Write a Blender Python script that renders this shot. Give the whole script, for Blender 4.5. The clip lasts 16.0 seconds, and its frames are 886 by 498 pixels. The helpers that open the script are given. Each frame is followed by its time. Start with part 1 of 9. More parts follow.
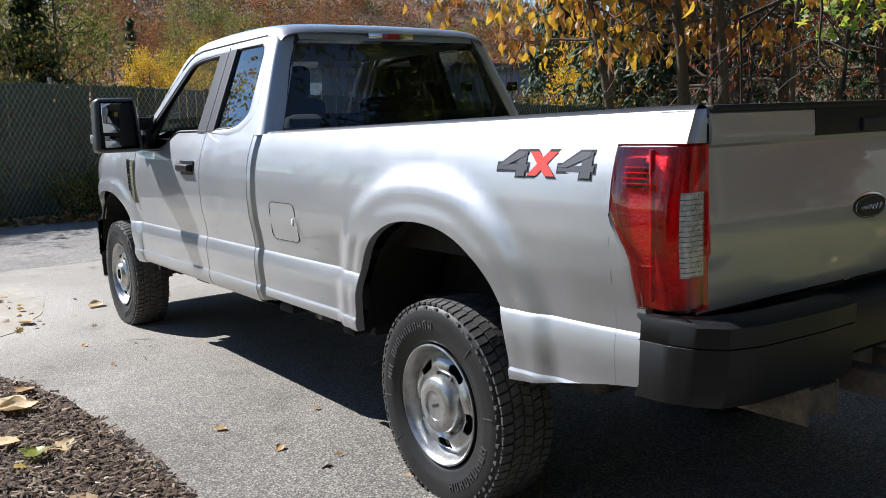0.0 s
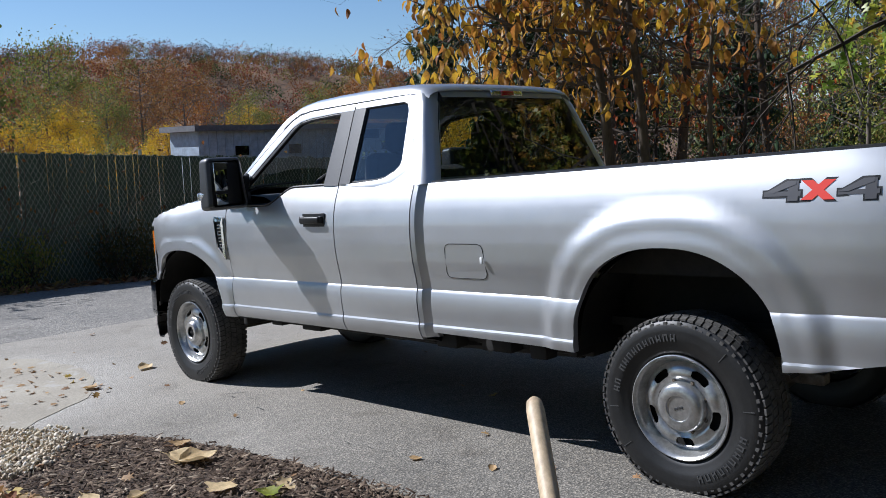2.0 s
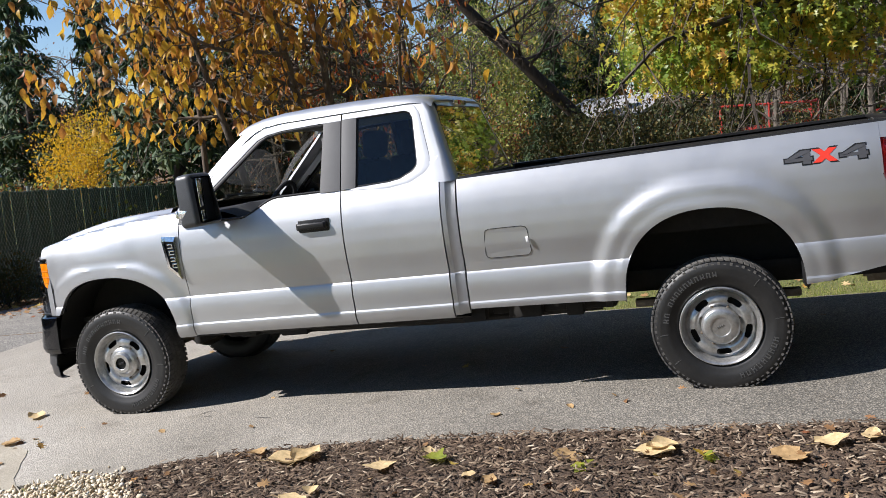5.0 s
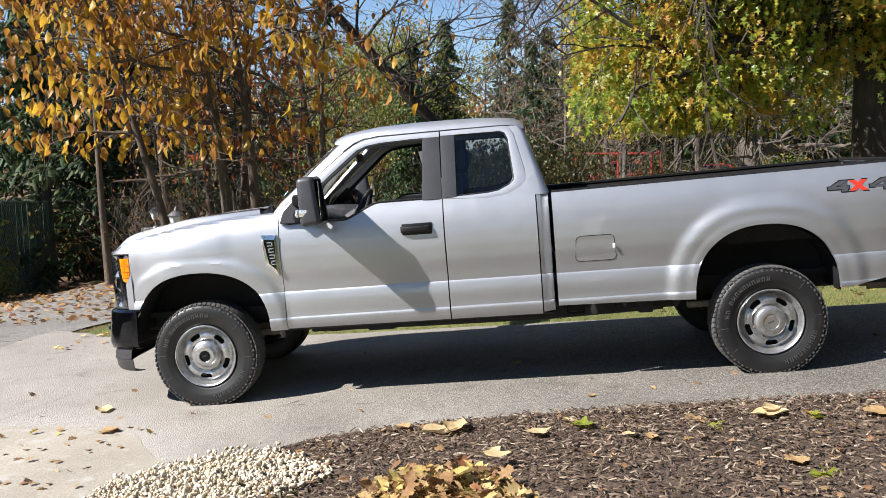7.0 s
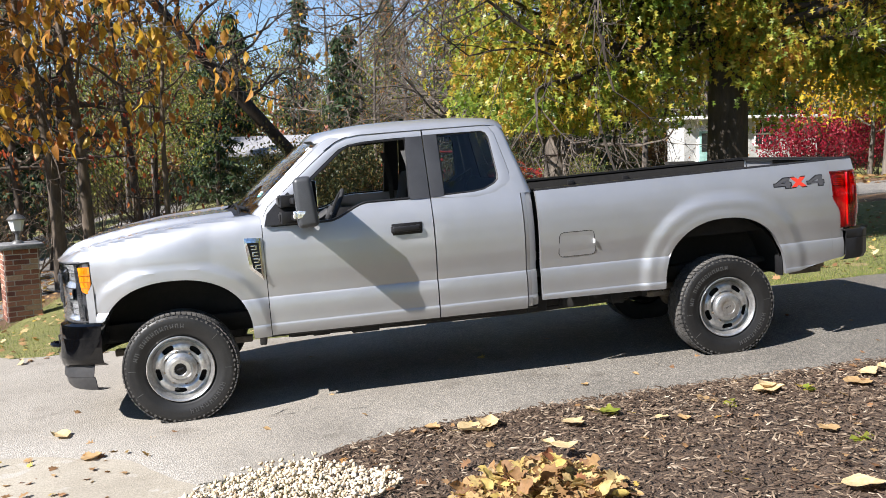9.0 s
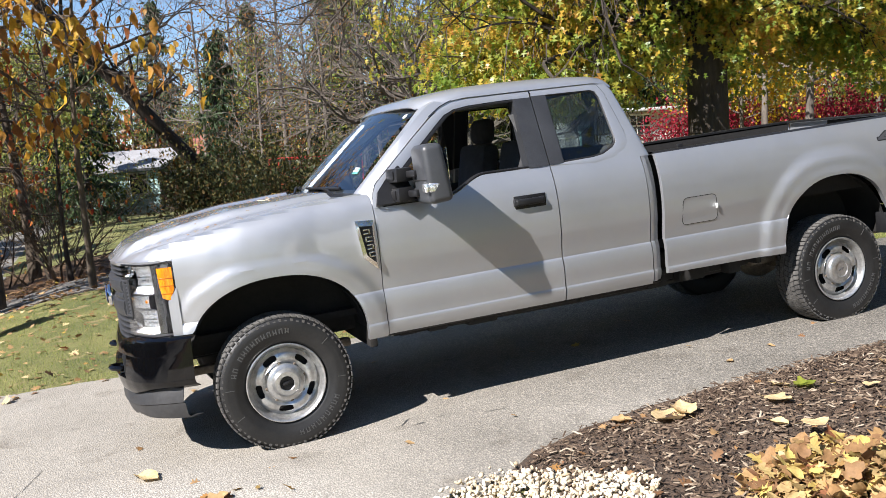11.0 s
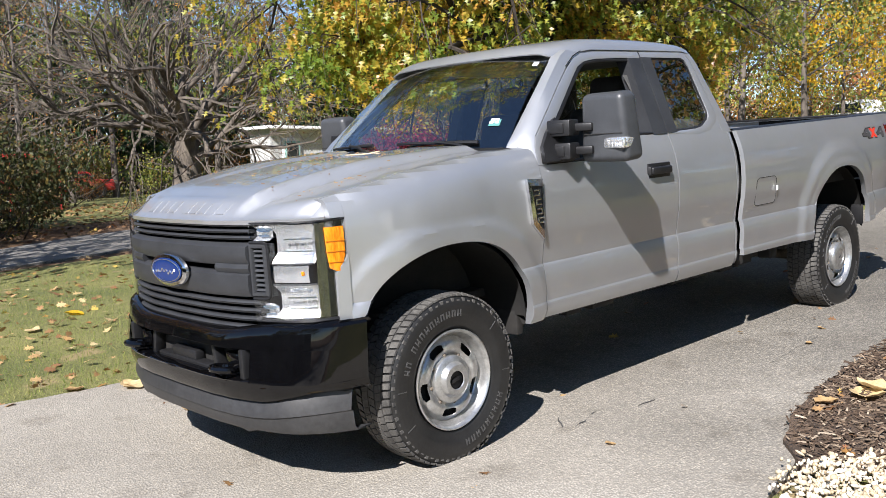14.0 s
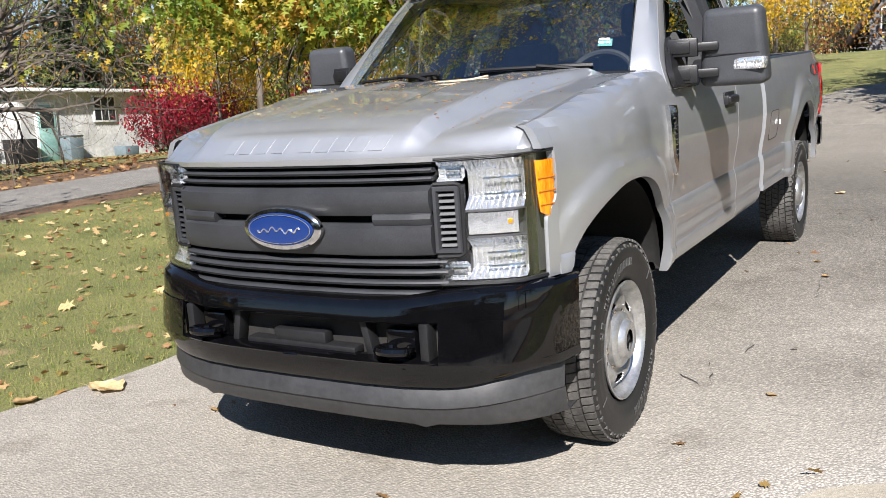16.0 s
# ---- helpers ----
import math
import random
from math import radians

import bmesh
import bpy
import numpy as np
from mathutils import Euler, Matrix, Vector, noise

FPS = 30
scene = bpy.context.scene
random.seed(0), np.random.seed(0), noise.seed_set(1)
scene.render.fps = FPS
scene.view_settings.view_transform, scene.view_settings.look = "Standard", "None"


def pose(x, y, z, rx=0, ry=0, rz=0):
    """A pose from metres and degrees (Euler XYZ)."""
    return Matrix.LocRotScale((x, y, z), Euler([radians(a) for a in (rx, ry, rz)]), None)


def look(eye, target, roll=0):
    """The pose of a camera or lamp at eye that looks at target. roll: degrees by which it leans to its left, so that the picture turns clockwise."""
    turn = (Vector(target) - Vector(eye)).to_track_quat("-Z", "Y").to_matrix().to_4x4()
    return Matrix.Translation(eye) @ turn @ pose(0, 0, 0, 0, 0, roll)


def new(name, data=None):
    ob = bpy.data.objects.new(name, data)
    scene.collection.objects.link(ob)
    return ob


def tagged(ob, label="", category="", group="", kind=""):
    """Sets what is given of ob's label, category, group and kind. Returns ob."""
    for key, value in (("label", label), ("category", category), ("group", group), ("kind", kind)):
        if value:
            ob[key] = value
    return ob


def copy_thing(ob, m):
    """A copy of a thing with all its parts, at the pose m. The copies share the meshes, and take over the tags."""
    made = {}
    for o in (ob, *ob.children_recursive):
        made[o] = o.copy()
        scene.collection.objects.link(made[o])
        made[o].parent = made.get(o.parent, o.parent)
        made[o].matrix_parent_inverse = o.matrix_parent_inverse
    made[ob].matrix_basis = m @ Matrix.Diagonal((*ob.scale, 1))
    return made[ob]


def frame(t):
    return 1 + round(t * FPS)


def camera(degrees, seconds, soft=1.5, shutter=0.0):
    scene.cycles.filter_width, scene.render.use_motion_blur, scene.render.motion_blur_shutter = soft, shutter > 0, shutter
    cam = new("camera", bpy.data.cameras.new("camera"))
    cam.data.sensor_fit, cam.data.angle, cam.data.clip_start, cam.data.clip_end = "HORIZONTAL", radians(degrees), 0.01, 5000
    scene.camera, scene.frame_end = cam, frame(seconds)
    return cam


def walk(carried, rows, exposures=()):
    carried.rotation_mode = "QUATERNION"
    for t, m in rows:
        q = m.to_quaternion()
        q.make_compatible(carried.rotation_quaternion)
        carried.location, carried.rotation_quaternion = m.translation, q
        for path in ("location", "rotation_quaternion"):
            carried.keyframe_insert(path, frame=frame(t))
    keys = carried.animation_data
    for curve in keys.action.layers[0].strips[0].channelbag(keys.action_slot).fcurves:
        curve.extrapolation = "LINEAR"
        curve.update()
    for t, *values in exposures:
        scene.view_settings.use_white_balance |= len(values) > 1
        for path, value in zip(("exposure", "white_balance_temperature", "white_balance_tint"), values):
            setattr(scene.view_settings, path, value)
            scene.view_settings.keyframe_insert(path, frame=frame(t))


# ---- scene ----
cam = camera(53.2, 16.0, soft=0.8)
# seconds, place in metres, turn in degrees (Euler XYZ)
ROWS = [
    (0.0, -2.6216, 2.7722, 1.6017, 79.235, 0.263, -125.677),
    (0.5, -2.4842, 3.1456, 1.6437, 80.033, 2.373, -129.565),
    (1.0, -2.4903, 3.526, 1.6331, 81.82, 2.625, -133.048),
    (1.5, -2.2384, 3.9116, 1.5643, 82.232, 1.174, -134.036),
    (2.0, -1.9204, 4.2859, 1.5856, 82.838, 1.787, -135.328),
    (2.5, -1.7157, 4.5918, 1.5857, 85.594, 3.155, -147.36),
    (3.0, -1.3992, 4.8542, 1.5135, 83.317, -0.176, -152.816),
    (3.5, -1.0328, 5.0816, 1.5533, 79.867, 0.129, -153.99),
    (4.0, -0.7436, 5.4831, 1.534, 82.425, 4.254, -161.656),
    (4.5, -0.3842, 5.982, 1.5448, 82.881, 3.839, -163.278),
    (5.0, 0.0352, 6.2532, 1.6183, 82.716, 4.507, -163.474),
    (7.5, 2.2432, 7.4481, 1.55, 84.831, 1.247, 179.961),
    (8.0, 2.6327, 7.4107, 1.6811, 84.532, 1.872, 175.887),
    (8.5, 3.0304, 7.4546, 1.6601, 84.564, 2.058, 173.441),
    (9.0, 3.4234, 7.3056, 1.6102, 84.073, 1.385, 169.693),
    (9.5, 3.8968, 7.072, 1.6038, 83.462, 2.036, 167.679),
    (12.0, 5.7367, 5.3447, 1.2305, 85.391, 3.827, 151.885),
    (12.5, 6.1592, 5.0336, 1.1813, 85.151, 3.096, 147.951),
    (13.0, 6.4847, 4.6774, 1.1624, 83.773, 2.724, 145.009),
    (13.5, 6.6794, 4.2155, 1.1751, 83.635, 2.361, 140.658),
    (14.0, 6.9642, 3.8372, 1.1421, 84.738, 1.285, 136.87),
    (14.5, 7.1232, 3.3959, 1.1083, 84.674, 1.709, 134.26),
    (15.0, 7.2366, 2.9281, 1.1249, 84.912, 1.881, 131.855),
    (15.5, 7.4295, 2.5058, 1.0824, 83.953, 1.763, 125.276),
    (16.0, 7.4767, 2.0611, 1.0396, 81.931, 2.542, 120.497),
]
walk(cam, [(t, pose(x, y, z, rx, ry, rz)) for t, x, y, z, rx, ry, rz in ROWS], [(0.0, 0.82, 6050, 12), (0.5, 0.62, 6050, 12), (2.0, 0.36, 5750, 12), (2.5, 0.3, 5650, 12), (3.0, 0.36, 5850, 12), (3.5, 0.46, 6000, 13), (5.0, 0.78, 6300, 13), (7.5, 1.05, 6350, 13), (9.5, 1.13, 6350, 13), (12.0, 1.09, 6350, 13), (13.5, 0.95, 6300, 13), (14.5, 1.02, 6320, 13), (16.0, 1.02, 6380, 13)])

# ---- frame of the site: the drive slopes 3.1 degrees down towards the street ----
SLOPE = 0.0545
SITE = Matrix.Rotation(math.atan(SLOPE), 4, "Y")
TO_SUN = SITE.to_3x3() @ Vector((1.0, 0.47, 1.0)).normalized()

world = bpy.data.worlds.new("sky")
scene.world = world
world.use_nodes = True
wn = world.node_tree.nodes
sky = wn.new("ShaderNodeTexSky")
sky.sky_type = "NISHITA"
sky.sun_disc = False
sky.sun_elevation = math.asin(TO_SUN.z)
sky.sun_rotation = math.atan2(TO_SUN.x, TO_SUN.y)
sky.air_density, sky.dust_density, sky.ozone_density = 1.0, 0.0, 4.0
world.node_tree.links.new(sky.outputs["Color"], wn["Background"].inputs["Color"])
wn["Background"].inputs["Strength"].default_value = 0.074
sun = new("sun", bpy.data.lights.new("sun", "SUN"))
sun.data.energy, sun.data.angle, sun.data.color = 5.6, radians(0.55), (1.0, 0.96, 0.905)
sun.matrix_world = look((20, 12, 30), Vector((20, 12, 30)) - TO_SUN)


# ---- materials ----
def material(name, rough=0.5, metal=0.0, color=(0.5, 0.5, 0.5)):
    m = bpy.data.materials.new(name)
    m.use_nodes = True
    b = m.node_tree.nodes["Principled BSDF"]
    b.inputs["Base Color"].default_value = (*color, 1)
    b.inputs["Roughness"].default_value = rough
    b.inputs["Metallic"].default_value = metal
    return m, m.node_tree.nodes, m.node_tree.links, b


def texture(m, kind, scale, detail=4.0, rough=0.6, coords="Object", stretch=None):
    n, k = m.node_tree.nodes, m.node_tree.links
    c = n.new("ShaderNodeTexCoord")
    t = n.new("ShaderNodeTexNoise" if kind == "noise" else "ShaderNodeTexVoronoi")
    t.inputs["Scale"].default_value = scale
    if kind == "noise":
        t.inputs["Detail"].default_value = detail
        t.inputs["Roughness"].default_value = rough
    out = c.outputs[coords]
    if stretch:
        s = n.new("ShaderNodeMapping")
        s.inputs["Scale"].default_value = stretch
        k.new(out, s.inputs["Vector"])
        out = s.outputs["Vector"]
    k.new(out, t.inputs["Vector"])
    return t


def ramp(m, source, stops):
    r = m.node_tree.nodes.new("ShaderNodeValToRGB")
    while len(r.color_ramp.elements) < len(stops):
        r.color_ramp.elements.new(0.5)
    for e, (p, c) in zip(r.color_ramp.elements, stops):
        e.position, e.color = p, (*c, 1)
    m.node_tree.links.new(source, r.inputs["Fac"])
    return r


def blend(m, fac, a, b, mode="MIX"):
    x = m.node_tree.nodes.new("ShaderNodeMixRGB")
    x.blend_type = mode
    for sock, v in ((x.inputs[0], fac), (x.inputs[1], a), (x.inputs[2], b)):
        if isinstance(v, (int, float)):
            sock.default_value = v
        elif isinstance(v, tuple):
            sock.default_value = (*v, 1)
        else:
            m.node_tree.links.new(v, sock)
    return x.outputs[0]


def bump(m, b, source, strength, distance, under=None):
    x = m.node_tree.nodes.new("ShaderNodeBump")
    x.inputs["Strength"].default_value, x.inputs["Distance"].default_value = strength, distance
    m.node_tree.links.new(source, x.inputs["Height"])
    if under:
        m.node_tree.links.new(under.outputs[0], x.inputs["Normal"])
    m.node_tree.links.new(x.outputs[0], b.inputs["Normal"])
    return x


def mottled(name, low, high, scale, rough=0.6, metal=0.0, bumps=0.0, fine=60.0, coords="Object", stretch=None):
    """Two colours mixed by coarse and fine noise, with relief."""
    m, n, k, b = material(name, rough, metal)
    t = texture(m, "noise", scale, 5, 0.65, coords, stretch)
    f = texture(m, "noise", scale * fine / 10, 3, 0.7, coords, stretch)
    c = ramp(m, t.outputs[0], ((0.3, low), (0.7, high)))
    d = ramp(m, f.outputs[0], ((0.3, (0.72, 0.72, 0.72)), (0.7, (1.15, 1.15, 1.15))))
    k.new(blend(m, 1.0, c.outputs[0], d.outputs[0], "MULTIPLY"), b.inputs["Base Color"])
    if bumps:
        bump(m, b, f.outputs[0], 0.6, bumps)
    return m


def island_colors(name, stops, rough=0.55, through_light=0.35, spec=0.3, clump=0.0, clump_scale=0.8):
    """Leaf-like material: each leaf takes its own colour; light passes through in part."""
    m, n, k, b = material(name, rough)
    b.inputs["Specular IOR Level"].default_value = spec
    g = n.new("ShaderNodeNewGeometry")
    pick = g.outputs["Random Per Island"]
    if clump:
        t = texture(m, "noise", clump_scale, 3, 0.6)
        spread, add = n.new("ShaderNodeMapRange"), n.new("ShaderNodeMath")
        spread.inputs["From Min"].default_value, spread.inputs["From Max"].default_value = 0.36, 0.64
        spread.inputs["To Max"].default_value = clump
        k.new(t.outputs[0], spread.inputs["Value"])
        add.operation = "MULTIPLY_ADD"
        k.new(pick, add.inputs[0])
        add.inputs[1].default_value = 1.0 - clump
        k.new(spread.outputs[0], add.inputs[2])
        pick = add.outputs[0]
    c = ramp(m, pick, stops)
    f = texture(m, "noise", 45.0, 2)
    v = ramp(m, f.outputs[0], ((0.3, (0.75, 0.75, 0.72)), (0.7, (1.12, 1.12, 1.12))))
    col = blend(m, 1.0, c.outputs[0], v.outputs[0], "MULTIPLY")
    k.new(col, b.inputs["Base Color"])
    if through_light:
        t = n.new("ShaderNodeBsdfTranslucent")
        k.new(col, t.inputs["Color"])
        x = n.new("ShaderNodeMixShader")
        x.inputs[0].default_value = through_light
        k.new(b.outputs[0], x.inputs[1])
        k.new(t.outputs[0], x.inputs[2])
        k.new(x.outputs[0], n["Material Output"].inputs["Surface"])
    return m


def glass(name, tint, gloss_rough=0.0, low=0.045):
    m, n, k, b = material(name)
    n.remove(b)
    tr, gl, mx, lw = n.new("ShaderNodeBsdfTransparent"), n.new("ShaderNodeBsdfGlossy"), n.new("ShaderNodeMixShader"), n.new("ShaderNodeLayerWeight")
    up, fr = n.new("ShaderNodeMath"), n.new("ShaderNodeMapRange")
    up.operation = "POWER"
    up.inputs[1].default_value = 2.3
    lw.inputs["Blend"].default_value = 0.5
    k.new(lw.outputs["Facing"], up.inputs[0])
    k.new(up.outputs[0], fr.inputs["Value"])
    fr.inputs["To Min"].default_value, fr.inputs["To Max"].default_value = low, 0.95
    tr.inputs["Color"].default_value = (*tint, 1)
    gl.inputs["Roughness"].default_value = gloss_rough
    k.new(fr.outputs[0], mx.inputs[0])
    k.new(tr.outputs[0], mx.inputs[1])
    k.new(gl.outputs[0], mx.inputs[2])
    k.new(mx.outputs[0], n["Material Output"].inputs["Surface"])
    return m


def car_paint():
    m, n, k, b = material("silver_paint", 0.46, 0.74, (0.5, 0.5, 0.5))
    t = texture(m, "noise", 2.3, 5)
    c = ramp(m, t.outputs[0], ((0.3, (0.43, 0.44, 0.457)), (0.7, (0.47, 0.48, 0.497))))
    k.new(c.outputs[0], b.inputs["Base Color"])
    d = texture(m, "noise", 7.0, 6)
    r = ramp(m, d.outputs[0], ((0.35, (0.43, 0.43, 0.43)), (0.75, (0.50, 0.50, 0.50))))
    k.new(r.outputs[0], b.inputs["Roughness"])
    b.inputs["Coat Weight"].default_value, b.inputs["Coat Roughness"].default_value = 1.0, 0.03
    return m


PAINT = car_paint()
BLACK_PLASTIC = mottled("black_plastic", (0.009, 0.009, 0.010), (0.017, 0.017, 0.018), 9, 0.42, 0, 0.0006, 300)
BLACK_PLASTIC.node_tree.nodes["Principled BSDF"].inputs["Specular IOR Level"].default_value = 0.35
GREY_PLASTIC = mottled("dark_grey_plastic", (0.021, 0.022, 0.025), (0.034, 0.036, 0.040), 6, 0.5, 0, 0.0004, 300)
VALANCE = mottled("scuffed_valance", (0.018, 0.018, 0.019), (0.038, 0.038, 0.039), 3, 0.48, 0, 0.0006, 120)
DARK = mottled("dark_underbody", (0.008, 0.008, 0.008), (0.02, 0.018, 0.016), 5, 0.85)
RUST = mottled("dusty_steel", (0.09, 0.076, 0.06), (0.26, 0.215, 0.16), 8, 0.7, 0.3)
CHROME = mottled("chrome", (0.72, 0.72, 0.72), (0.82, 0.82, 0.82), 6, 0.12, 1.0)
STEEL = mottled("wheel_steel", (0.42, 0.42, 0.415), (0.56, 0.56, 0.55), 5, 0.28, 0.8)
GLOSS_BLACK = mottled("gloss_black_paint", (0.0016, 0.0016, 0.002), (0.003, 0.003, 0.0036), 3, 0.03)
GLOSS_BLACK.node_tree.nodes["Principled BSDF"].inputs["Specular IOR Level"].default_value = 0.45
RUBBER = mottled("tyre_rubber", (0.007, 0.007, 0.007), (0.017, 0.0165, 0.016), 7, 0.5, 0, 0.0008, 90)
TREAD = mottled("dusty_tread", (0.04, 0.038, 0.036), (0.11, 0.105, 0.096), 12, 0.85, 0, 0.001, 60)
MARKS = mottled("tyre_marks", (0.05, 0.05, 0.05), (0.08, 0.08, 0.078), 30, 0.5)
MIRROR_SHELL = mottled("mirror_shell_grey", (0.038, 0.040, 0.044), (0.055, 0.058, 0.063), 6, 0.42, 0, 0.0003, 300)
CLOTH = mottled("grey_seat_cloth", (0.03, 0.031, 0.033), (0.05, 0.051, 0.053), 14, 0.9, 0, 0.0006, 200)
DASH = mottled("dashboard_plastic", (0.02, 0.021, 0.023), (0.03, 0.031, 0.033), 8, 0.6)
LINER = mottled("headliner", (0.22, 0.22, 0.21), (0.28, 0.28, 0.27), 10, 0.9)
WEBBING = mottled("belt_webbing", (0.05, 0.05, 0.05), (0.085, 0.085, 0.08), 20, 0.8, 0, 0.0004, 200)
WINDOW = glass("window_glass", (0.80, 0.87, 0.85), 0.0, 0.19)
TINTED = glass("tinted_glass", (0.62, 0.68, 0.66), 0.0, 0.05)
PRIVACY = glass("privacy_glass", (0.30, 0.34, 0.36), 0.0, 0.045)
RED_GLASS = glass("red_lens_glass", (1.0, 0.03, 0.035), 0.03, 0.05)
LENS = glass("clear_lens", (0.93, 0.94, 0.95))
MIRROR, *_ = material("mirror_glass", 0.02, 1.0, (0.85, 0.87, 0.88))
RED_LENS, _n, _k, _b = material("red_lens", 0.12, 0.0, (0.55, 0.012, 0.02))
_b.inputs["Coat Weight"].default_value = 1.0
_t = texture(RED_LENS, "noise", 26, 3, 0.6, "Object", (0.3, 0.3, 1.6))
_k.new(ramp(RED_LENS, _t.outputs[0], ((0.35, (0.34, 0.004, 0.010)), (0.65, (0.52, 0.010, 0.02)))).outputs[0], _b.inputs["Base Color"])
AMBER, _n, _k, _b = material("amber_lens", 0.15, 0.0, (0.9, 0.33, 0.01))
_b.inputs["Coat Weight"].default_value = 1.0
_t = texture(AMBER, "noise", 60, 2, 0.6, "Object", (1, 1, 0.3))
_k.new(ramp(AMBER, _t.outputs[0], ((0.35, (0.60, 0.13, 0.0)), (0.65, (0.88, 0.29, 0.008)))).outputs[0], _b.inputs["Base Color"])
SMOKED = mottled("smoked_chrome", (0.30, 0.30, 0.31), (0.40, 0.40, 0.41), 6, 0.18, 1.0)
LAMP_BOWL = mottled("pale_lamp_bowl", (0.50, 0.50, 0.51), (0.80, 0.80, 0.81), 50, 0.16, 0.72, 0.006, 22)
AMBER_RIB, *_ = material("amber_rib", 0.25, 0.0, (0.42, 0.12, 0.0))
BLUE, *_ = material("emblem_blue", 0.15, 0.2, (0.012, 0.035, 0.15))
SILVER_MARK, *_ = material("silver_mark", 0.25, 0.9, (0.75, 0.75, 0.76))
STICKER, *_ = material("sticker_teal", 0.6, 0.0, (0.07, 0.22, 0.21))
WHITE, *_ = material("white_print", 0.5, 0.0, (0.8, 0.8, 0.78))
RED_PRINT, *_ = material("red_print", 0.4, 0.0, (0.60, 0.035, 0.018))
DARK_PRINT, *_ = material("dark_grey_print", 0.4, 0.2, (0.07, 0.07, 0.075))
BLACK_PRINT, *_ = material("black_print", 0.4, 0.0, (0.008, 0.008, 0.008))
LAMP_CHROME, _n, _k, _b = material("lamp_reflector", 0.12, 0.8, (0.88, 0.89, 0.90))
_t = texture(LAMP_CHROME, "noise", 75.0, 2, 0.5, "Object", (1, 1, 0.12))
bump(LAMP_CHROME, _b, _t.outputs[0], 0.7, 0.006)


# ---- mesh helpers ----
def part(name, bm, mat, parent=None, label="", angle=35, solid=0.0):
    """One mesh object under a thing or a part."""
    me = bpy.data.meshes.new(name)
    bmesh.ops.remove_doubles(bm, verts=bm.verts, dist=1e-5)
    bm.edges.index_update()
    rim = [e.index for e in bm.edges if e.is_boundary] if solid else ()
    bm.to_mesh(me)
    bm.free()
    me.polygons.foreach_set("use_smooth", [True] * len(me.polygons))
    me.set_sharp_from_angle(angle=radians(angle))
    for i in rim:
        me.edges[i].use_edge_sharp = True
    me.materials.append(mat)
    ob = new(name, me)
    if solid:
        s = ob.modifiers.new("thickness", "SOLIDIFY")
        s.thickness, s.offset = solid, -1
    if parent:
        ob.parent = parent
    if label:
        tagged(ob, label)
    return ob


def mesh_part(name, verts, faces, mat, parent=None, label="", smooth=False):
    me = bpy.data.meshes.new(name)
    me.from_pydata(verts, [], faces)
    if smooth:
        me.polygons.foreach_set("use_smooth", [True] * len(me.polygons))
    me.materials.append(mat)
    ob = new(name, me)
    if parent:
        ob.parent = parent
    if label:
        tagged(ob, label)
    return ob


def thing(name, label, category, group="", m=None, kind=""):
    ob = new(name)
    ob.empty_display_size = 0.1
    if m:
        ob.matrix_world = m
    return tagged(ob, label, category, group, kind)


def sheet(bm, rows, closed=False):
    """Quads over rows of points."""
    vs = [[bm.verts.new(p) for p in r] for r in rows]
    for a, b in zip(vs, vs[1:]):
        n = len(a)
        for i in range(n if closed else n - 1):
            q = (a[i], a[(i + 1) % n], b[(i + 1) % n], b[i])
            if len({tuple(round(c, 6) for c in v.co) for v in q}) >= 3:
                bm.faces.new(q)
    return vs


def joined(bm, other):
    me = bpy.data.meshes.new("scratch")
    other.to_mesh(me)
    other.free()
    bm.from_mesh(me)
    bpy.data.meshes.remove(me)


def box(bm, c, s, bevel=0.0, m=None, taper=None, segments=2):
    """A bevelled box with its middle at c; taper scales the top in x and y."""
    b = bmesh.new()
    bmesh.ops.create_cube(b, size=1.0)
    for v in b.verts:
        k = taper if taper and v.co.z > 0 else (1, 1)
        v.co = Vector((v.co.x * s[0] * k[0], v.co.y * s[1] * k[1], v.co.z * s[2]))
    if bevel:
        bmesh.ops.bevel(b, geom=b.edges[:], offset=bevel, segments=segments, affect="EDGES", profile=0.5)
    if m:
        b.transform(m)
    b.transform(Matrix.Translation(c))
    joined(bm, b)


def lathe(bm, profile, n=48, m=None):
    """Turns (y, r) pairs about the y axis."""
    rows = [[(r * math.cos(2 * math.pi * i / n), y, r * math.sin(2 * math.pi * i / n)) for i in range(n)] for y, r in profile]
    if m:
        rows = [[m @ Vector(p) for p in r] for r in rows]
    sheet(bm, rows, True)


def tube(bm, pts, radii, n=8, cap=True):
    pts = [Vector(p) for p in pts]
    if isinstance(radii, (int, float)):
        radii = [radii] * len(pts)
    rows, side = [], None
    for i, p in enumerate(pts):
        d = (pts[min(i + 1, len(pts) - 1)] - pts[max(i - 1, 0)]).normalized()
        if side is None:
            side = d.orthogonal().normalized()
        side = (side - d * side.dot(d)).normalized()
        up = d.cross(side)
        rows.append([p + radii[i] * (side * math.cos(a) + up * math.sin(a)) for a in (2 * math.pi * j / n for j in range(n))])
    vs = sheet(bm, rows, True)
    if cap:
        for r in (vs[0], vs[-1]):
            try:
                bm.faces.new(r)
            except ValueError:
                pass


def prism(bm, outline, depth, m):
    """A flat outline in x and y, raised by depth along z, then placed by m."""
    a = [bm.verts.new(m @ Vector((x, y, 0))) for x, y in outline]
    b = [bm.verts.new(m @ Vector((x, y, depth))) for x, y in outline]
    bm.faces.new(b)
    n = len(a)
    for i in range(n):
        bm.faces.new((a[i], a[(i + 1) % n], b[(i + 1) % n], b[i]))


def smooth01(v):
    v = min(max(v, 0.0), 1.0)
    return v * v * (3 - 2 * v)


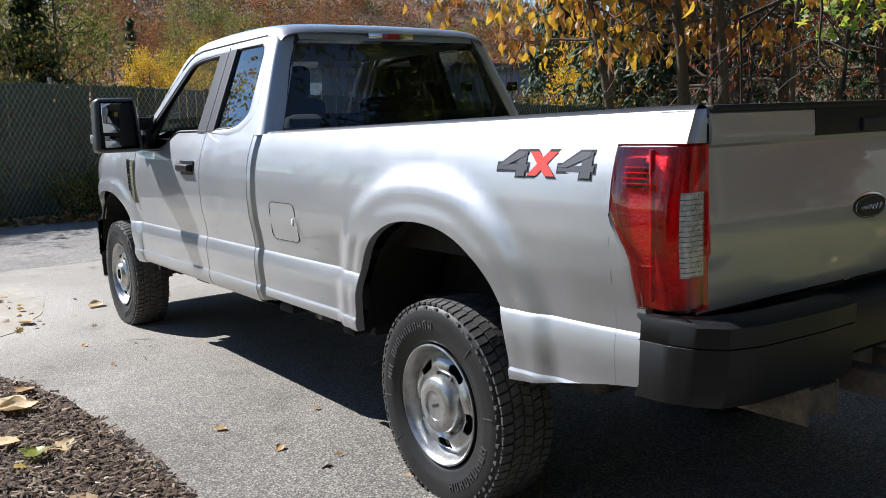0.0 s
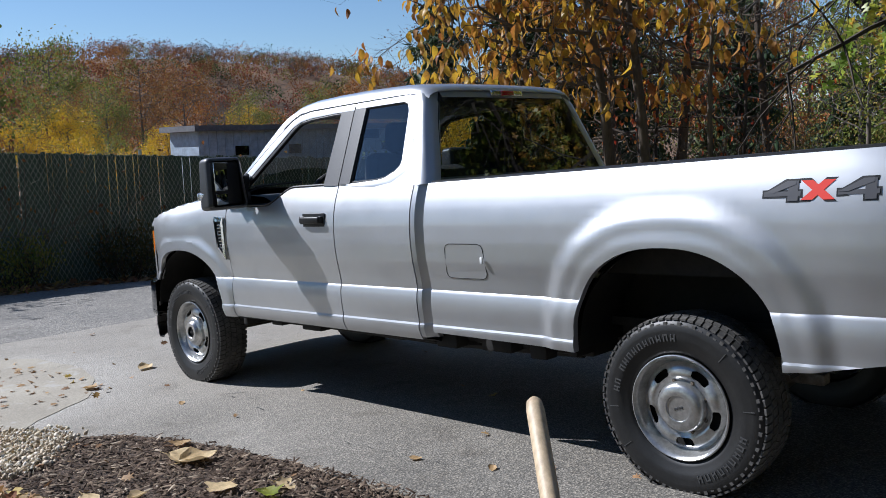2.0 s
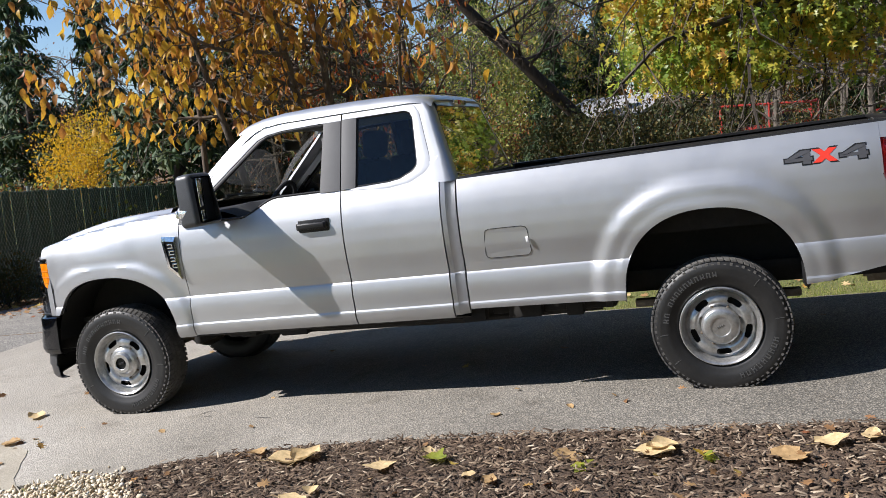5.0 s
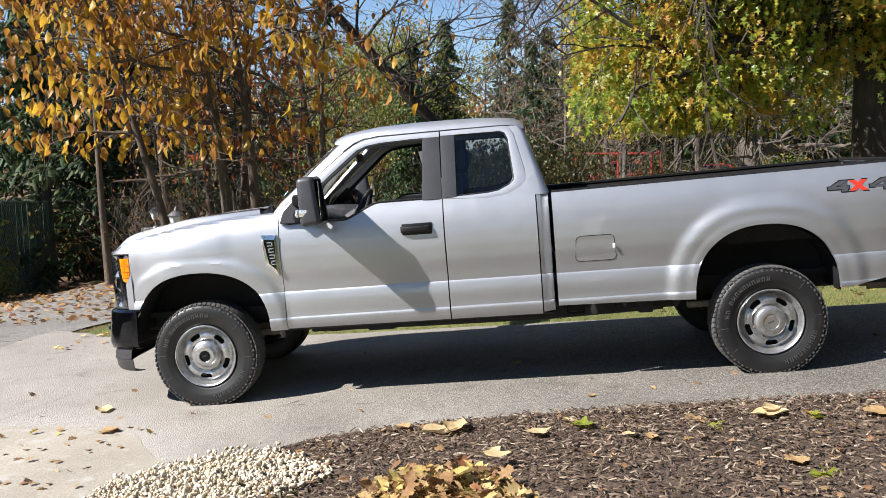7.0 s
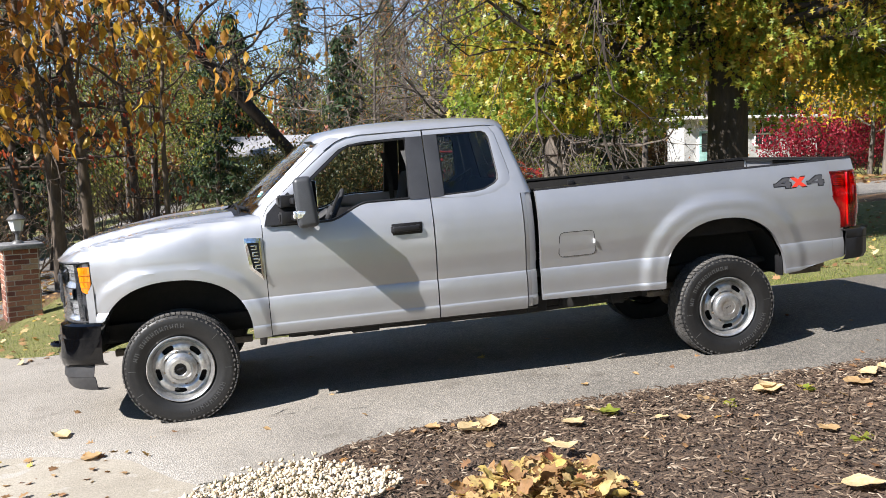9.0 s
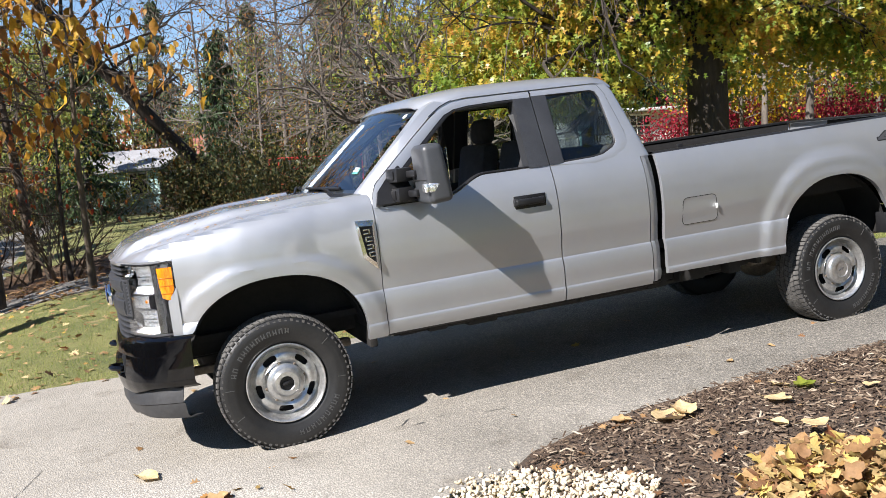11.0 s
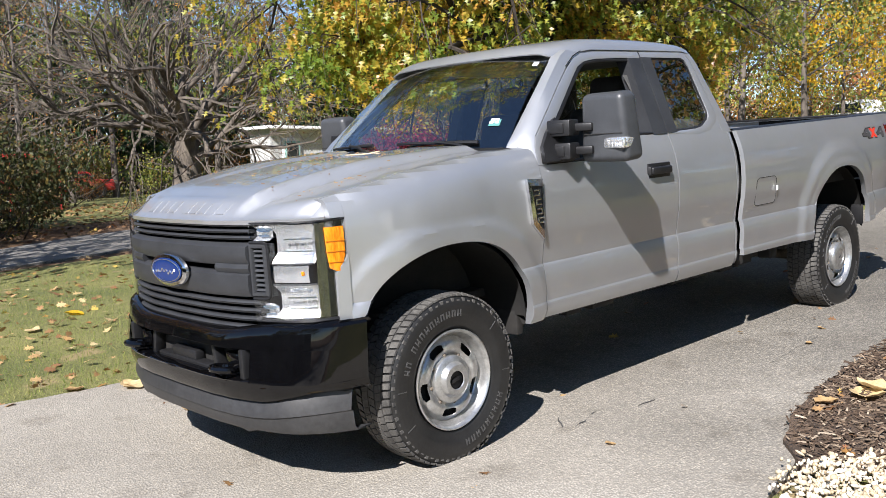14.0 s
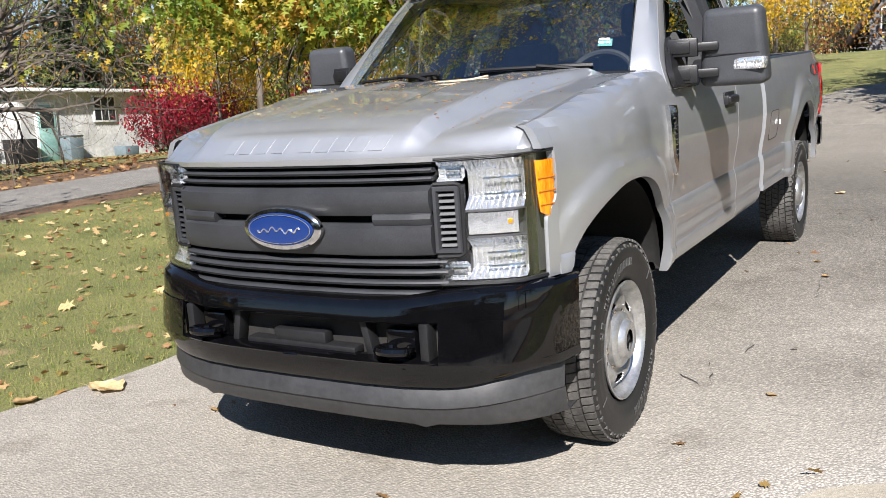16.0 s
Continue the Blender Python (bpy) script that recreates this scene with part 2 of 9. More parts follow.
def lerp(points, v):
    """Piecewise linear; points in rising order."""
    if v <= points[0][0]:
        return points[0][1]
    for (a, p), (b, q) in zip(points, points[1:]):
        if v <= b:
            return p + (q - p) * (v - a) / (b - a)
    return points[-1][1]

# ---- the pickup truck, in its own frame: x ahead, y to its left, origin on the ground under the rear axle ----
truck = thing("pickup_truck", "silver extended-cab pickup truck with a long bed parked on asphalt", "pickup truck", m=SITE)
WHEELBASE, HUB = 4.171, 0.39
SIDE = [(0.50, 0.868), (0.545, 0.900), (0.575, 0.918), (0.60, 0.9265), (0.622, 0.9305), (0.634, 0.9295), (0.645, 0.9250), (0.67, 0.9258),
        (0.70, 0.9290), (0.73, 0.9318), (0.76, 0.9330), (0.785, 0.9318), (0.81, 0.9282), (0.828, 0.9238), (0.838, 0.9185),
        (0.9, 0.926), (1.0, 0.944), (1.1, 0.951), (1.2, 0.948), (1.28, 0.937), (1.34, 0.920), (1.39, 0.902), (1.43, 0.885),
        (1.52, 0.851), (1.91, 0.700), (1.96, 0.675), (2.0, 0.64)]
ARCHES = ((0.005, 0.505, 1.092), (WHEELBASE - 0.012, 0.52, 1.028))
LEVELS = [0.5, 0.52, 0.545, 0.56, 0.575, 0.59, 0.60, 0.61, 0.622, 0.628, 0.634, 0.640, 0.645, 0.655, 0.67, 0.685, 0.70, 0.715, 0.73, 0.745, 0.76, 0.77, 0.785, 0.80, 0.81, 0.82, 0.828, 0.833, 0.838, 0.842, 0.85, 0.87, *(0.89 + 0.02 * i for i in range(18)), 1.27, 1.3, 1.32, 1.34, 1.36, 1.38, 1.4, 1.42, 1.44, 1.46, 1.48]


def arch_at(x, z):
    """1 on the edge of the nearer wheel arch, more outside it."""
    best = 9.0
    for cx, rx, top in ARCHES:
        dz = max(z - 0.60, 0.0) / (top - 0.60)
        best = min(best, (abs((x - cx) / rx) ** 2.25 + dz ** 2.25) ** (1 / 2.25))
    return best


def arch_top(x):
    for cx, rx, top in ARCHES:
        u = abs((x - cx) / rx)
        if u < 1:
            return 0.60 + (top - 0.60) * (1 - u ** 2.25) ** (1 / 2.25)
    return 0.0


def side_y(x, z):
    y = lerp(SIDE, z)
    e = arch_at(x, z)
    if x < 2:
        y += (0.027 * smooth01((1.43 - e) / 0.2) + 0.006 * smooth01((1.14 - e) / 0.08)) * smooth01((1.38 - z) / 0.12)
    else:
        y += 0.022 * smooth01((1.31 - e) / 0.16) + 0.005 * smooth01((1.12 - e) / 0.08)
    if x > 4.3:
        y -= 0.085 * smooth01((x - 4.3) / 0.56) ** 1.3 + max(x - 4.76, 0) * 0.35
    if x < -0.75:
        y -= 0.028 * smooth01((-0.75 - x) / 0.45)
    if 1.49 < x < 1.585 and z < 1.5:
        y -= 0.05 * smooth01((1.585 - x) / 0.075)
    return y


def columns(x0, x1, step=0.022):
    xs = set(np.linspace(x0, x1, max(2, int(abs(x1 - x0) / step) + 1)).round(4).tolist())
    for cx, rx, _ in ARCHES:
        for i in range(33):
            x = round(cx + rx * 0.99999 * math.cos(math.pi * i / 32), 4)
            if min(x0, x1) < x < max(x0, x1):
                xs.add(x)
    return sorted(xs)


def side_panel(name, s, x0, x1, low, high, mat=None, label="", flange=0.035, ends=0.03, y_of=None):
    """A pressed body panel with its turned-in edges. low and high: heights over x."""
    y_of = y_of or side_y
    bm = bmesh.new()
    cols = []
    for x in columns(x0, x1):
        zl, zu = max(low(x), arch_top(x)), high(x)
        zs = [min(max(z, zl), zu) for z in [zl, *LEVELS, zu]]
        zs.sort()
        cols.append([(x, s * y_of(x, z), z) for z in zs])
    rows = [[(p[0], p[1] - s * flange, p[2]) for p in c[:1]] + c + [(c[-1][0], c[-1][1] - s * flange, c[-1][2] - 0.004)] for c in cols]
    first = [(p[0], p[1] - s * ends, p[2]) for p in rows[0]]
    last = [(p[0], p[1] - s * ends, p[2]) for p in rows[-1]]
    sheet(bm, [first, *rows, last])
    return part(name, bm, mat or PAINT, truck, label, 17)


def sill(x):
    return 0.545 + 0.012 * (x - 1.6) / 2


def belt(x):
    """Lower edge of the side windows, front door."""
    return 1.338 + 0.108 * smooth01((3.04 - x) / 0.30)


BELT_R = [(1.6, 1.60), (1.76, 1.51), (1.80, 1.487), (1.87, 1.462), (1.95, 1.452), (2.3, 1.445)]
FENDER_TOP = [(3.5, 1.435), (3.9, 1.412), (4.3, 1.368), (4.6, 1.318), (4.76, 1.286), (4.9, 1.25)]


def fender_y(x, z):
    top = lerp(FENDER_TOP, x)
    y = side_y(x, min(z, 1.2))
    if z > 1.12:
        u = min((z - 1.12) / max(top - 1.12, 0.01), 1.0)
        inner = 0.835 - (0.03 if x > 4.6 else 0.0) * smooth01((x - 4.6) / 0.2)
        y = side_y(x, 1.12) + (inner - side_y(x, 1.12)) * (1 - math.sqrt(max(1 - u ** 2.4, 0.0)))
    return y


GAP = 0.0035
for s in (1, -1):
    fender = side_panel("front_fender", s, 3.515, 4.702, lambda x: 0.55 if x < 4.4 else 0.775, lambda x: lerp(FENDER_TOP, x), y_of=fender_y)
    side_panel("fender_tip", s, 4.7025, 4.765, lambda x: 1.206, lambda x: lerp(FENDER_TOP, x), y_of=fender_y)
    front_door = side_panel("front_door", s, 2.282 + GAP, 3.51, sill, lambda x: belt(x) - 0.004)
    rear_door = side_panel("rear_door", s, 1.602 + GAP, 2.28 - GAP, sill, lambda x: min(lerp(BELT_R, x) - 0.004, 1.60))
    bed_low = lambda x: lerp([(-1.05, 0.685), (-0.9, 0.665), (-0.62, 0.612), (-0.5, 0.602), (0.5, 0.585), (1.5, 0.60)], x)
    rail = lambda x: lerp([(-1.05, 1.462), (1.5, 1.424)], x)
    bed_side = side_panel("bed_side", s, -0.938, 1.488, bed_low, rail, label="silver bed side with a flared wheel arch")
    side_panel("bed_corner", s, -1.165, -0.939, lambda x: 1.374, rail)
    side_panel("bed_corner", s, -1.045, -0.939, bed_low, lambda x: 0.912)
    side_panel("cab_corner", s, 1.512, 1.60 - GAP, lambda x: 0.56, lambda x: 1.435, flange=0.0)

    # upper door frames, pillars and glass on the leaning side of the cab
    def on_side(x, z, out=0.0):
        return (x, s * (lerp(SIDE, z) + out), z)

    def strip(name, outer, inner, mat, parent, out=0.0, depth=0.05, label=""):
        bm = bmesh.new()
        rows = [[on_side(*o, out - 0.025), on_side(*o, out), on_side((o[0] + i[0]) / 2, (o[1] + i[1]) / 2, out + 0.004), on_side(*i, out), on_side(*i, out - depth)] for o, i in zip(outer, inner)]
        sheet(bm, rows)
        return part(name, bm, mat, parent, label, 40)

    SEAM = [(3.512, 1.335), (3.492, 1.42), (3.46, 1.475), (3.30, 1.605), (3.146, 1.732), (3.02, 1.83), (2.93, 1.888), (2.85, 1.918), (2.729, 1.934), (2.5, 1.940), (2.287, 1.941)]
    OPEN = [(3.445, 1.335), (3.425, 1.41), (3.395, 1.45), (3.25, 1.57), (3.105, 1.69), (2.99, 1.785), (2.915, 1.845), (2.84, 1.875), (2.729, 1.890), (2.5, 1.898), (2.41, 1.899)]
    strip("window_frame", SEAM, OPEN, PAINT, front_door)
    TRIM = [(x - 0.028 if z < 1.87 else x, z - (0.012 if z < 1.87 else 0.018)) for x, z in OPEN]
    strip("window_seal", OPEN, TRIM, BLACK_PLASTIC, front_door, -0.006, 0.03)
    strip("pillar_trim", [(2.286, z) for z in (1.442, 1.6, 1.75, 1.899)], [(2.432 - 0.02 * (z - 1.44) / 0.45, z) for z in (1.442, 1.6, 1.75, 1.899)], GREY_PLASTIC, front_door, 0.004, 0.09, "dark grey pillar cover")
    strip("window_frame", [(2.286, 1.941), (2.44, 1.941)], [(2.286, 1.899), (2.44, 1.899)], PAINT, front_door)
    SILL_F = [(x, belt(x)) for x in np.linspace(3.45, 2.43, 24)]
    strip("belt_seal", SILL_F, [(x, z + 0.012) for x, z in SILL_F], BLACK_PLASTIC, front_door, 0.002, 0.04)
    # rear door: frame, cover and fixed tinted pane
    RW = [(2.172, 1.905), (1.83, 1.905), (1.795, 1.89), (1.775, 1.85), (1.747, 1.565), (1.752, 1.535), (1.785, 1.505), (1.87, 1.468), (1.95, 1.457), (2.176, 1.450)]
    RS = [(2.276, 1.941), (1.83, 1.952), (1.775, 1.94), (1.732, 1.88), (1.667, 1.60), (1.662, 1.53), (1.70, 1.49), (1.80, 1.44), (1.95, 1.42), (2.276, 1.438)]
    strip("window_frame", [(2.276, 1.941), *RS, (2.276, 1.438)], [(2.276, 1.905), *RW, (2.276, 1.446)], PAINT, rear_door, 0.0, 0.02)
    strip("pillar_trim", [(2.278, z) for z in (1.446, 1.6, 1.75, 1.905)], [(2.176 - 0.004 * (z - 1.44) / 0.45, z) for z in (1.446, 1.6, 1.75, 1.905)], GREY_PLASTIC, rear_door, 0.004, 0.03, "dark grey pillar cover")
    bm = bmesh.new()
    bm.faces.new([bm.verts.new(on_side(x, z, -0.012)) for x, z in RW])
    part("rear_side_window", bm, TINTED, rear_door, "lightly tinted fixed side glass", 5).visible_shadow = False
    strip("window_seal", RW + RW[:1], [(1.96 + (x - 1.96) * 0.955, 1.68 + (z - 1.68) * 0.955) for x, z in RW + RW[:1]], BLACK_PLASTIC, rear_door, -0.008, 0.012)
    # cab corner above the belt, behind the rear door
    bm = bmesh.new()
    rows = []
    for z in (1.42, 1.5, 1.6, 1.7, 1.8, 1.88, 1.93, 1.962):
        xe = lerp([(1.42, 1.668), (1.53, 1.664), (1.6, 1.667), (1.88, 1.732), (1.94, 1.775), (1.97, 1.82)], z) - GAP
        xb = lerp([(1.42, 1.498), (1.9, 1.645), (1.97, 1.69)], z)
        y = lerp(SIDE, z)
        rows.append([(xe, s * (y - 0.02), z), (xe, s * y, z)] + [(xb + (xe - xb) * (0.42 - 0.42 * math.sin(a)), s * (y - 0.075 * (1 - math.cos(a))), z) for a in np.linspace(0, 1.45, 8)] + [(xb, s * (y - 0.11), z)])
    sheet(bm, rows)
    part("cab_corner", bm, PAINT, truck, "", 30)
    # side glass of the roof rail down to the windscreen: front pillar
    bm = bmesh.new()
    GL = [(3.585, 0.775, 1.425), (3.565, 0.765, 1.445), (3.50, 0.752, 1.503), (3.355, 0.722, 1.634), (3.22, 0.695, 1.757), (3.115, 0.672, 1.852), (3.06, 0.655, 1.902), (3.0, 0.64, 1.935)]
    SM = [(3.515, 1.33), (3.496, 1.423), (3.464, 1.48), (3.304, 1.61), (3.15, 1.737), (3.024, 1.836), (2.934, 1.893), (2.855, 1.923)]
    rows = []
    for (gx, gy, gz), (sx, sz) in zip(GL, SM):
        sy = lerp(SIDE, sz)
        mid = Vector(((gx * 0.6 + sx * 0.4) + 0.012, (gy * 0.45 + sy * 0.55) + 0.012, gz * 0.5 + sz * 0.5 + 0.012))
        rows.append([(sx, s * (sy - 0.03), sz), (sx, s * sy, sz), (mid.x, s * mid.y, mid.z), (gx, s * gy, gz), (gx - 0.02, s * (gy - 0.015), gz - 0.012)])
    sheet(bm, rows)
    part("front_pillar", bm, PAINT, truck, "", 50)
    # black corner plate that carries the mirror
    bm = bmesh.new()
    sheet(bm, [[on_side(3.492, 1.342, 0.012), on_side(3.47, 1.42, 0.012), on_side(3.40, 1.49, 0.012), on_side(3.31, 1.56, 0.012)],
               [on_side(3.25, 1.342, 0.016), on_side(3.25, 1.40, 0.016), on_side(3.27, 1.48, 0.016), on_side(3.30, 1.555, 0.012)]])
    part("mirror_base", bm, BLACK_PLASTIC, front_door, "", 40, 0.025)

    # mirror on two sliding arms: an open shell with the glass turned towards the driver
    bm = bmesh.new()
    box(bm, (3.195, s * 1.135, 1.505), (0.15, 0.30, 0.345), 0.036, Matrix.Rotation(radians(-2 * s), 4, "Z") @ Matrix.Rotation(radians(4), 4, "Y"), (0.84, 0.86), 5)
    bmesh.ops.delete(bm, geom=[f for f in bm.faces if f.normal.x < -0.93], context="FACES")
    mirror = part("mirror_housing", bm, MIRROR_SHELL, truck, "dark grey towing mirror housing", 35, 0.006)
    bm = bmesh.new()
    box(bm, (3.18, s * 1.135, 1.505), (0.07, 0.25, 0.29), 0.02, None, (0.84, 0.86))
    part("housing_core", bm, BLACK_PLASTIC, mirror)
    for z, zh, w in ((1.395, 0.055, 0.105), (1.512, 0.055, 0.105)):
        bm = bmesh.new()
        box(bm, (3.325, s * 0.935, z), (0.115, w + 0.025, 0.082), 0.007, Matrix.Rotation(radians(12 * s), 4, "Z"), (0.92, 1))
        box(bm, (3.383, s * 0.937, z), (0.012, 0.085, 0.052), 0.003, Matrix.Rotation(radians(12 * s), 4, "Z"))
        box(bm, (3.275, s * 1.0, z), (0.05, 0.16, 0.042), 0.01, Matrix.Rotation(radians(14 * s), 4, "Z"))
        part("mirror_arm", bm, BLACK_PLASTIC, mirror)
    bm = bmesh.new()
    box(bm, (3.150, s * 1.128, 1.552), (0.006, 0.228, 0.185), 0.002, Matrix.Rotation(radians(17 * s), 4, "Z"))
    box(bm, (3.150, s * 1.128, 1.402), (0.006, 0.215, 0.075), 0.002, Matrix.Rotation(radians(17 * s), 4, "Z"))
    part("mirror_glass", bm, MIRROR, mirror)
    bm = bmesh.new()
    box(bm, (3.262, s * 1.208, 1.425), (0.026, 0.145, 0.054), 0.010, Matrix.Rotation(radians(-12 * s), 4, "Z"), None, 3)
    box(bm, (3.220, s * 1.267, 1.425), (0.085, 0.024, 0.054), 0.009, Matrix.Rotation(radians(2 * s), 4, "Z"), None, 3)
    signal = part("signal_lens", bm, LAMP_CHROME, mirror, "clear signal lens")
    bm = bmesh.new()
    box(bm, (3.266, s * 1.262, 1.425), (0.026, 0.035, 0.044), 0.008, Matrix.Rotation(radians(-12 * s), 4, "Z"))
    part("lens_end", bm, LENS, signal)
    bm = bmesh.new()
    tube(bm, [(3.2665, s * y, 1.472) for y in (1.022, 1.10, 1.18, 1.255)], 0.0022, 5)
    part("housing_seam", bm, DARK, mirror)

    # door handle in its dark recess
    bm = bmesh.new()
    box(bm, (2.48, s * 0.942, 1.235), (0.225, 0.012, 0.088), 0.005)
    part("handle_recess", bm, BLACK_PLASTIC, front_door)
    bm = bmesh.new()
    box(bm, (2.49, s * 0.968, 1.238), (0.20, 0.026, 0.042), 0.011, None, None, 3)
    box(bm, (2.585, s * 0.955, 1.238), (0.03, 0.03, 0.05), 0.008)
    box(bm, (2.40, s * 0.955, 1.238), (0.035, 0.03, 0.045), 0.008)
    part("door_handle", bm, BLACK_PLASTIC, front_door, "black pull handle")

    # vent with the model badge on the fender
    vent = [(3.53, 1.268), (3.642, 1.276), (3.642, 1.24), (3.618, 1.05), (3.53, 0.968)]
    bm = bmesh.new()
    ins = [(3.543, 1.236), (3.624, 1.242), (3.622, 1.225), (3.596, 1.062), (3.543, 1.012)]
    rows = [[(x, s * (fender_y(x, z) + d), z) for x, z in q + q[:1]] for q, d in ((vent, 0.001), (vent, 0.020), (ins, 0.024), (ins, 0.006))]
    sheet(bm, rows)
    v = part("fender_vent", bm, CHROME, fender, "chrome-edged fender vent with raised lettering blocks")
    bm = bmesh.new()
    bm.faces.new([bm.verts.new((x, s * (fender_y(x, z) + 0.012), z)) for x, z in ins])
    part("vent_backing", bm, BLACK_PLASTIC, v)
    for i in range(4):
        bm = bmesh.new()
        z = 1.205 - i * 0.046
        x = 3.580 - 0.006 * i
        box(bm, (x, s * (fender_y(x, z) + 0.014), z + 0.012), (0.044, 0.008, 0.009), 0.002)
        box(bm, (x, s * (fender_y(x, z) + 0.014), z - 0.012), (0.044, 0.008, 0.009), 0.002)
        box(bm, (x + (0.016 if i % 2 else -0.016), s * (fender_y(x, z) + 0.014), z), (0.010, 0.008, 0.030), 0.002)
        part("raised_block", bm, CHROME, v)

    # head lamp: C-shaped clear lens round the grille ends, amber marker outboard
    FRONT = [(0.0, 5.045), (0.3, 5.035), (0.5, 5.0), (0.58, 4.972), (0.66, 4.945), (0.75, 4.905), (0.815, 4.862), (0.84, 4.81), (0.858, 4.762), (0.876, 4.704)]
    ys = [0.575, 0.60, 0.63, 0.66, 0.69, 0.72, 0.75, 0.78, 0.81, 0.828, 0.843, 0.858, 0.868, 0.876]
    zs = [0.785, 0.82, 0.855, 0.88, 0.95, 1.03, 1.09, 1.125, 1.16, 1.197]
    top_at = lambda y: 0.006 * (y - 0.58) / 0.28

    def lamp_grid(back, keep):
        b = bmesh.new()
        g = {}
        for i, y in enumerate(ys):
            for j, z in enumerate(zs):
                d = back + (0.014 * ((i + j) % 2) if back > 0 else 0.0)
                g[i, j] = (lerp(FRONT, y) - d, s * (y - back * 0.2), z + top_at(y))
        made = {q: b.verts.new(p) for q, p in g.items()}
        for i in range(len(ys) - 1):
            for j in range(len(zs) - 1):
                if keep(ys[i], zs[j]):
                    b.faces.new([made[q] for q in ((i, j), (i + 1, j), (i + 1, j + 1), (i, j + 1))])
        bmesh.ops.delete(b, geom=[v for v in b.verts if not v.link_faces], context="VERTS")
        return b

    c_shape = lambda y, z: not (y < 0.659 and 0.879 < z < 1.12)
    lamp = part("head_lamp", lamp_grid(0.075, c_shape), DARK_PRINT, truck, "clear C-shaped head lamp with an amber side marker", 15)
    lens_piece = part("lens", lamp_grid(-0.004, c_shape), LENS, lamp, "", 40, 0.003)
    lens_piece.visible_shadow = False
    # fluted reflector bowls, one above the other, and the two arms of the C
    for y0, y1, z0, z1, deep, cols in ((0.664, 0.826, 1.028, 1.188, 0.035, 10), (0.664, 0.826, 0.795, 0.935, 0.035, 10), (0.580, 0.662, 1.124, 1.188, 0.02, 6), (0.580, 0.662, 0.795, 0.858, 0.02, 6)):
        bm = bmesh.new()
        grid = []
        for i in range(cols * 2 + 1):
            y = y0 + (y1 - y0) * i / (cols * 2)
            col = []
            for j in range(9):
                v = j / 8
                dish = deep * (1 - (2 * v - 1) ** 2) + 0.007 * (i % 2) + (0.006 if j % 4 == 2 else 0.0)
                col.append((lerp(FRONT, y) - 0.014 - dish, s * (y - 0.006), z0 + (z1 - z0) * v))
            grid.append(col)
        sheet(bm, grid)
        part("reflector", bm, LAMP_CHROME, lamp, "", 12)
        for k in (0.3, 0.62):
            bm = bmesh.new()
            tube(bm, [(lerp(FRONT, y) - 0.020, s * (y - 0.006), z0 + (z1 - z0) * k) for y in np.linspace(y0 + 0.35 * (y1 - y0), y1 - 0.004, 5)], 0.0045, 6)
            part("reflector_fin", bm, CHROME, lamp)
    # small lamp box between the bowls
    bm = bmesh.new()
    sheet(bm, [[(lerp(FRONT, y) - d, s * y, z) for z, d in ((0.943, 0.03), (0.947, 0.012), (0.98, 0.009), (1.016, 0.012), (1.02, 0.03))] for y in np.linspace(0.668, 0.812, 9)])
    box_lamp = part("daytime_lamp", bm, LAMP_CHROME, lamp, "small pale lamp box behind the lens", 30)
    bm = bmesh.new()
    box(bm, (lerp(FRONT, 0.79) - 0.010, s * 0.79, 0.985), (0.012, 0.016, 0.018), 0.004)
    part("amber_bulb", bm, AMBER, box_lamp)
    for z in (0.938, 1.025):
        bm = bmesh.new()
        tube(bm, [(lerp(FRONT, y) - 0.010, s * y, z) for y in np.linspace(0.664, 0.826, 7)], 0.004, 5)
        part("lamp_bezel", bm, DARK_PRINT, lamp)
    # polished column at the corner of the lamp
    bm = bmesh.new()
    sheet(bm, [[(lerp(FRONT, y) - 0.012 - 0.01 * (k == 1), s * (y - 0.003), z) for z in (0.795, 0.9, 1.0, 1.1, 1.19)] for k, y in enumerate((0.829, 0.834, 0.839, 0.846))])
    part("chrome_column", bm, SMOKED, lamp, "", 40)
    # amber marker on the side, tapering to a point
    def marker(z):
        lo = lerp([(0.985, 0.8620), (1.0, 0.8530), (1.06, 0.8500), (1.17, 0.8480)], z)
        hi = lerp([(0.985, 0.8675), (1.0, 0.8695), (1.05, 0.8748), (1.17, 0.8748)], z)
        return lo, hi
    bm = bmesh.new()
    zz = [0.985, 0.992, 1.0, 1.0215, 1.0225, 1.05, 1.066, 1.067, 1.11, 1.111, 1.14, 1.17]
    sheet(bm, [[(lerp(FRONT, y) + 0.004, s * (y + 0.005 + (0.004 if 0 < i < 4 else 0.0)), z) for i, y in enumerate(np.linspace(*marker(z), 5))] for z in zz])
    part("amber_marker", bm, AMBER, lamp, "amber side marker lens", 40, 0.004)
    for z in (1.022, 1.0665, 1.1105):
        bm = bmesh.new()
        tube(bm, [(lerp(FRONT, y) + 0.004, s * (y + 0.010), z) for y in np.linspace(*marker(z), 3)], 0.0025, 5)
        part("lens_rib", bm, AMBER_RIB, lamp)
    # cheek of the fender below the marker
    edge_x = lambda z: 4.704 + 0.050 * smooth01((1.052 - z) / 0.085)
    bm = bmesh.new()
    skin = lambda x: lerp([(4.70, 0.8772), (4.704, 0.876), (4.762, 0.858)], x)
    sheet(bm, [[(edge_x(z) + 0.001, s * (skin(edge_x(z)) - 0.004), z)] + [(edge_x(z) + (4.699 - edge_x(z)) * k, s * (skin(edge_x(z) + (4.699 - edge_x(z)) * k) + 0.009), z) for k in (0.0, 0.5, 1.0)] for z in (0.776, 0.85, 0.92, 0.96, 0.975, 0.99, 1.005, 1.02, 1.035, 1.05)])
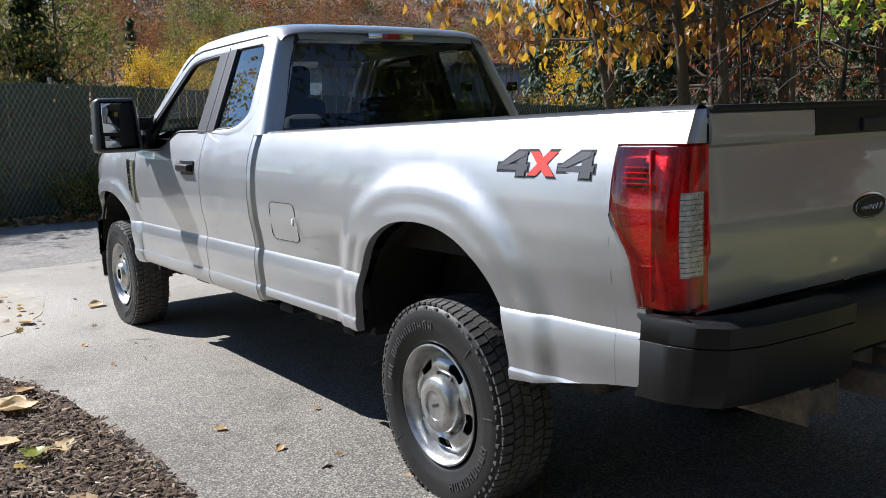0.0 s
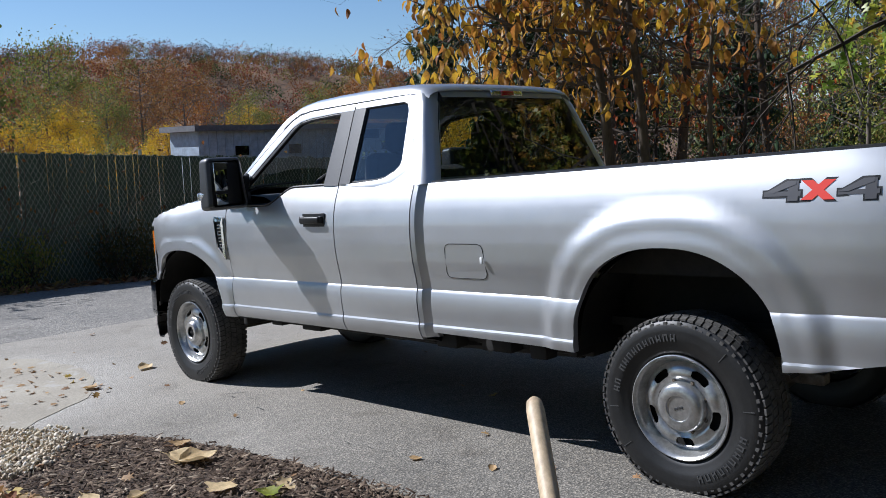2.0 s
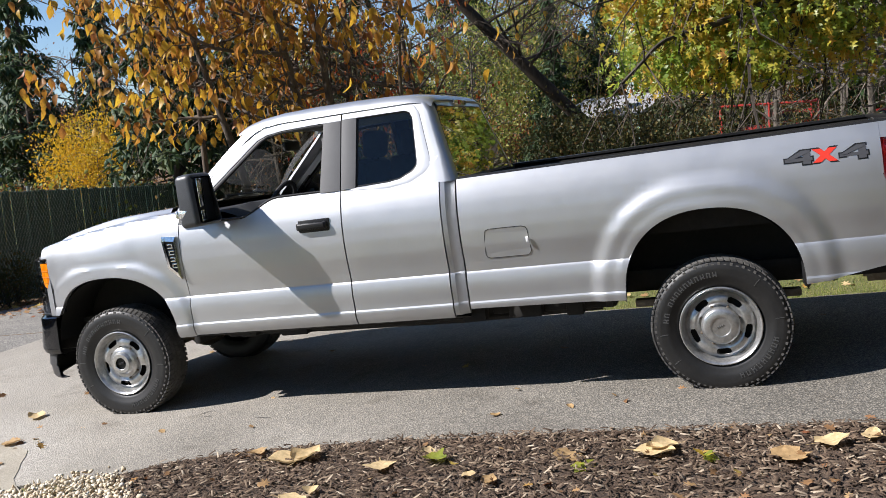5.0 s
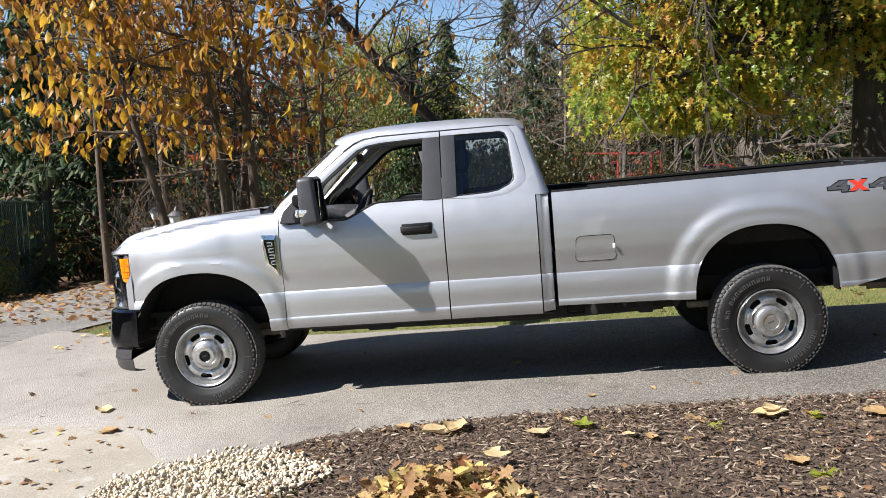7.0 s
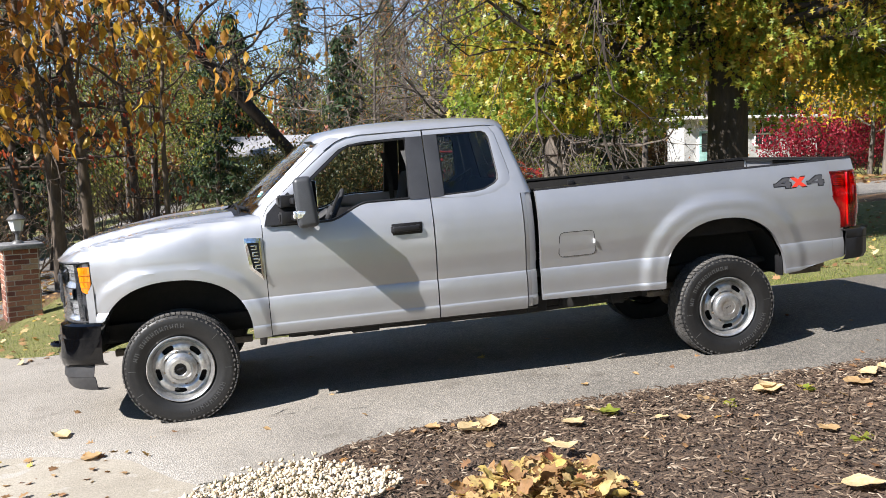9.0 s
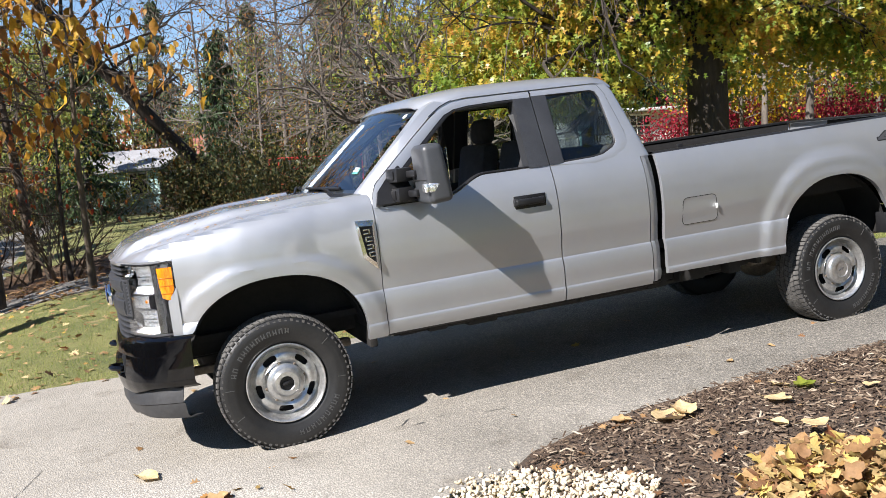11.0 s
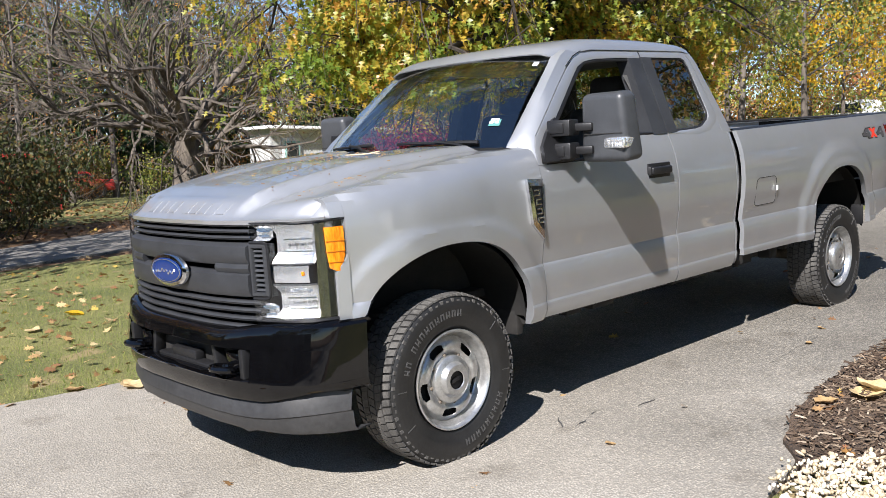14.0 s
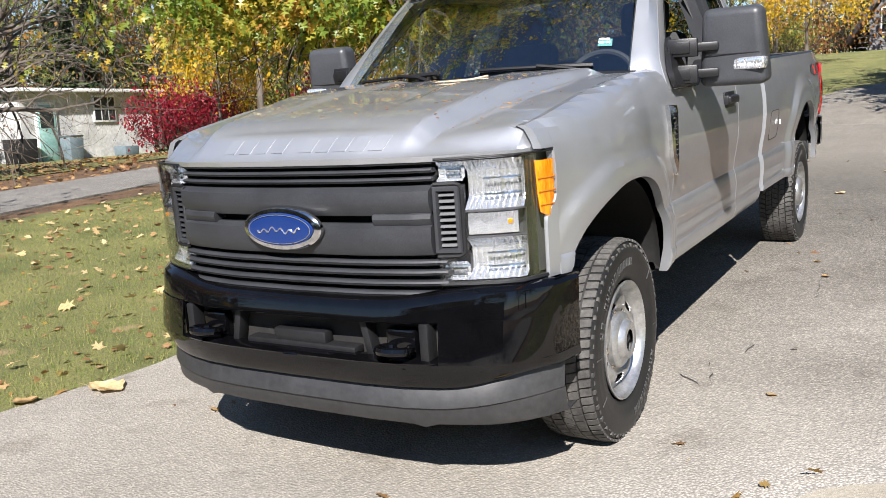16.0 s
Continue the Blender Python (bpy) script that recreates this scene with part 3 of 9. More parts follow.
    part("fender_cheek", bm, PAINT, fender, "", 30)
    bm = bmesh.new()
    tube(bm, [(lerp(FRONT, y) - 0.004, s * y, 0.785) for y in (0.575, 0.66, 0.75, 0.815, 0.845, 0.876)], 0.009, 6)
    part("lamp_surround", bm, BLACK_PLASTIC, lamp)
    bm = bmesh.new()
    tube(bm, [(lerp(FRONT, y) - 0.002, s * y, 1.199) for y in (0.575, 0.66, 0.75, 0.815, 0.845, 0.876)], 0.004, 6)
    part("lamp_surround", bm, BLACK_PLASTIC, lamp)
    bm = bmesh.new()
    tube(bm, [(lerp(FRONT, y) + 0.002, s * y, z) for y, z in ((0.572, 1.119), (0.640, 1.119), (0.654, 1.113), (0.660, 1.098), (0.660, 0.900), (0.654, 0.886), (0.640, 0.880), (0.572, 0.880))], 0.007, 6)
    part("lamp_surround", bm, BLACK_PLASTIC, lamp)

    # tail lamp wrapping the rear corner
    def lamp_edge(z):
        return lerp([(0.90, -1.022), (1.04, -1.010), (1.075, -0.998), (1.15, -0.955), (1.185, -0.944), (1.3, -0.942), (1.38, -0.942)], z)
    lamp_z = (0.912, 0.92, 0.97, 1.02, 1.045, 1.08, 1.115, 1.15, 1.18, 1.20, 1.24, 1.30, 1.35, 1.366, 1.374)
    bm = bmesh.new()
    sheet(bm, [[(x, s * side_y(x, z), z) for x in np.linspace(-0.938, lamp_edge(z) + 0.012, 4)] + [(lamp_edge(z) + 0.003, s * (side_y(-0.95, z) - 0.007), z), (lamp_edge(z), s * (side_y(-0.95, z) - 0.03), z)] for z in lamp_z])
    part("bed_corner", bm, PAINT, truck, "", 28)
    def lamp_shell(z, k):
        e = lamp_edge(z)
        y1 = side_y(-1.1, z)
        return ([(e, s * (side_y(e, z) - 0.02), z), (e - 0.003, s * (side_y(e, z) + k * 0.4), z)] + [(x, s * (side_y(x, z) + k), z) for x in np.linspace(e - 0.02, -1.11, 4)]
                    + [(-1.11 - (0.062 + k) * math.sin(q), s * (y1 + k - 0.05 * (1 - math.cos(q))), z) for q in (0.4, 0.8, 1.2, 1.57)] + [(-1.174 - k, s * 0.83, z), (-1.176 - k, s * 0.815, z), (-1.15, s * 0.812, z)])
    bm = bmesh.new()
    sheet(bm, [lamp_shell(z, 0.010 if 0.915 < z < 1.37 else -0.008) for z in lamp_z])
    tl = part("tail_lamp", bm, RED_GLASS, truck, "red tail lamp with a clear reversing lens", 40)
    tl.visible_shadow = False
    bm = bmesh.new()
    sheet(bm, [[(p[0] + 0.022, p[1], p[2]) for p in lamp_shell(z, -0.022)] for z in lamp_z])
    part("lamp_bowl", bm, LAMP_BOWL, tl, "", 40)
    for z in (1.265, 1.28, 1.295, 1.31, 1.325):
        i = int(round(z * 1000)) % 3
        bm = bmesh.new()
        e = lamp_edge(z)
        box(bm, ((e - 1.105) / 2 + 0.01, s * (side_y(-1.03, z) - 0.012), z), (abs(e + 1.105) * 0.55, 0.018, 0.004), 0.001)
        part("reflector_fin", bm, RED_LENS if i % 3 else CHROME, tl)
    for z, h in ((1.295, 0.085),):
        bm = bmesh.new()
        box(bm, (-1.005, s * (side_y(-1.0, z) - 0.018), z), (0.07, 0.012, h), 0.004)
        part("lamp_chamber", bm, DARK_PRINT, tl)
    bm = bmesh.new()
    box(bm, (-1.078, s * (side_y(-1.08, 1.15) - 0.012), 1.15), (0.006, 0.02, 0.42), 0.002)
    part("lamp_divider", bm, RED_LENS, tl)
    def corner(z, k):
        y1 = side_y(-1.1, z)
        return [(-1.11 - (0.062 + k) * math.sin(q), s * (y1 + k - 0.05 * (1 - math.cos(q))), z) for q in (0.95, 1.1, 1.25, 1.4, 1.57)] + [(-1.174 - k, s * 0.835, z)]
    lens_z = (1.015, 1.022, 1.08, 1.13, 1.18, 1.238, 1.245)
    bm = bmesh.new()
    sheet(bm, [corner(z, 0.0115) for z in lens_z])
    part("lens_backing", bm, LAMP_BOWL, tl, "", 40)
    bm = bmesh.new()
    sheet(bm, [corner(z, 0.012 if z in (1.015, 1.245) else 0.019) for z in lens_z])
    part("reversing_lens", bm, LENS, tl, "clear reversing lens", 40).visible_shadow = False
    bm = bmesh.new()
    for z in np.arange(1.03, 1.24, 0.014):
        tube(bm, corner(float(z), 0.0120), 0.0012, 4)
    tagged(part("reflector", bm, SMOKED, tl), kind="stuff")

    # rounded rear corner above the lamp, up to the tailgate
    bm = bmesh.new()
    rows = []
    for z in (1.374, 1.39, 1.42, 1.44, 1.455, 1.464):
        y1 = side_y(-1.12, z) - (0.006 if z > 1.46 else 0.0)
        rows.append([(-1.10, s * y1, z)] + [(-1.125 - 0.05 * math.sin(q), s * (y1 - 0.035 * (1 - math.cos(q))), z) for q in np.linspace(0, math.pi / 2, 6)] + [(-1.178, s * 0.813, z), (-1.15, s * 0.811, z)])
    sheet(bm, rows)
    sheet(bm, [rows[-1], [(p[0] + 0.02, s * 0.80, 1.464) for p in rows[-1]]])
    part("bed_corner", bm, PAINT, truck, "", 40)

    # the 4x4 decal on the bed side
    def decal(name, outline, mat, dy):
        b = bmesh.new()
        x_of = lambda u: (-0.44 - u) if s > 0 else (-0.87 + u)
        vs = [b.verts.new((x_of(u), s * (side_y(x_of(u), z) + dy), z)) for u, z in outline]
        b.faces.new(vs)
        return part(name, b, mat, bed_side, solid=0.0)

    def four(u0, mat, dy, g):
        z0, z1 = 1.276, 1.352
        w = 0.145
        # slanted 4 made of three strokes
        for k, o in enumerate(([(0.0 - g, z0 + 0.018 - g), (w + g, z0 + 0.018 - g), (w + g, z0 + 0.036 + g), (0.0 - g, z0 + 0.036 + g)],
                               [(0.095 - g, z0 - g), (0.135 + g, z0 - g), (0.135 + g, z1 + g), (0.095 - g, z1 + g)],
                               [(0.0 - g, z0 + 0.03), (0.036 + g, z0 + 0.03), (0.125, z1 - 0.014), (0.125, z1 + g), (0.09 - g, z1 + g)])):
            decal("figure_stroke", [(u0 + u, z) for u, z in o], mat, dy + 0.0004 * k)

    for u0 in (0.0, 0.285):
        four(u0, BLACK_PRINT, 0.001, 0.007)
        four(u0, DARK_PRINT, 0.0028, 0.0)
    for mat, dy, g in ((BLACK_PRINT, 0.001, 0.008), (RED_PRINT, 0.0028, 0.0)):
        for k, o in enumerate(([(0.145, 1.278), (0.19, 1.278), (0.275, 1.352), (0.23, 1.352)], [(0.23, 1.278), (0.275, 1.278), (0.19, 1.352), (0.145, 1.352)])):
            mid = 0.21
            decal("letter_stroke", [(u + (g if u > mid else -g), z + (g if z > 1.3 else -g)) for u, z in o], mat, dy + 0.0004 * k)

# fuel filler door, on the left bed side only
FUEL = [(1.345 - 0.29 * u, 0.912 + 0.185 * v) for u, v in ((0.1, 0), (0.9, 0), (0.97, 0.05), (1, 0.15), (0.97, 0.85), (0.94, 0.95), (0.85, 1), (0.14, 1), (0.06, 0.95), (0.03, 0.85), (0, 0.15), (0.03, 0.05))]
bm = bmesh.new()
bm.faces.new([bm.verts.new((x, side_y(x, z) + 0.0012, z)) for x, z in FUEL])
filler = part("fuel_door", bm, PAINT, truck, "", 30)
bm = bmesh.new()
tube(bm, [(x, side_y(x, z) + 0.001, z) for x, z in FUEL + FUEL[:1]], 0.0022, 5)
part("door_gap", bm, DARK, filler)
bm = bmesh.new()
box(bm, (1.068, 0.957, 1.012), (0.018, 0.010, 0.034), 0.004)
part("fuel_latch", bm, WHITE, filler, "pale plastic latch")

# ---- roof, rear wall and glass ----
bm = bmesh.new()
rows = []
for x, drop in ((3.082, 0.105), (3.04, 0.068), (2.98, 0.046), (2.9, 0.026), (2.75, 0.009), (2.5, 0.0), (2.2, 0.0), (1.95, 0.008), (1.8, 0.02), (1.72, 0.034), (1.675, 0.05), (1.655, 0.075)):
    w = 0.70 - 0.047 * smooth01((x - 2.8) / 0.26) - 0.03 * smooth01((1.8 - x) / 0.14)
    zc = 2.03 - drop
    gutter = lerp([(1.6, 1.87), (1.7, 1.93), (1.8, 1.945), (2.2, 1.945), (2.75, 1.940), (2.85, 1.928), (3.0, 1.908), (3.08, 1.898)], x)
    h = zc - gutter
    w = min(w, lerp(SIDE, gutter) + 0.001)
    half = [(w, gutter), (w - 0.010, gutter + 0.28 * h), (w - 0.035, gutter + 0.56 * h), (w - 0.075, gutter + 0.76 * h), (w - 0.16, gutter + 0.88 * h), (w * 0.5, gutter + 0.96 * h), (0.0, zc)]
    rows.append([(x + (0.085 * (1 - (y / w) ** 2) if x > 2.95 else 0), y, z) for y, z in half] + [(x + (0.085 * (1 - (y / w) ** 2) if x > 2.95 else 0), -y, z) for y, z in half[-2::-1]])
sheet(bm, rows)
roof = part("roof", bm, PAINT, truck, "", 40, 0.008)
for s in (1, -1):
    bm = bmesh.new()
    tube(bm, [(x, s * (lerp(SIDE, z) + 0.001), z) for x, z in ((3.02, 1.845), (2.93, 1.902), (2.85, 1.932), (2.7, 1.948), (2.3, 1.954), (1.85, 1.956), (1.75, 1.94))], 0.003, 6)
    part("roof_seal", bm, BLACK_PLASTIC, roof)
    bm = bmesh.new()
    rows = []
    for x in np.linspace(2.96, 1.70, 30):
        zf = lerp([(1.70, 1.90), (1.78, 1.932), (1.83, 1.944), (2.28, 1.936), (2.6, 1.934), (2.85, 1.912), (2.96, 1.866)], x)
        zg = lerp([(1.6, 1.87), (1.7, 1.93), (1.8, 1.945), (2.2, 1.945), (2.75, 1.940), (2.85, 1.928), (3.0, 1.908)], x) + 0.006
        w = 0.70 - 0.047 * smooth01((x - 2.8) / 0.26) - 0.03 * smooth01((1.8 - x) / 0.14)
        w = min(w, lerp(SIDE, zg) + 0.003)
        rows.append([(x, s * (lerp(SIDE, zf) - 0.004), zf), (x, s * max(w - 0.012, lerp(SIDE, zf) - 0.012), (zf + zg) / 2), (x, s * (w - 0.004), zg)])
    sheet(bm, rows)
    part("drip_rail", bm, PAINT, roof, "", 40)
bm = bmesh.new()
sheet(bm, [[(x, y, 1.905) for y in (-0.62, 0, 0.62)] for x in (3.0, 2.4, 1.72)])
part("headliner", bm, LINER, roof)

# rear wall: painted frame round the dark glass
bm = bmesh.new()
back = lambda z: lerp([(0.6, 1.505), (1.42, 1.505), (1.9, 1.648), (1.99, 1.68)], z)
outer = [(0.80, 1.42), (0.76, 1.52), (0.66, 1.80), (0.61, 1.90), (0.58, 1.955)]
inner = [(0.775, 1.432), (0.738, 1.52), (0.645, 1.80), (0.602, 1.888), (0.575, 1.915)]
for s in (1, -1):
    seal = bmesh.new()
    sheet(seal, [[(back(z), s * y, z) for y, z in outer], [(back(z) - 0.006, s * y, z) for y, z in inner]])
    part("window_seal", seal, BLACK_PLASTIC, truck, "", 30)
sheet(bm, [[(back(1.965) + 0.0, y, 1.968) for y in (-0.58, 0, 0.58)], [(back(1.915) - 0.012, y, 1.915) for y in (-0.575, 0, 0.575)]])
sheet(bm, [[(1.515, y, 1.45) for y in (-0.8, 0.8)], [(1.515, y, 0.62) for y in (-0.86, 0.86)]])
part("cab_back", bm, PAINT, truck, "", 30)
bm = bmesh.new()
pane = [(s * y, z) for s, seq in ((1, inner), (-1, inner[::-1])) for y, z in seq]
bm.faces.new([bm.verts.new((back(z) - 0.004, y, z)) for y, z in pane])
rear_glass = part("rear_window", bm, PRIVACY, truck, "dark privacy rear glass", 5)
rear_glass.visible_shadow = False
bm = bmesh.new()
box(bm, (1.652, 0, 1.942), (0.03, 0.30, 0.036), 0.008)
stop = part("stop_lamp", bm, CHROME, truck, "high stop lamp, red between two clear lenses")
bm = bmesh.new()
box(bm, (1.645, 0, 1.942), (0.03, 0.12, 0.03), 0.006)
part("red_lens", bm, RED_LENS, stop)

# windscreen
bm = bmesh.new()
rows = []
for u in np.linspace(0, 1, 9):
    rows.append([])
    for v in np.linspace(-1, 1, 17):
        base = Vector((3.575 + 0.165 * (1 - v * v), 0.772 * v, 1.432 + 0.02 * (1 - v * v)))
        top = Vector((3.062 + 0.085 * (1 - v * v), 0.652 * v, 1.902 + 0.035 * (1 - v * v)))
        p = base.lerp(top, float(u))
        p += Vector((0.66, 0, 0.75)) * 0.025 * math.sin(math.pi * u)
        rows[-1].append(p)
sheet(bm, rows)
screen = part("windscreen", bm, WINDOW, truck, "raked windscreen with two stickers", 60)
screen.visible_shadow = False
def on_screen(u, v, lift):
    base = Vector((3.575 + 0.165 * (1 - v * v), 0.772 * v, 1.432 + 0.02 * (1 - v * v)))
    top = Vector((3.062 + 0.085 * (1 - v * v), 0.652 * v, 1.902 + 0.035 * (1 - v * v)))
    return base.lerp(top, u) + Vector((0.66, 0, 0.75)) * (0.025 * math.sin(math.pi * u) + lift)
for u0, u1, v0, v1, mat in ((0.20, 0.262, 0.815, 0.895, STICKER), (0.875, 0.925, 0.90, 0.945, WHITE)):
    bm = bmesh.new()
    sheet(bm, [[on_screen(u, v, 0.004) for v in (v0, v1)] for u in (u0, u1)])
    part("windscreen_sticker", bm, mat, screen)
bm = bmesh.new()
for u, v0, v1 in ((0.222, 0.815, 0.85), (0.222, 0.86, 0.885), (0.25, 0.82, 0.88)):
    sheet(bm, [[on_screen(q, v, 0.0055) for v in (v0, v1)] for q in (u, u + 0.018)])
part("sticker_print", bm, WHITE, screen)
for y0 in (0.62, -0.12):
    bm = bmesh.new()
    tube(bm, [on_screen(0.035, y / 0.77, 0.012) for y in np.linspace(y0, y0 - 0.52, 10)], [0.011] * 3 + [0.008] * 7, 6)
    tube(bm, [on_screen(-0.06, (y0 + 0.02) / 0.77, 0.02), on_screen(0.0, (y0 - 0.1) / 0.77, 0.026), on_screen(0.03, (y0 - 0.24) / 0.77, 0.024)], 0.009, 6)
    part("wiper", bm, BLACK_PLASTIC, screen)
bm = bmesh.new()
rows = [[(3.60 + 0.165 * (1 - v * v) + d, 0.80 * v, 1.418 + 0.02 * (1 - v * v) + h) for v in np.linspace(-1, 1, 13)] for d, h in ((-0.03, 0.012), (0.02, 0.006), (0.08, -0.004), (0.10, -0.03))]
sheet(bm, rows)
part("cowl", bm, BLACK_PLASTIC, truck, "black wiper cowl")

# ---- bonnet ----
def hood_z(x, y):
    a = abs(y)
    edge = lerp(FENDER_TOP, x) - 0.004
    z = edge + 0.018 * (1 - (a / 0.83) ** 2)
    z += (0.030 + 0.022 * smooth01((x - 3.8) / 0.6) * smooth01((5.0 - x) / 0.2)) * min(max((lerp([(3.6, 0.68), (4.95, 0.49)], x) - a + 0.03) / 0.06, 0.0), 1.0)
    z -= 0.012 * smooth01((0.30 - a) / 0.08) * smooth01((4.85 - x) / 0.5)
    nose = lerp(NOSE, a)
    w = smooth01((x - (nose - 0.16)) / 0.17) ** 2
    return z * (1 - w) + 1.209 * w
NOSE = [(0.0, 5.045), (0.3, 5.035), (0.5, 5.0), (0.58, 4.972), (0.66, 4.94), (0.75, 4.885), (0.80, 4.83), (0.822, 4.768)]
bm = bmesh.new()
rows = []
for v in np.linspace(-1, 1, 131):
    y = 0.826 * v
    a = abs(y)
    rear = 3.66 + 0.16 * (1 - v * v)
    nose = lerp(NOSE, min(a, 0.822))
    us = np.concatenate([np.linspace(0, 0.8, 22), np.linspace(0.82, 1, 16)])
    row = [(rear + (nose - rear) * u, y, hood_z(rear + (nose - rear) * u, y)) for u in us]
    row.append((row[-1][0] - 0.004, y, row[-1][2] - 0.018))
    row.append((row[-1][0] - 0.06, y, row[-1][2] - 0.006))
    rows.append(row)
sheet(bm, [[(x, y * 1.0, z - 0.03) for x, y, z in rows[0]], *rows, [(x, y, z - 0.03) for x, y, z in rows[-1]]])
hood = part("bonnet", bm, PAINT, truck, "silver bonnet with a raised centre and an embossed name on its nose", 22)
# embossed name as plain slanted blocks
def hood_point(y, t):
    """A point on the nose of the bonnet; t runs from the lip upwards."""
    nose = lerp(NOSE, abs(y))
    x = nose - 0.012 - 0.085 * t
    return Vector((x, y, hood_z(x, y)))
def emblem_blocks(centres, width, t0, t1, at, parent, mat):
    for c in centres:
        b = bmesh.new()
        rows = []
        for t in (t0, (t0 + t1) / 2, t1):
            lean = 0.012 * (t - t0) / (t1 - t0)
            a, c2 = at(c - width / 2 + lean, t), at(c + width / 2 + lean, t)
            n = Vector((0.8, 0, 0.6))
            rows.append([a, a + n * 0.002, c2 + n * 0.002, c2])
        sheet(b, rows)
        part("raised_letter_block", b, mat, parent)
LETTERS = [-0.365 + 0.071 * i for i in range(5)] + [0.045 + 0.078 * i for i in range(4)]
emblem_blocks([-y for y in LETTERS], 0.054, 0.26, 0.84, hood_point, hood, PAINT)

# ---- grille ----
grille = part("grille_backing", (lambda b: (box(b, (4.915, 0, 0.965), (0.06, 1.13, 0.48), 0.01), b)[1])(bmesh.new()), DARK, truck, "black backing of the dark grey grille")
def bar(name, z0, z1, y0, y1, depth, mat=GREY_PLASTIC, chamfer=0.02, front=0.0):
    b = bmesh.new()
    rows = []
    for y in np.linspace(y0, y1, 15):
        x = lerp(FRONT, abs(y)) + front
        rows.append([(x - depth, y, z0), (x - chamfer * 0.6, y, z0), (x, y, z0 + chamfer), (x + 0.004, y, (z0 + z1) / 2), (x, y, z1 - chamfer * 0.6), (x - chamfer * 1.2, y, z1), (x - depth, y, z1)])
    sheet(b, rows)
    for r in (rows[0], rows[-1]):
        b.faces.new([b.verts.new(p) for p in r])
    return part(name, b, mat, grille, "", 25)
for z in (1.136, 1.164, 1.192):
    bar("slat", z - 0.007, z + 0.008, -0.565, 0.565, 0.05, chamfer=0.004, front=-0.008)
bar("main_bar", 1.02, 1.115, -0.56, 0.56, 0.06, chamfer=0.026, front=0.012)
bar("main_bar", 0.885, 0.992, -0.56, 0.56, 0.06, chamfer=0.022, front=0.012)
bar("main_bar_end", 0.985, 1.03, 0.36, 0.56, 0.06, chamfer=0.012, front=0.006)
bar("main_bar_end", 0.985, 1.03, -0.56, -0.36, 0.06, chamfer=0.012, front=0.006)
for z in (0.752, 0.788, 0.824, 0.858):
    bar("slat", z - 0.008, z + 0.010, -0.60, 0.60, 0.05, chamfer=0.005)
for s in (1, -1):
    # louvred plate in the notch of the head lamp
    bm = bmesh.new()
    plate = lambda y, z, d: (lerp(FRONT, y) + d, s * y, z)
    out_y, out_z, in_y, in_z = (0.566, 0.652), (0.888, 1.111), (0.583, 0.634), (0.906, 1.092)
    ring = lambda ys, zs, d: [plate(y, z, d) for y, z in ((ys[0], zs[0]), (ys[1], zs[0]), (ys[1], zs[1]), (ys[0], zs[1]), (ys[0], zs[0]))]
    sheet(bm, [ring(out_y, out_z, -0.04), ring(out_y, out_z, 0.002), ring((0.570, 0.648), (0.892, 1.107), 0.007), ring((0.579, 0.638), (0.902, 1.096), 0.007), ring(in_y, in_z, -0.002), ring(in_y, in_z, -0.03)])
    surround = part("vent_surround", bm, GREY_PLASTIC, grille, "", 25)
    bm = bmesh.new()
    bm.faces.new([bm.verts.new(plate(y, z, -0.028)) for y, z in ((0.58, 0.90), (0.64, 0.90), (0.64, 1.098), (0.58, 1.098))])
    part("vent_backing", bm, DARK, surround)
    for i in range(9):
        bm = bmesh.new()
        z = 0.916 + 0.0208 * i
        sheet(bm, [[plate(y, z + dz, d) for dz, d in ((-0.003, -0.025), (-0.0045, -0.001), (0.0045, -0.006), (0.006, -0.025))] for y in (0.584, 0.61, 0.633)])
        part("louvre", bm, GREY_PLASTIC, surround)

def oval(name, c, ry, rz, x_out, mat, parent, dome=0.006, sign=1):
    b = bmesh.new()
    n = 40
    rows = []
    for k, d in ((1.0, 0.0), (0.99, 0.6), (0.93, 0.9), (0.6, 1.0), (0.02, 1.0)):
        rows.append([(c[0] + sign * (x_out + dome * d), c[1] + ry * k * math.cos(2 * math.pi * i / n), c[2] + rz * k * math.sin(2 * math.pi * i / n)) for i in range(n)])
    sheet(b, rows, True)
    b.faces.new([b.verts.new(p) for p in rows[-1]])
    return part(name, b, mat, parent)
emblem = oval("maker_emblem", (5.062, 0, 0.978), 0.176, 0.078, 0.0, CHROME, grille, 0.022)
oval("blue_oval", (5.086, 0, 0.978), 0.148, 0.058, 0.0, BLUE, emblem, 0.004)
bm = bmesh.new()
tube(bm, [(5.0915, 0.095 - 0.0055 * i, 0.975 + 0.007 * math.sin(i * 0.9) + 0.004 * math.cos(i * 0.3)) for i in range(36)], [0.0028 + 0.0012 * math.sin(i * 1.7) for i in range(36)], 5)
tube(bm, [(5.0912, 0.138 * math.cos(a), 0.978 + 0.051 * math.sin(a)) for a in np.linspace(0, 2 * math.pi, 41)], 0.0016, 5)
part("emblem_mark", bm, SILVER_MARK, emblem)

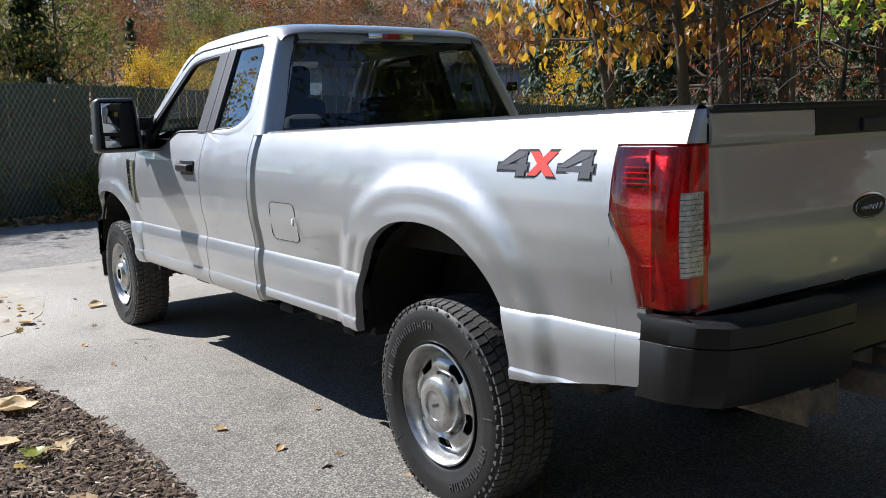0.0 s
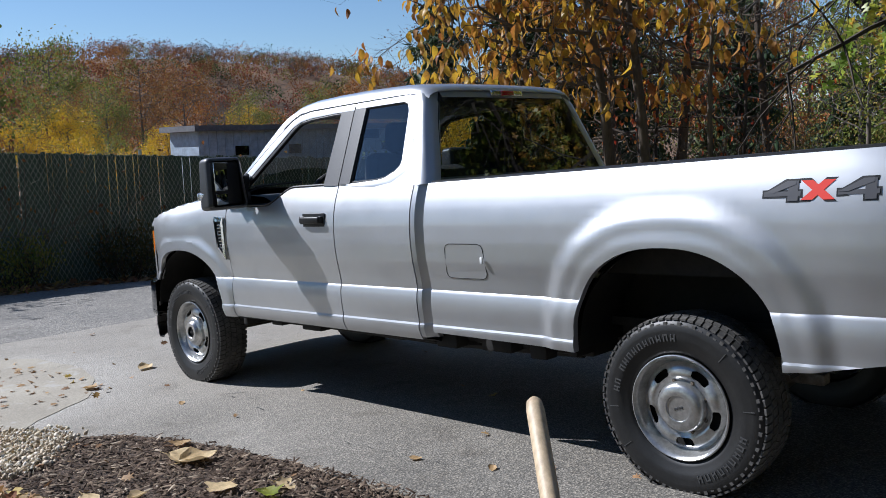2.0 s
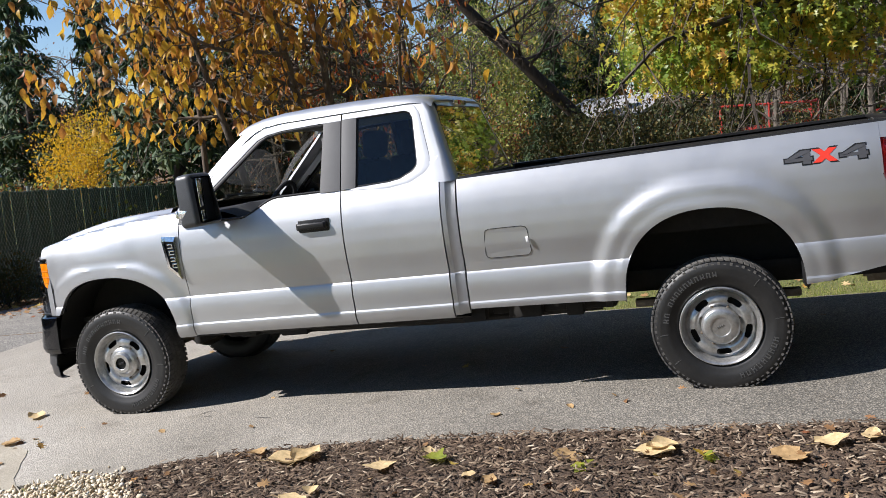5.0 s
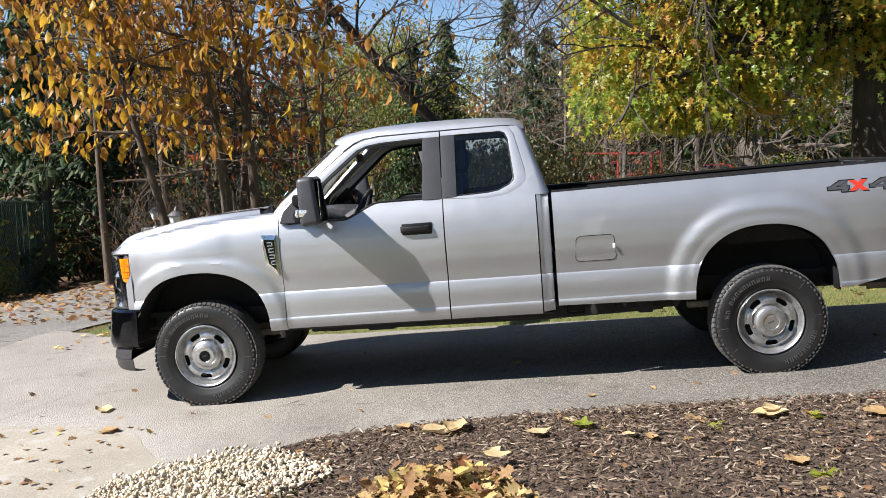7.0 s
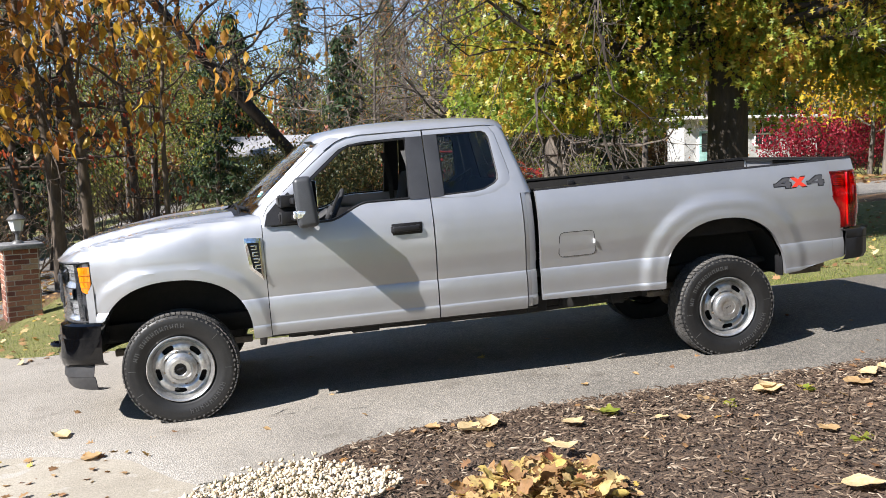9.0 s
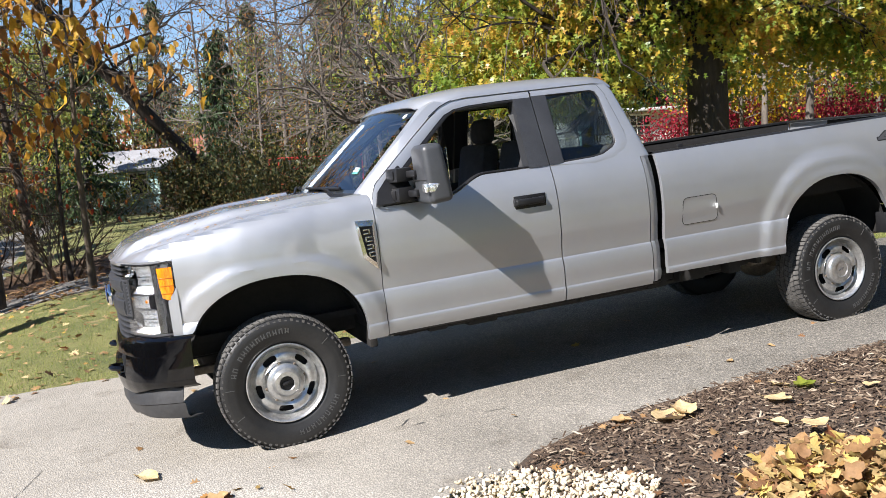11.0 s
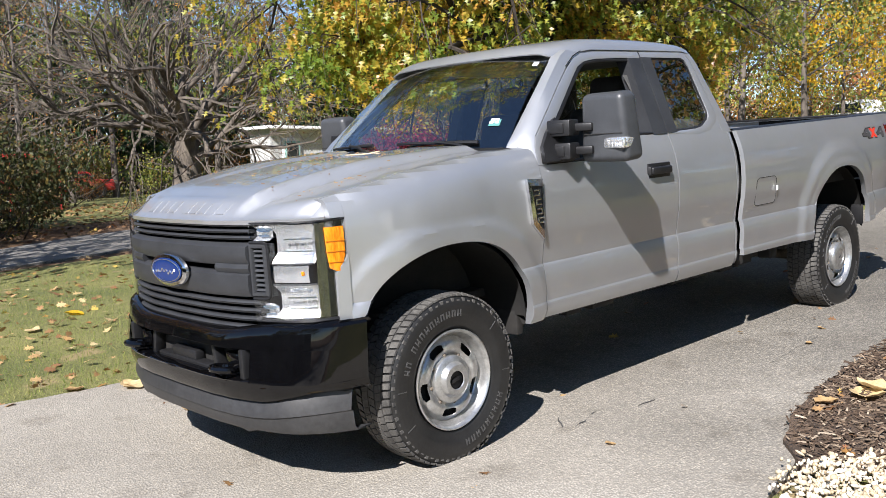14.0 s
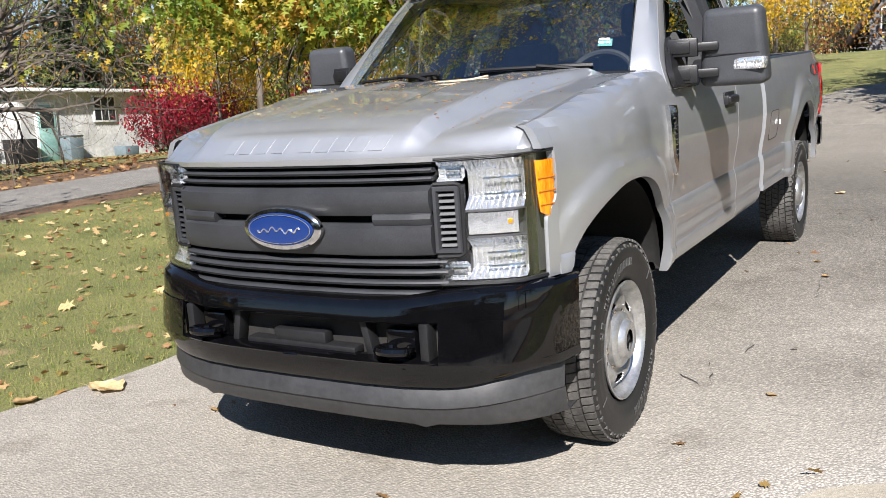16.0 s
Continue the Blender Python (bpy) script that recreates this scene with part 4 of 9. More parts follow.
# ---- front bumper, hooks and valance ----
BUMP = [(0.0, 5.105), (0.3, 5.10), (0.45, 5.085), (0.57, 5.055), (0.70, 5.01), (0.80, 4.955), (0.88, 4.87), (0.925, 4.77), (0.935, 4.68)]
def bumper_rows(sections, ys):
    return [[(lerp(BUMP, abs(y)) + dx * (1.0 if abs(y) < 0.9 else 0.35), y * (1.0 if dx > -0.05 else 0.985), z + (0.035 * smooth01((abs(y) - 0.35) / 0.4) if z > 0.69 else 0.05 * smooth01((abs(y) - 0.6) / 0.3) * min(max((0.528 - z) / 0.08, 0), 1))) for dx, z in sections] for y in ys]
YB = [float(v) for v in np.concatenate([-np.linspace(0.935, 0.565, 16), np.linspace(-0.55, 0.55, 23), np.linspace(0.565, 0.935, 16)])]
bm = bmesh.new()
sheet(bm, bumper_rows([(-0.13, 0.732), (-0.085, 0.745), (-0.066, 0.744), (-0.050, 0.737), (-0.038, 0.725), (-0.030, 0.706), (-0.022, 0.668)], YB))
sheet(bm, bumper_rows([(-0.001, 0.528), (-0.002, 0.505), (-0.012, 0.462), (-0.022, 0.445), (-0.08, 0.43)], YB))
for s in (1, -1):
    sheet(bm, bumper_rows([(-0.022, 0.668), (-0.010, 0.60), (-0.001, 0.528)], [s * float(y) for y in np.linspace(0.585, 0.935, 12)]))
    sheet(bm, [[(lerp(BUMP, 0.585) - d, s * 0.585, z) for d in (0.024, 0.1)] for z in (0.52, 0.67)])
HOLE = [float(v) for v in np.linspace(-0.585, 0.585, 25)]
sheet(bm, bumper_rows([(-0.022, 0.668), (-0.03, 0.662), (-0.08, 0.66)], HOLE))
sheet(bm, bumper_rows([(-0.001, 0.528), (-0.012, 0.534), (-0.07, 0.536)], HOLE))
bump_front = part("front_bumper", bm, GLOSS_BLACK, truck, "gloss black painted steel front bumper", 30, 0.006)
bm = bmesh.new()
box(bm, (4.98, 0, 0.55), (0.02, 1.16, 0.26))
part("opening_backing", bm, DARK, bump_front)
for s in (1, -1):
    bm = bmesh.new()
    ring = [(5.07 + 0.055 * math.cos(a), s * 0.43 + 0.055 * math.sin(a), 0.575 + 0.008 * math.cos(a)) for a in np.linspace(-2.4, 2.4, 16)]
    tube(bm, ring, 0.016, 8)
    box(bm, (5.0, s * 0.43, 0.585), (0.06, 0.12, 0.10), 0.012)
    part("tow_hook", bm, GLOSS_BLACK, bump_front, "black forged tow hook")
    bm = bmesh.new()
    box(bm, (5.02, s * 0.30, 0.595), (0.05, 0.03, 0.15), 0.006, Matrix.Rotation(radians(12 * s), 4, "X"))
    part("opening_rib", bm, BLACK_PLASTIC, bump_front)
    bm = bmesh.new()
    box(bm, (5.02, s * 0.535, 0.595), (0.06, 0.035, 0.14), 0.006)
    part("opening_rib", bm, BLACK_PLASTIC, bump_front)
bm = bmesh.new()
box(bm, (5.02, 0, 0.578), (0.05, 0.24, 0.05), 0.01)
box(bm, (5.02, 0, 0.545), (0.06, 0.5, 0.03), 0.008)
part("plate_bracket", bm, BLACK_PLASTIC, bump_front)
bm = bmesh.new()
rows = []
for y in np.linspace(-0.905, 0.905, 41):
    a = abs(y)
    x = lerp(BUMP, a) - 0.035 - 0.03 * smooth01((a - 0.7) / 0.2)
    up = 0.055 * smooth01((a - 0.55) / 0.35)
    dip = 0.012 * smooth01((a - 0.45) / 0.02) * smooth01((0.53 - a) / 0.02)
    rows.append([(x - 0.02, y, 0.45 + up), (x, y, 0.425 + up * 0.9), (x + 0.012, y, 0.37 + up * 0.5), (x + 0.002, y, 0.365 + up * 0.5), (x - 0.005, y, 0.322 - dip), (x - 0.02, y, 0.303 - dip), (x - 0.09, y, 0.308)])
sheet(bm, rows)
part("valance", bm, VALANCE, truck, "scuffed grey plastic air dam under the bumper", 30, 0.006)
# ---- tailgate and rear bumper ----
bm = bmesh.new()
G = [(x - 0.118, z) for x, z in ((-1.02, 1.452), (-1.05, 1.455), (-1.062, 1.445), (-1.064, 1.395), (-1.062, 1.372), (-1.05, 1.362), (-1.052, 1.30), (-1.056, 1.16), (-1.062, 1.08), (-1.05, 1.05), (-1.048, 0.95), (-1.045, 0.915), (-1.02, 0.905))]
sheet(bm, [[(x, y, z) for x, z in G] for y in (-0.808, -0.80, -0.4, 0.0, 0.4, 0.80, 0.808)])
gate = part("tailgate", bm, PAINT, truck, "silver tailgate in shade with a maker's oval", 30, 0.01)
bm = bmesh.new()
box(bm, (-1.163, 0, 1.464), (0.06, 1.61, 0.02), 0.006)
box(bm, (-1.184, 0, 1.415), (0.02, 0.66, 0.085), 0.006)
part("gate_spoiler", bm, BLACK_PLASTIC, gate, "black top cap and handle recess")
bm = bmesh.new()
box(bm, (-1.198, 0, 1.40), (0.018, 0.17, 0.04), 0.006)
part("gate_handle", bm, GREY_PLASTIC, gate)
oval_r = oval("maker_oval", (-1.172, 0, 1.135), 0.115, 0.05, 0.0, CHROME, gate, 0.014, -1)
oval("dark_oval", (-1.186, 0, 1.135), 0.1, 0.04, 0.0, BLACK_PRINT, oval_r, 0.003, -1)
bm = bmesh.new()
tube(bm, [(-1.1905, -0.065 + 0.0037 * i, 1.133 + 0.012 * math.sin(i * 1.15) * (1 - i / 50)) for i in range(36)], 0.002, 5)
tube(bm, [(-1.1900, 0.09 * math.cos(a), 1.135 + 0.034 * math.sin(a)) for a in np.linspace(0, 2 * math.pi, 41)], 0.0012, 5)
part("emblem_mark", bm, SILVER_MARK, oval_r)
emblem_blocks([0.53 - 0.115 * i for i in range(10) if i != 5], 0.08, 0.0, 1.0, lambda y, t: Vector((-1.171, y, 0.985 + 0.045 * t)), gate, PAINT)
bm = bmesh.new()
RB = [(0.0, -1.33), (0.5, -1.335), (0.75, -1.32), (0.85, -1.285), (0.9, -1.22), (0.922, -1.14), (0.928, -1.052)]
for sgn in (1, -1):
    sheet(bm, [[(lerp(RB, y) + 0.1 * (1 if y < 0.9 else 0.4), sgn * y * 0.96, 0.895), (lerp(RB, y) + 0.02, sgn * y, 0.895), (lerp(RB, y), sgn * y, 0.885), (lerp(RB, y) + 0.004, sgn * y, 0.835), (lerp(RB, y) + 0.012, sgn * y * 0.998, 0.83), (lerp(RB, y) + 0.004, sgn * y, 0.825), (lerp(RB, y) + 0.01, sgn * y, 0.70), (lerp(RB, y) + 0.03, sgn * y, 0.668), (lerp(RB, y) + 0.1 * (1 if y < 0.9 else 0.4), sgn * y * 0.97, 0.662)] for y in np.concatenate([np.linspace(0.33, 0.85, 12), np.linspace(0.86, 0.928, 14)])])
sheet(bm, [[(x, y, z) for x, z in ((-1.10, 0.865), (-1.32, 0.865), (-1.325, 0.85), (-1.315, 0.77), (-1.23, 0.76), (-1.22, 0.69))] for y in (-0.34, -0.32, 0.32, 0.34)])
part("rear_bumper", bm, BLACK_PLASTIC, truck, "black steel step bumper with plastic end caps", 30, 0.006)
bm = bmesh.new()
box(bm, (-1.08, 0, 0.585), (0.075, 1.05, 0.075), 0.008)
hitch = part("tow_hitch", bm, RUST, truck, "dusty receiver hitch under the rear bumper")
for name, at_, size in [("hitch_plate", (-1.05, y, 0.55), (0.30, 0.012, 0.15)) for y in (0.34, 0.18, -0.18, -0.34)] + [("receiver_tube", (-1.17, 0, 0.56), (0.22, 0.085, 0.085)), ("wiring_plate", (-1.19, 0.26, 0.545), (0.012, 0.17, 0.085))]:
    bm = bmesh.new()
    box(bm, at_, size, 0.004)
    part(name, bm, RUST, hitch)

for s in (1, -1):
    bm = bmesh.new()
    box(bm, (-1.135, s * 0.815, 1.185), (0.05, 0.02, 0.54), 0.004)
    box(bm, (-1.02, s * 0.822, 1.43), (0.28, 0.02, 0.04), 0.004)
    part("bed_post", bm, PAINT, truck)
# ---- open bed ----
bm = bmesh.new()
for s in (1, -1):
    sheet(bm, [[(x, s * y, z) for y, z in ((0.80, 0.95), (0.80, 1.40), (0.80, lerp([(-1.05, 1.455), (1.5, 1.418)], x)), (0.825, lerp([(-1.05, 1.455), (1.5, 1.418)], x)))] for x in (1.47, 0.7, 0.0, -0.6, -1.15)])
sheet(bm, [[(x, y, 0.95) for y in (-0.8, 0.8)] for x in (1.47, -1.15)])
sheet(bm, [[(1.47, y, z) for y in (-0.8, 0.8)] for z in (0.95, 1.42)])
bed = part("bed_liner", bm, DARK, truck, "dark cargo bed with ribbed floor", 30)
for i in range(9):
    bm = bmesh.new()
    box(bm, (0.22, -0.64 + 0.16 * i, 0.957), (2.4, 0.05, 0.012), 0.003)
    part("floor_rib", bm, DARK, bed)
for s in (1, -1):
    bm = bmesh.new()
    sheet(bm, [[(x, s * y, lerp([(-1.05, 1.462), (1.5, 1.424)], x) + dz) for y, dz in ((0.80, -0.02), (0.80, 0.010), (0.83, 0.014), (min(0.865, side_y(x, 1.45) - 0.016), 0.010), (min(0.878, side_y(x, 1.45) - 0.003), -0.004))] for x in np.linspace(1.485, -1.165, 20)])
    part("rail_cap", bm, BLACK_PLASTIC, bed, "", 40)
    for x in (1.2, 0.65, 0.1):
        bm = bmesh.new()
        box(bm, (x, s * 0.79, 1.37), (0.06, 0.03, 0.06), 0.006)
        part("stake_bracket", bm, BLACK_PLASTIC, bed)

# ---- chassis and wheel housings ----
bm = bmesh.new()
for s in (1, -1):
    box(bm, (1.9, s * 0.42, 0.62), (5.9, 0.08, 0.16), 0.01)
box(bm, (1.9, 0, 0.68), (6.0, 1.2, 0.04))
box(bm, (2.4, 0, 0.60), (1.9, 1.68, 0.05), 0.01)
box(bm, (1.1, 0.45, 0.60), (1.0, 0.45, 0.22), 0.03)
tube(bm, [(3.6, -0.3, 0.52), (2.0, -0.32, 0.5), (0.6, -0.45, 0.52), (-0.9, -0.55, 0.55)], 0.04, 10)
box(bm, (4.55, 0, 0.86), (0.7, 0.96, 0.62), 0.03)
box(bm, (4.86, 0, 0.55), (0.16, 1.3, 0.16), 0.02)
for x, z, h in ((3.585, 0.62, 0.30), (0.63, 0.64, 0.24), (-0.62, 0.68, 0.2)):
    box(bm, (x, 0, z), (0.05, 1.62, h), 0.01)
fit = np.random.default_rng(31)
for i in range(16):
    x = 0.85 + 0.165 * i
    box(bm, (x, 0.70 + 0.08 * fit.uniform(-1, 1), 0.545), (fit.uniform(0.10, 0.22), 0.10, fit.uniform(0.05, 0.15)), 0.012)
    box(bm, (x, -0.70, 0.545), (fit.uniform(0.10, 0.22), 0.10, fit.uniform(0.05, 0.12)), 0.012)
tube(bm, [(0.7, 0.62, 0.50), (1.6, 0.66, 0.485), (2.5, 0.64, 0.49), (3.4, 0.62, 0.50)], 0.028, 8)
chassis = part("chassis", bm, DARK, truck, "dark dusty ladder frame and underbody")
for cx in (0.0, WHEELBASE):
    bm = bmesh.new()
    tube(bm, [(cx, -0.72, HUB), (cx, 0.72, HUB)], 0.05, 12)
    lathe(bm, [(-0.16, 0.03), (-0.14, 0.11), (-0.05, 0.15), (0.05, 0.15), (0.14, 0.11), (0.16, 0.03)], 18, Matrix.Translation((cx, 0.0 if cx == 0 else -0.25, HUB)))
    for s in (1, -1):
        box(bm, (cx, s * 0.52, HUB + 0.09), (1.0, 0.07, 0.05), 0.01)
        tube(bm, [(cx - 0.12, s * 0.6, HUB - 0.05), (cx - 0.02, s * 0.62, HUB + 0.35)], 0.035, 8)
    part("axle", bm, RUST, chassis)
for cx, rx, top in ARCHES:
    for s in (1, -1):
        bm = bmesh.new()
        rows = []
        for i in range(25):
            a = math.pi * i / 24
            u = math.cos(a)
            z = 0.56 + (top - 0.555) * math.sin(a) ** 0.9
            rows.append([(cx + (rx + 0.005) * u, s * 0.90, z), (cx + (rx + 0.03) * u, s * 0.86, z + 0.02), (cx + (rx + 0.03) * u, s * 0.50, z + 0.02)])
        sheet(bm, rows)
        vs = [bm.verts.new(r[-1]) for r in rows]
        bm.faces.new(vs)
        part("wheel_housing", bm, DARK, truck, "", 60)
for s in (1, -1):
    bm = bmesh.new()
    box(bm, (-0.50, s * 0.86, 0.66), (0.02, 0.10, 0.16), 0.008)
    part("mud_flap", bm, BLACK_PLASTIC, chassis)
    bm = bmesh.new()
    sheet(bm, [[(x, s * y, z) for y, z in ((0.89, 0.55), (0.84, 0.53), (0.80, 0.60))] for x in (1.52, 3.6)])
    part("sill_underside", bm, DARK, chassis)

# ---- wheels ----
def wheel(cx, s, front):
    hub = new("wheel")
    hub.parent = truck
    hub.matrix_basis = pose(cx if front else cx - 0.012, s * 0.803, HUB if front else HUB - 0.008, 0, 0, 0 if s > 0 else 180) @ pose(0, 0, 0, 0, 11 if front else 20, 0)
    tagged(hub, "all-terrain tyre on a silver steel wheel with slots" + (" and an open hub" if front else " and a domed centre cap"))
    R = 0.405
    bm = bmesh.new()
    lathe(bm, [(-0.10, 0.238), (-0.118, 0.27), (-0.128, 0.32), (-0.122, 0.372), (-0.106, 0.393), (-0.05, 0.3995), (0.05, 0.3995), (0.106, 0.394), (0.116, 0.380), (0.122, 0.372), (0.124, 0.366), (0.129, 0.345), (0.1285, 0.341), (0.130, 0.318), (0.127, 0.29), (0.1225, 0.283), (0.120, 0.262), (0.110, 0.244), (0.10, 0.236)], 72)
    part("tyre", bm, RUBBER, hub, "", 30)
    n = 68
    verts, faces = [], []
    def block(y0, y1, a0, a1, r0, r1, skew):
        k = len(verts)
        for r in (r0, r1):
            for y, a in ((y0, a0), (y1, a0 + skew), (y1, a1 + skew), (y0, a1)):
                q = r if abs(y) < 0.1 or r == r0 else r - 0.006
                verts.append((q * math.cos(a), y, q * math.sin(a)))
        faces.extend([(k + 4, k + 5, k + 6, k + 7)] + [(k + i, k + (i + 1) % 4, k + 4 + (i + 1) % 4, k + 4 + i) for i in range(4)])
    step = 2 * math.pi / n
    for i in range(n):
        a = i * step
        for j, (y0, y1, sk, off) in enumerate(((-0.116, -0.074, -0.02, 0), (-0.066, -0.026, 0.03, 0.4), (-0.02, 0.02, -0.025, 0.1), (0.026, 0.066, 0.03, 0.6), (0.074, 0.116, 0.02, 0.2))):
            block(y0, y1, a + off * step, a + off * step + step * (0.74 if j in (0, 4) else 0.84), 0.390, R, sk)
        block(0.105, 0.1235, a + 0.2 * step, a + 0.66 * step, 0.362, 0.388 if i % 2 else 0.380, 0)
    tagged(mesh_part("tread", verts, faces, TREAD, hub), "dusty worn rubber tread", kind="stuff")
    # raised sidewall marking: plain blocks on two arcs
    bm = bmesh.new()
    for a0, count, pitch in ((1.15, 13, 0.115), (-1.95, 9, 0.12)):
        for i in range(count):
            if count == 13 and i == 10:
                continue
            a = a0 + (count / 2 - i) * pitch * (1 if a0 > 0 else -1)
            m = Matrix.Rotation(-a, 4, "Y") @ Matrix.Translation((0.313, 0.1295, 0)) @ Matrix.Rotation(radians(-4), 4, "Z")
            for dz in (-0.012, 0.012):
                box(bm, m @ Vector((0, 0.001, dz * 0.7)), (0.030, 0.004, 0.006), 0, Matrix.Rotation(-a, 4, "Y"))
            box(bm, m @ Vector(((0.012 if i % 2 else -0.004), 0.001, 0)), (0.006, 0.004, 0.018), 0, Matrix.Rotation(-a, 4, "Y"))
    for a in (0.25, 3.4, 2.65, -0.3):
        box(bm, Vector((0.33 * math.cos(a), 0.1300, 0.33 * math.sin(a))), (0.05, 0.003, 0.004), 0, Matrix.Rotation(-a, 4, "Y"))
    tagged(part("sidewall_marking", bm, MARKS, hub), kind="stuff")
    # rim: lip, barrel and slotted disc
    bm = bmesh.new()
    lathe(bm, [(-0.1, 0.225), (0.03, 0.218), (0.085, 0.216), (0.098, 0.220), (0.104, 0.228), (0.113, 0.236), (0.119, 0.236), (0.121, 0.231), (0.114, 0.222), (0.10, 0.215), (0.088, 0.212), (0.070, 0.203), (0.058, 0.197)], 72)
    part("rim", bm, STEEL, hub, "", 40)
    prof = [(0.200, 0.058), (0.192, 0.064), (0.182, 0.075), (0.177, 0.080), (0.171, 0.084), (0.149, 0.090), (0.143, 0.089), (0.135, 0.085), (0.122, 0.074), (0.108, 0.072)]
    slot = 14
    n_a = 70
    bm = bmesh.new()
    grid = [[bm.verts.new((r * math.cos(2 * math.pi * i / n_a), y - (0.006 * math.cos(5 * 2 * math.pi * i / n_a) if 0.13 < r < 0.185 else 0), r * math.sin(2 * math.pi * i / n_a))) for i in range(n_a)] for r, y in prof]
    for j in range(len(prof) - 1):
        for i in range(n_a):
            q = (grid[j][i], grid[j][(i + 1) % n_a], grid[j + 1][(i + 1) % n_a], grid[j + 1][i])
            k = (i + 3) % slot
            if 3 <= j <= 5 and k < 6:
                if k in (0, 5) and j in (3, 5):
                    keep = {(0, 3): (0, 1, 3), (5, 3): (0, 1, 2), (0, 5): (0, 2, 3), (5, 5): (1, 2, 3)}[k, j]
                    bm.faces.new([q[c] for c in keep])
                continue
            bm.faces.new(q)
    part("disc", bm, STEEL, hub, "", 40, 0.005)
    bm = bmesh.new()
    lathe(bm, [(0.04, 0.20), (0.045, 0.1), (0.05, 0.02)], 40)
    part("brake_drum", bm, DARK, hub)
    bm = bmesh.new()
    if front:
        lathe(bm, [(0.07, 0.113), (0.098, 0.112), (0.106, 0.105), (0.112, 0.085), (0.128, 0.075), (0.134, 0.07), (0.134, 0.046), (0.13, 0.042)], 40)
        cap = part("hub_ring", bm, STEEL, hub)
        bm = bmesh.new()
        lathe(bm, [(0.118, 0.044), (0.116, 0.02), (0.116, 0.001)], 30)
        box(bm, (0, 0.12, 0), (0.05, 0.012, 0.018), 0.003)
        part("hub_lock", bm, BLACK_PLASTIC, hub, "black hub lock dial")
    else:
        lathe(bm, [(0.07, 0.113), (0.105, 0.112), (0.12, 0.105), (0.128, 0.092), (0.130, 0.062), (0.129, 0.058), (0.124, 0.056), (0.123, 0.03), (0.123, 0.001)], 40)
        cap = part("centre_cap", bm, STEEL, hub, "domed silver centre cap")
        bm = bmesh.new()
        for x in (-0.018, -0.006, 0.006, 0.017):
            box(bm, (x, 0.124, 0), (0.008, 0.003, 0.012), 0.001)
        part("cap_mark", bm, MARKS, cap)
    for i in range(8):
        a = 2 * math.pi * i / 8
        bm = bmesh.new()
        lathe(bm, [(0.07, 0.010), (0.094, 0.010), (0.098, 0.006), (0.098, 0.001)], 6, Matrix.Translation((0.118 * math.cos(a), -0.012, 0.118 * math.sin(a))))
        part("wheel_nut", bm, RUST, hub)


for s in (1, -1):
    wheel(0.0, s, False)
    wheel(WHEELBASE, s, True)

# ---- cabin ----
bm = bmesh.new()
box(bm, (2.5, 0, 0.80), (2.1, 1.72, 0.06))
cabin = part("cabin_floor", bm, DARK, truck)
for s in (1, -1):
    bm = bmesh.new()
    box(bm, (2.55, s * 0.40, 1.06), (0.52, 0.56, 0.2), 0.05)
    box(bm, (2.28, s * 0.40, 1.34), (0.15, 0.52, 0.58), 0.055, Matrix.Rotation(radians(-12), 4, "Y"))
    seat = part("front_seat", bm, CLOTH, truck, "dark grey cloth front seat")
    bm = bmesh.new()
    box(bm, (2.18, s * 0.40, 1.72), (0.11, 0.28, 0.19), 0.045, Matrix.Rotation(radians(-8), 4, "Y"), None, 3)
    tube(bm, [(2.20, s * 0.40 - 0.06, 1.55), (2.19, s * 0.40 - 0.06, 1.68)], 0.008, 6)
    tube(bm, [(2.20, s * 0.40 + 0.06, 1.55), (2.19, s * 0.40 + 0.06, 1.68)], 0.008, 6)
    part("headrest", bm, CLOTH, seat)
    bm = bmesh.new()
    sheet(bm, [[(x, s * (lerp(SIDE, z) - 0.045), z) for x, z in ((2.40, 1.80), (2.345, 1.55), (2.325, 1.25))], [(x, s * (lerp(SIDE, z) - 0.05), z) for x, z in ((2.45, 1.80), (2.39, 1.55), (2.37, 1.25))]])
    part("seat_belt", bm, WEBBING, seat, "grey woven seat belt", 40, 0.004)
bm = bmesh.new()
box(bm, (1.82, 0, 1.10), (0.4, 1.4, 0.16), 0.05)
box(bm, (1.64, 0, 1.32), (0.13, 1.4, 0.4), 0.05, Matrix.Rotation(radians(-10), 4, "Y"))
part("rear_seat", bm, CLOTH, truck, "dark grey rear bench")
bm = bmesh.new()
rows = []
for y in np.linspace(-0.8, 0.8, 9):
    rows.append([(3.62, y, 1.40), (3.40, y, 1.41), (3.22, y, 1.395 + 0.03 * smooth01((0.3 - abs(y - 0.4)) / 0.2)), (3.10, y, 1.35), (3.09, y, 1.2), (3.18, y, 1.05), (3.3, y, 0.8)])
sheet(bm, rows)
part("dashboard", bm, DASH, truck, "dark grey dashboard", 30)
bm = bmesh.new()
ring = Matrix.Translation((2.98, 0.40, 1.36)) @ Matrix.Rotation(radians(-28), 4, "Y")
tube(bm, [ring @ Vector((0, 0.195 * math.cos(a), 0.195 * math.sin(a))) for a in np.linspace(0, 2 * math.pi, 33)], 0.017, 8)
for a in (0.0, math.pi, -math.pi / 2):
    tube(bm, [ring @ Vector((0.02, 0.03 * math.cos(a), 0.03 * math.sin(a))), ring @ Vector((0, 0.19 * math.cos(a), 0.19 * math.sin(a)))], 0.016, 6)
box(bm, ring @ Vector((0.02, 0, 0)), (0.05, 0.16, 0.12), 0.02, Matrix.Rotation(radians(-28), 4, "Y"))
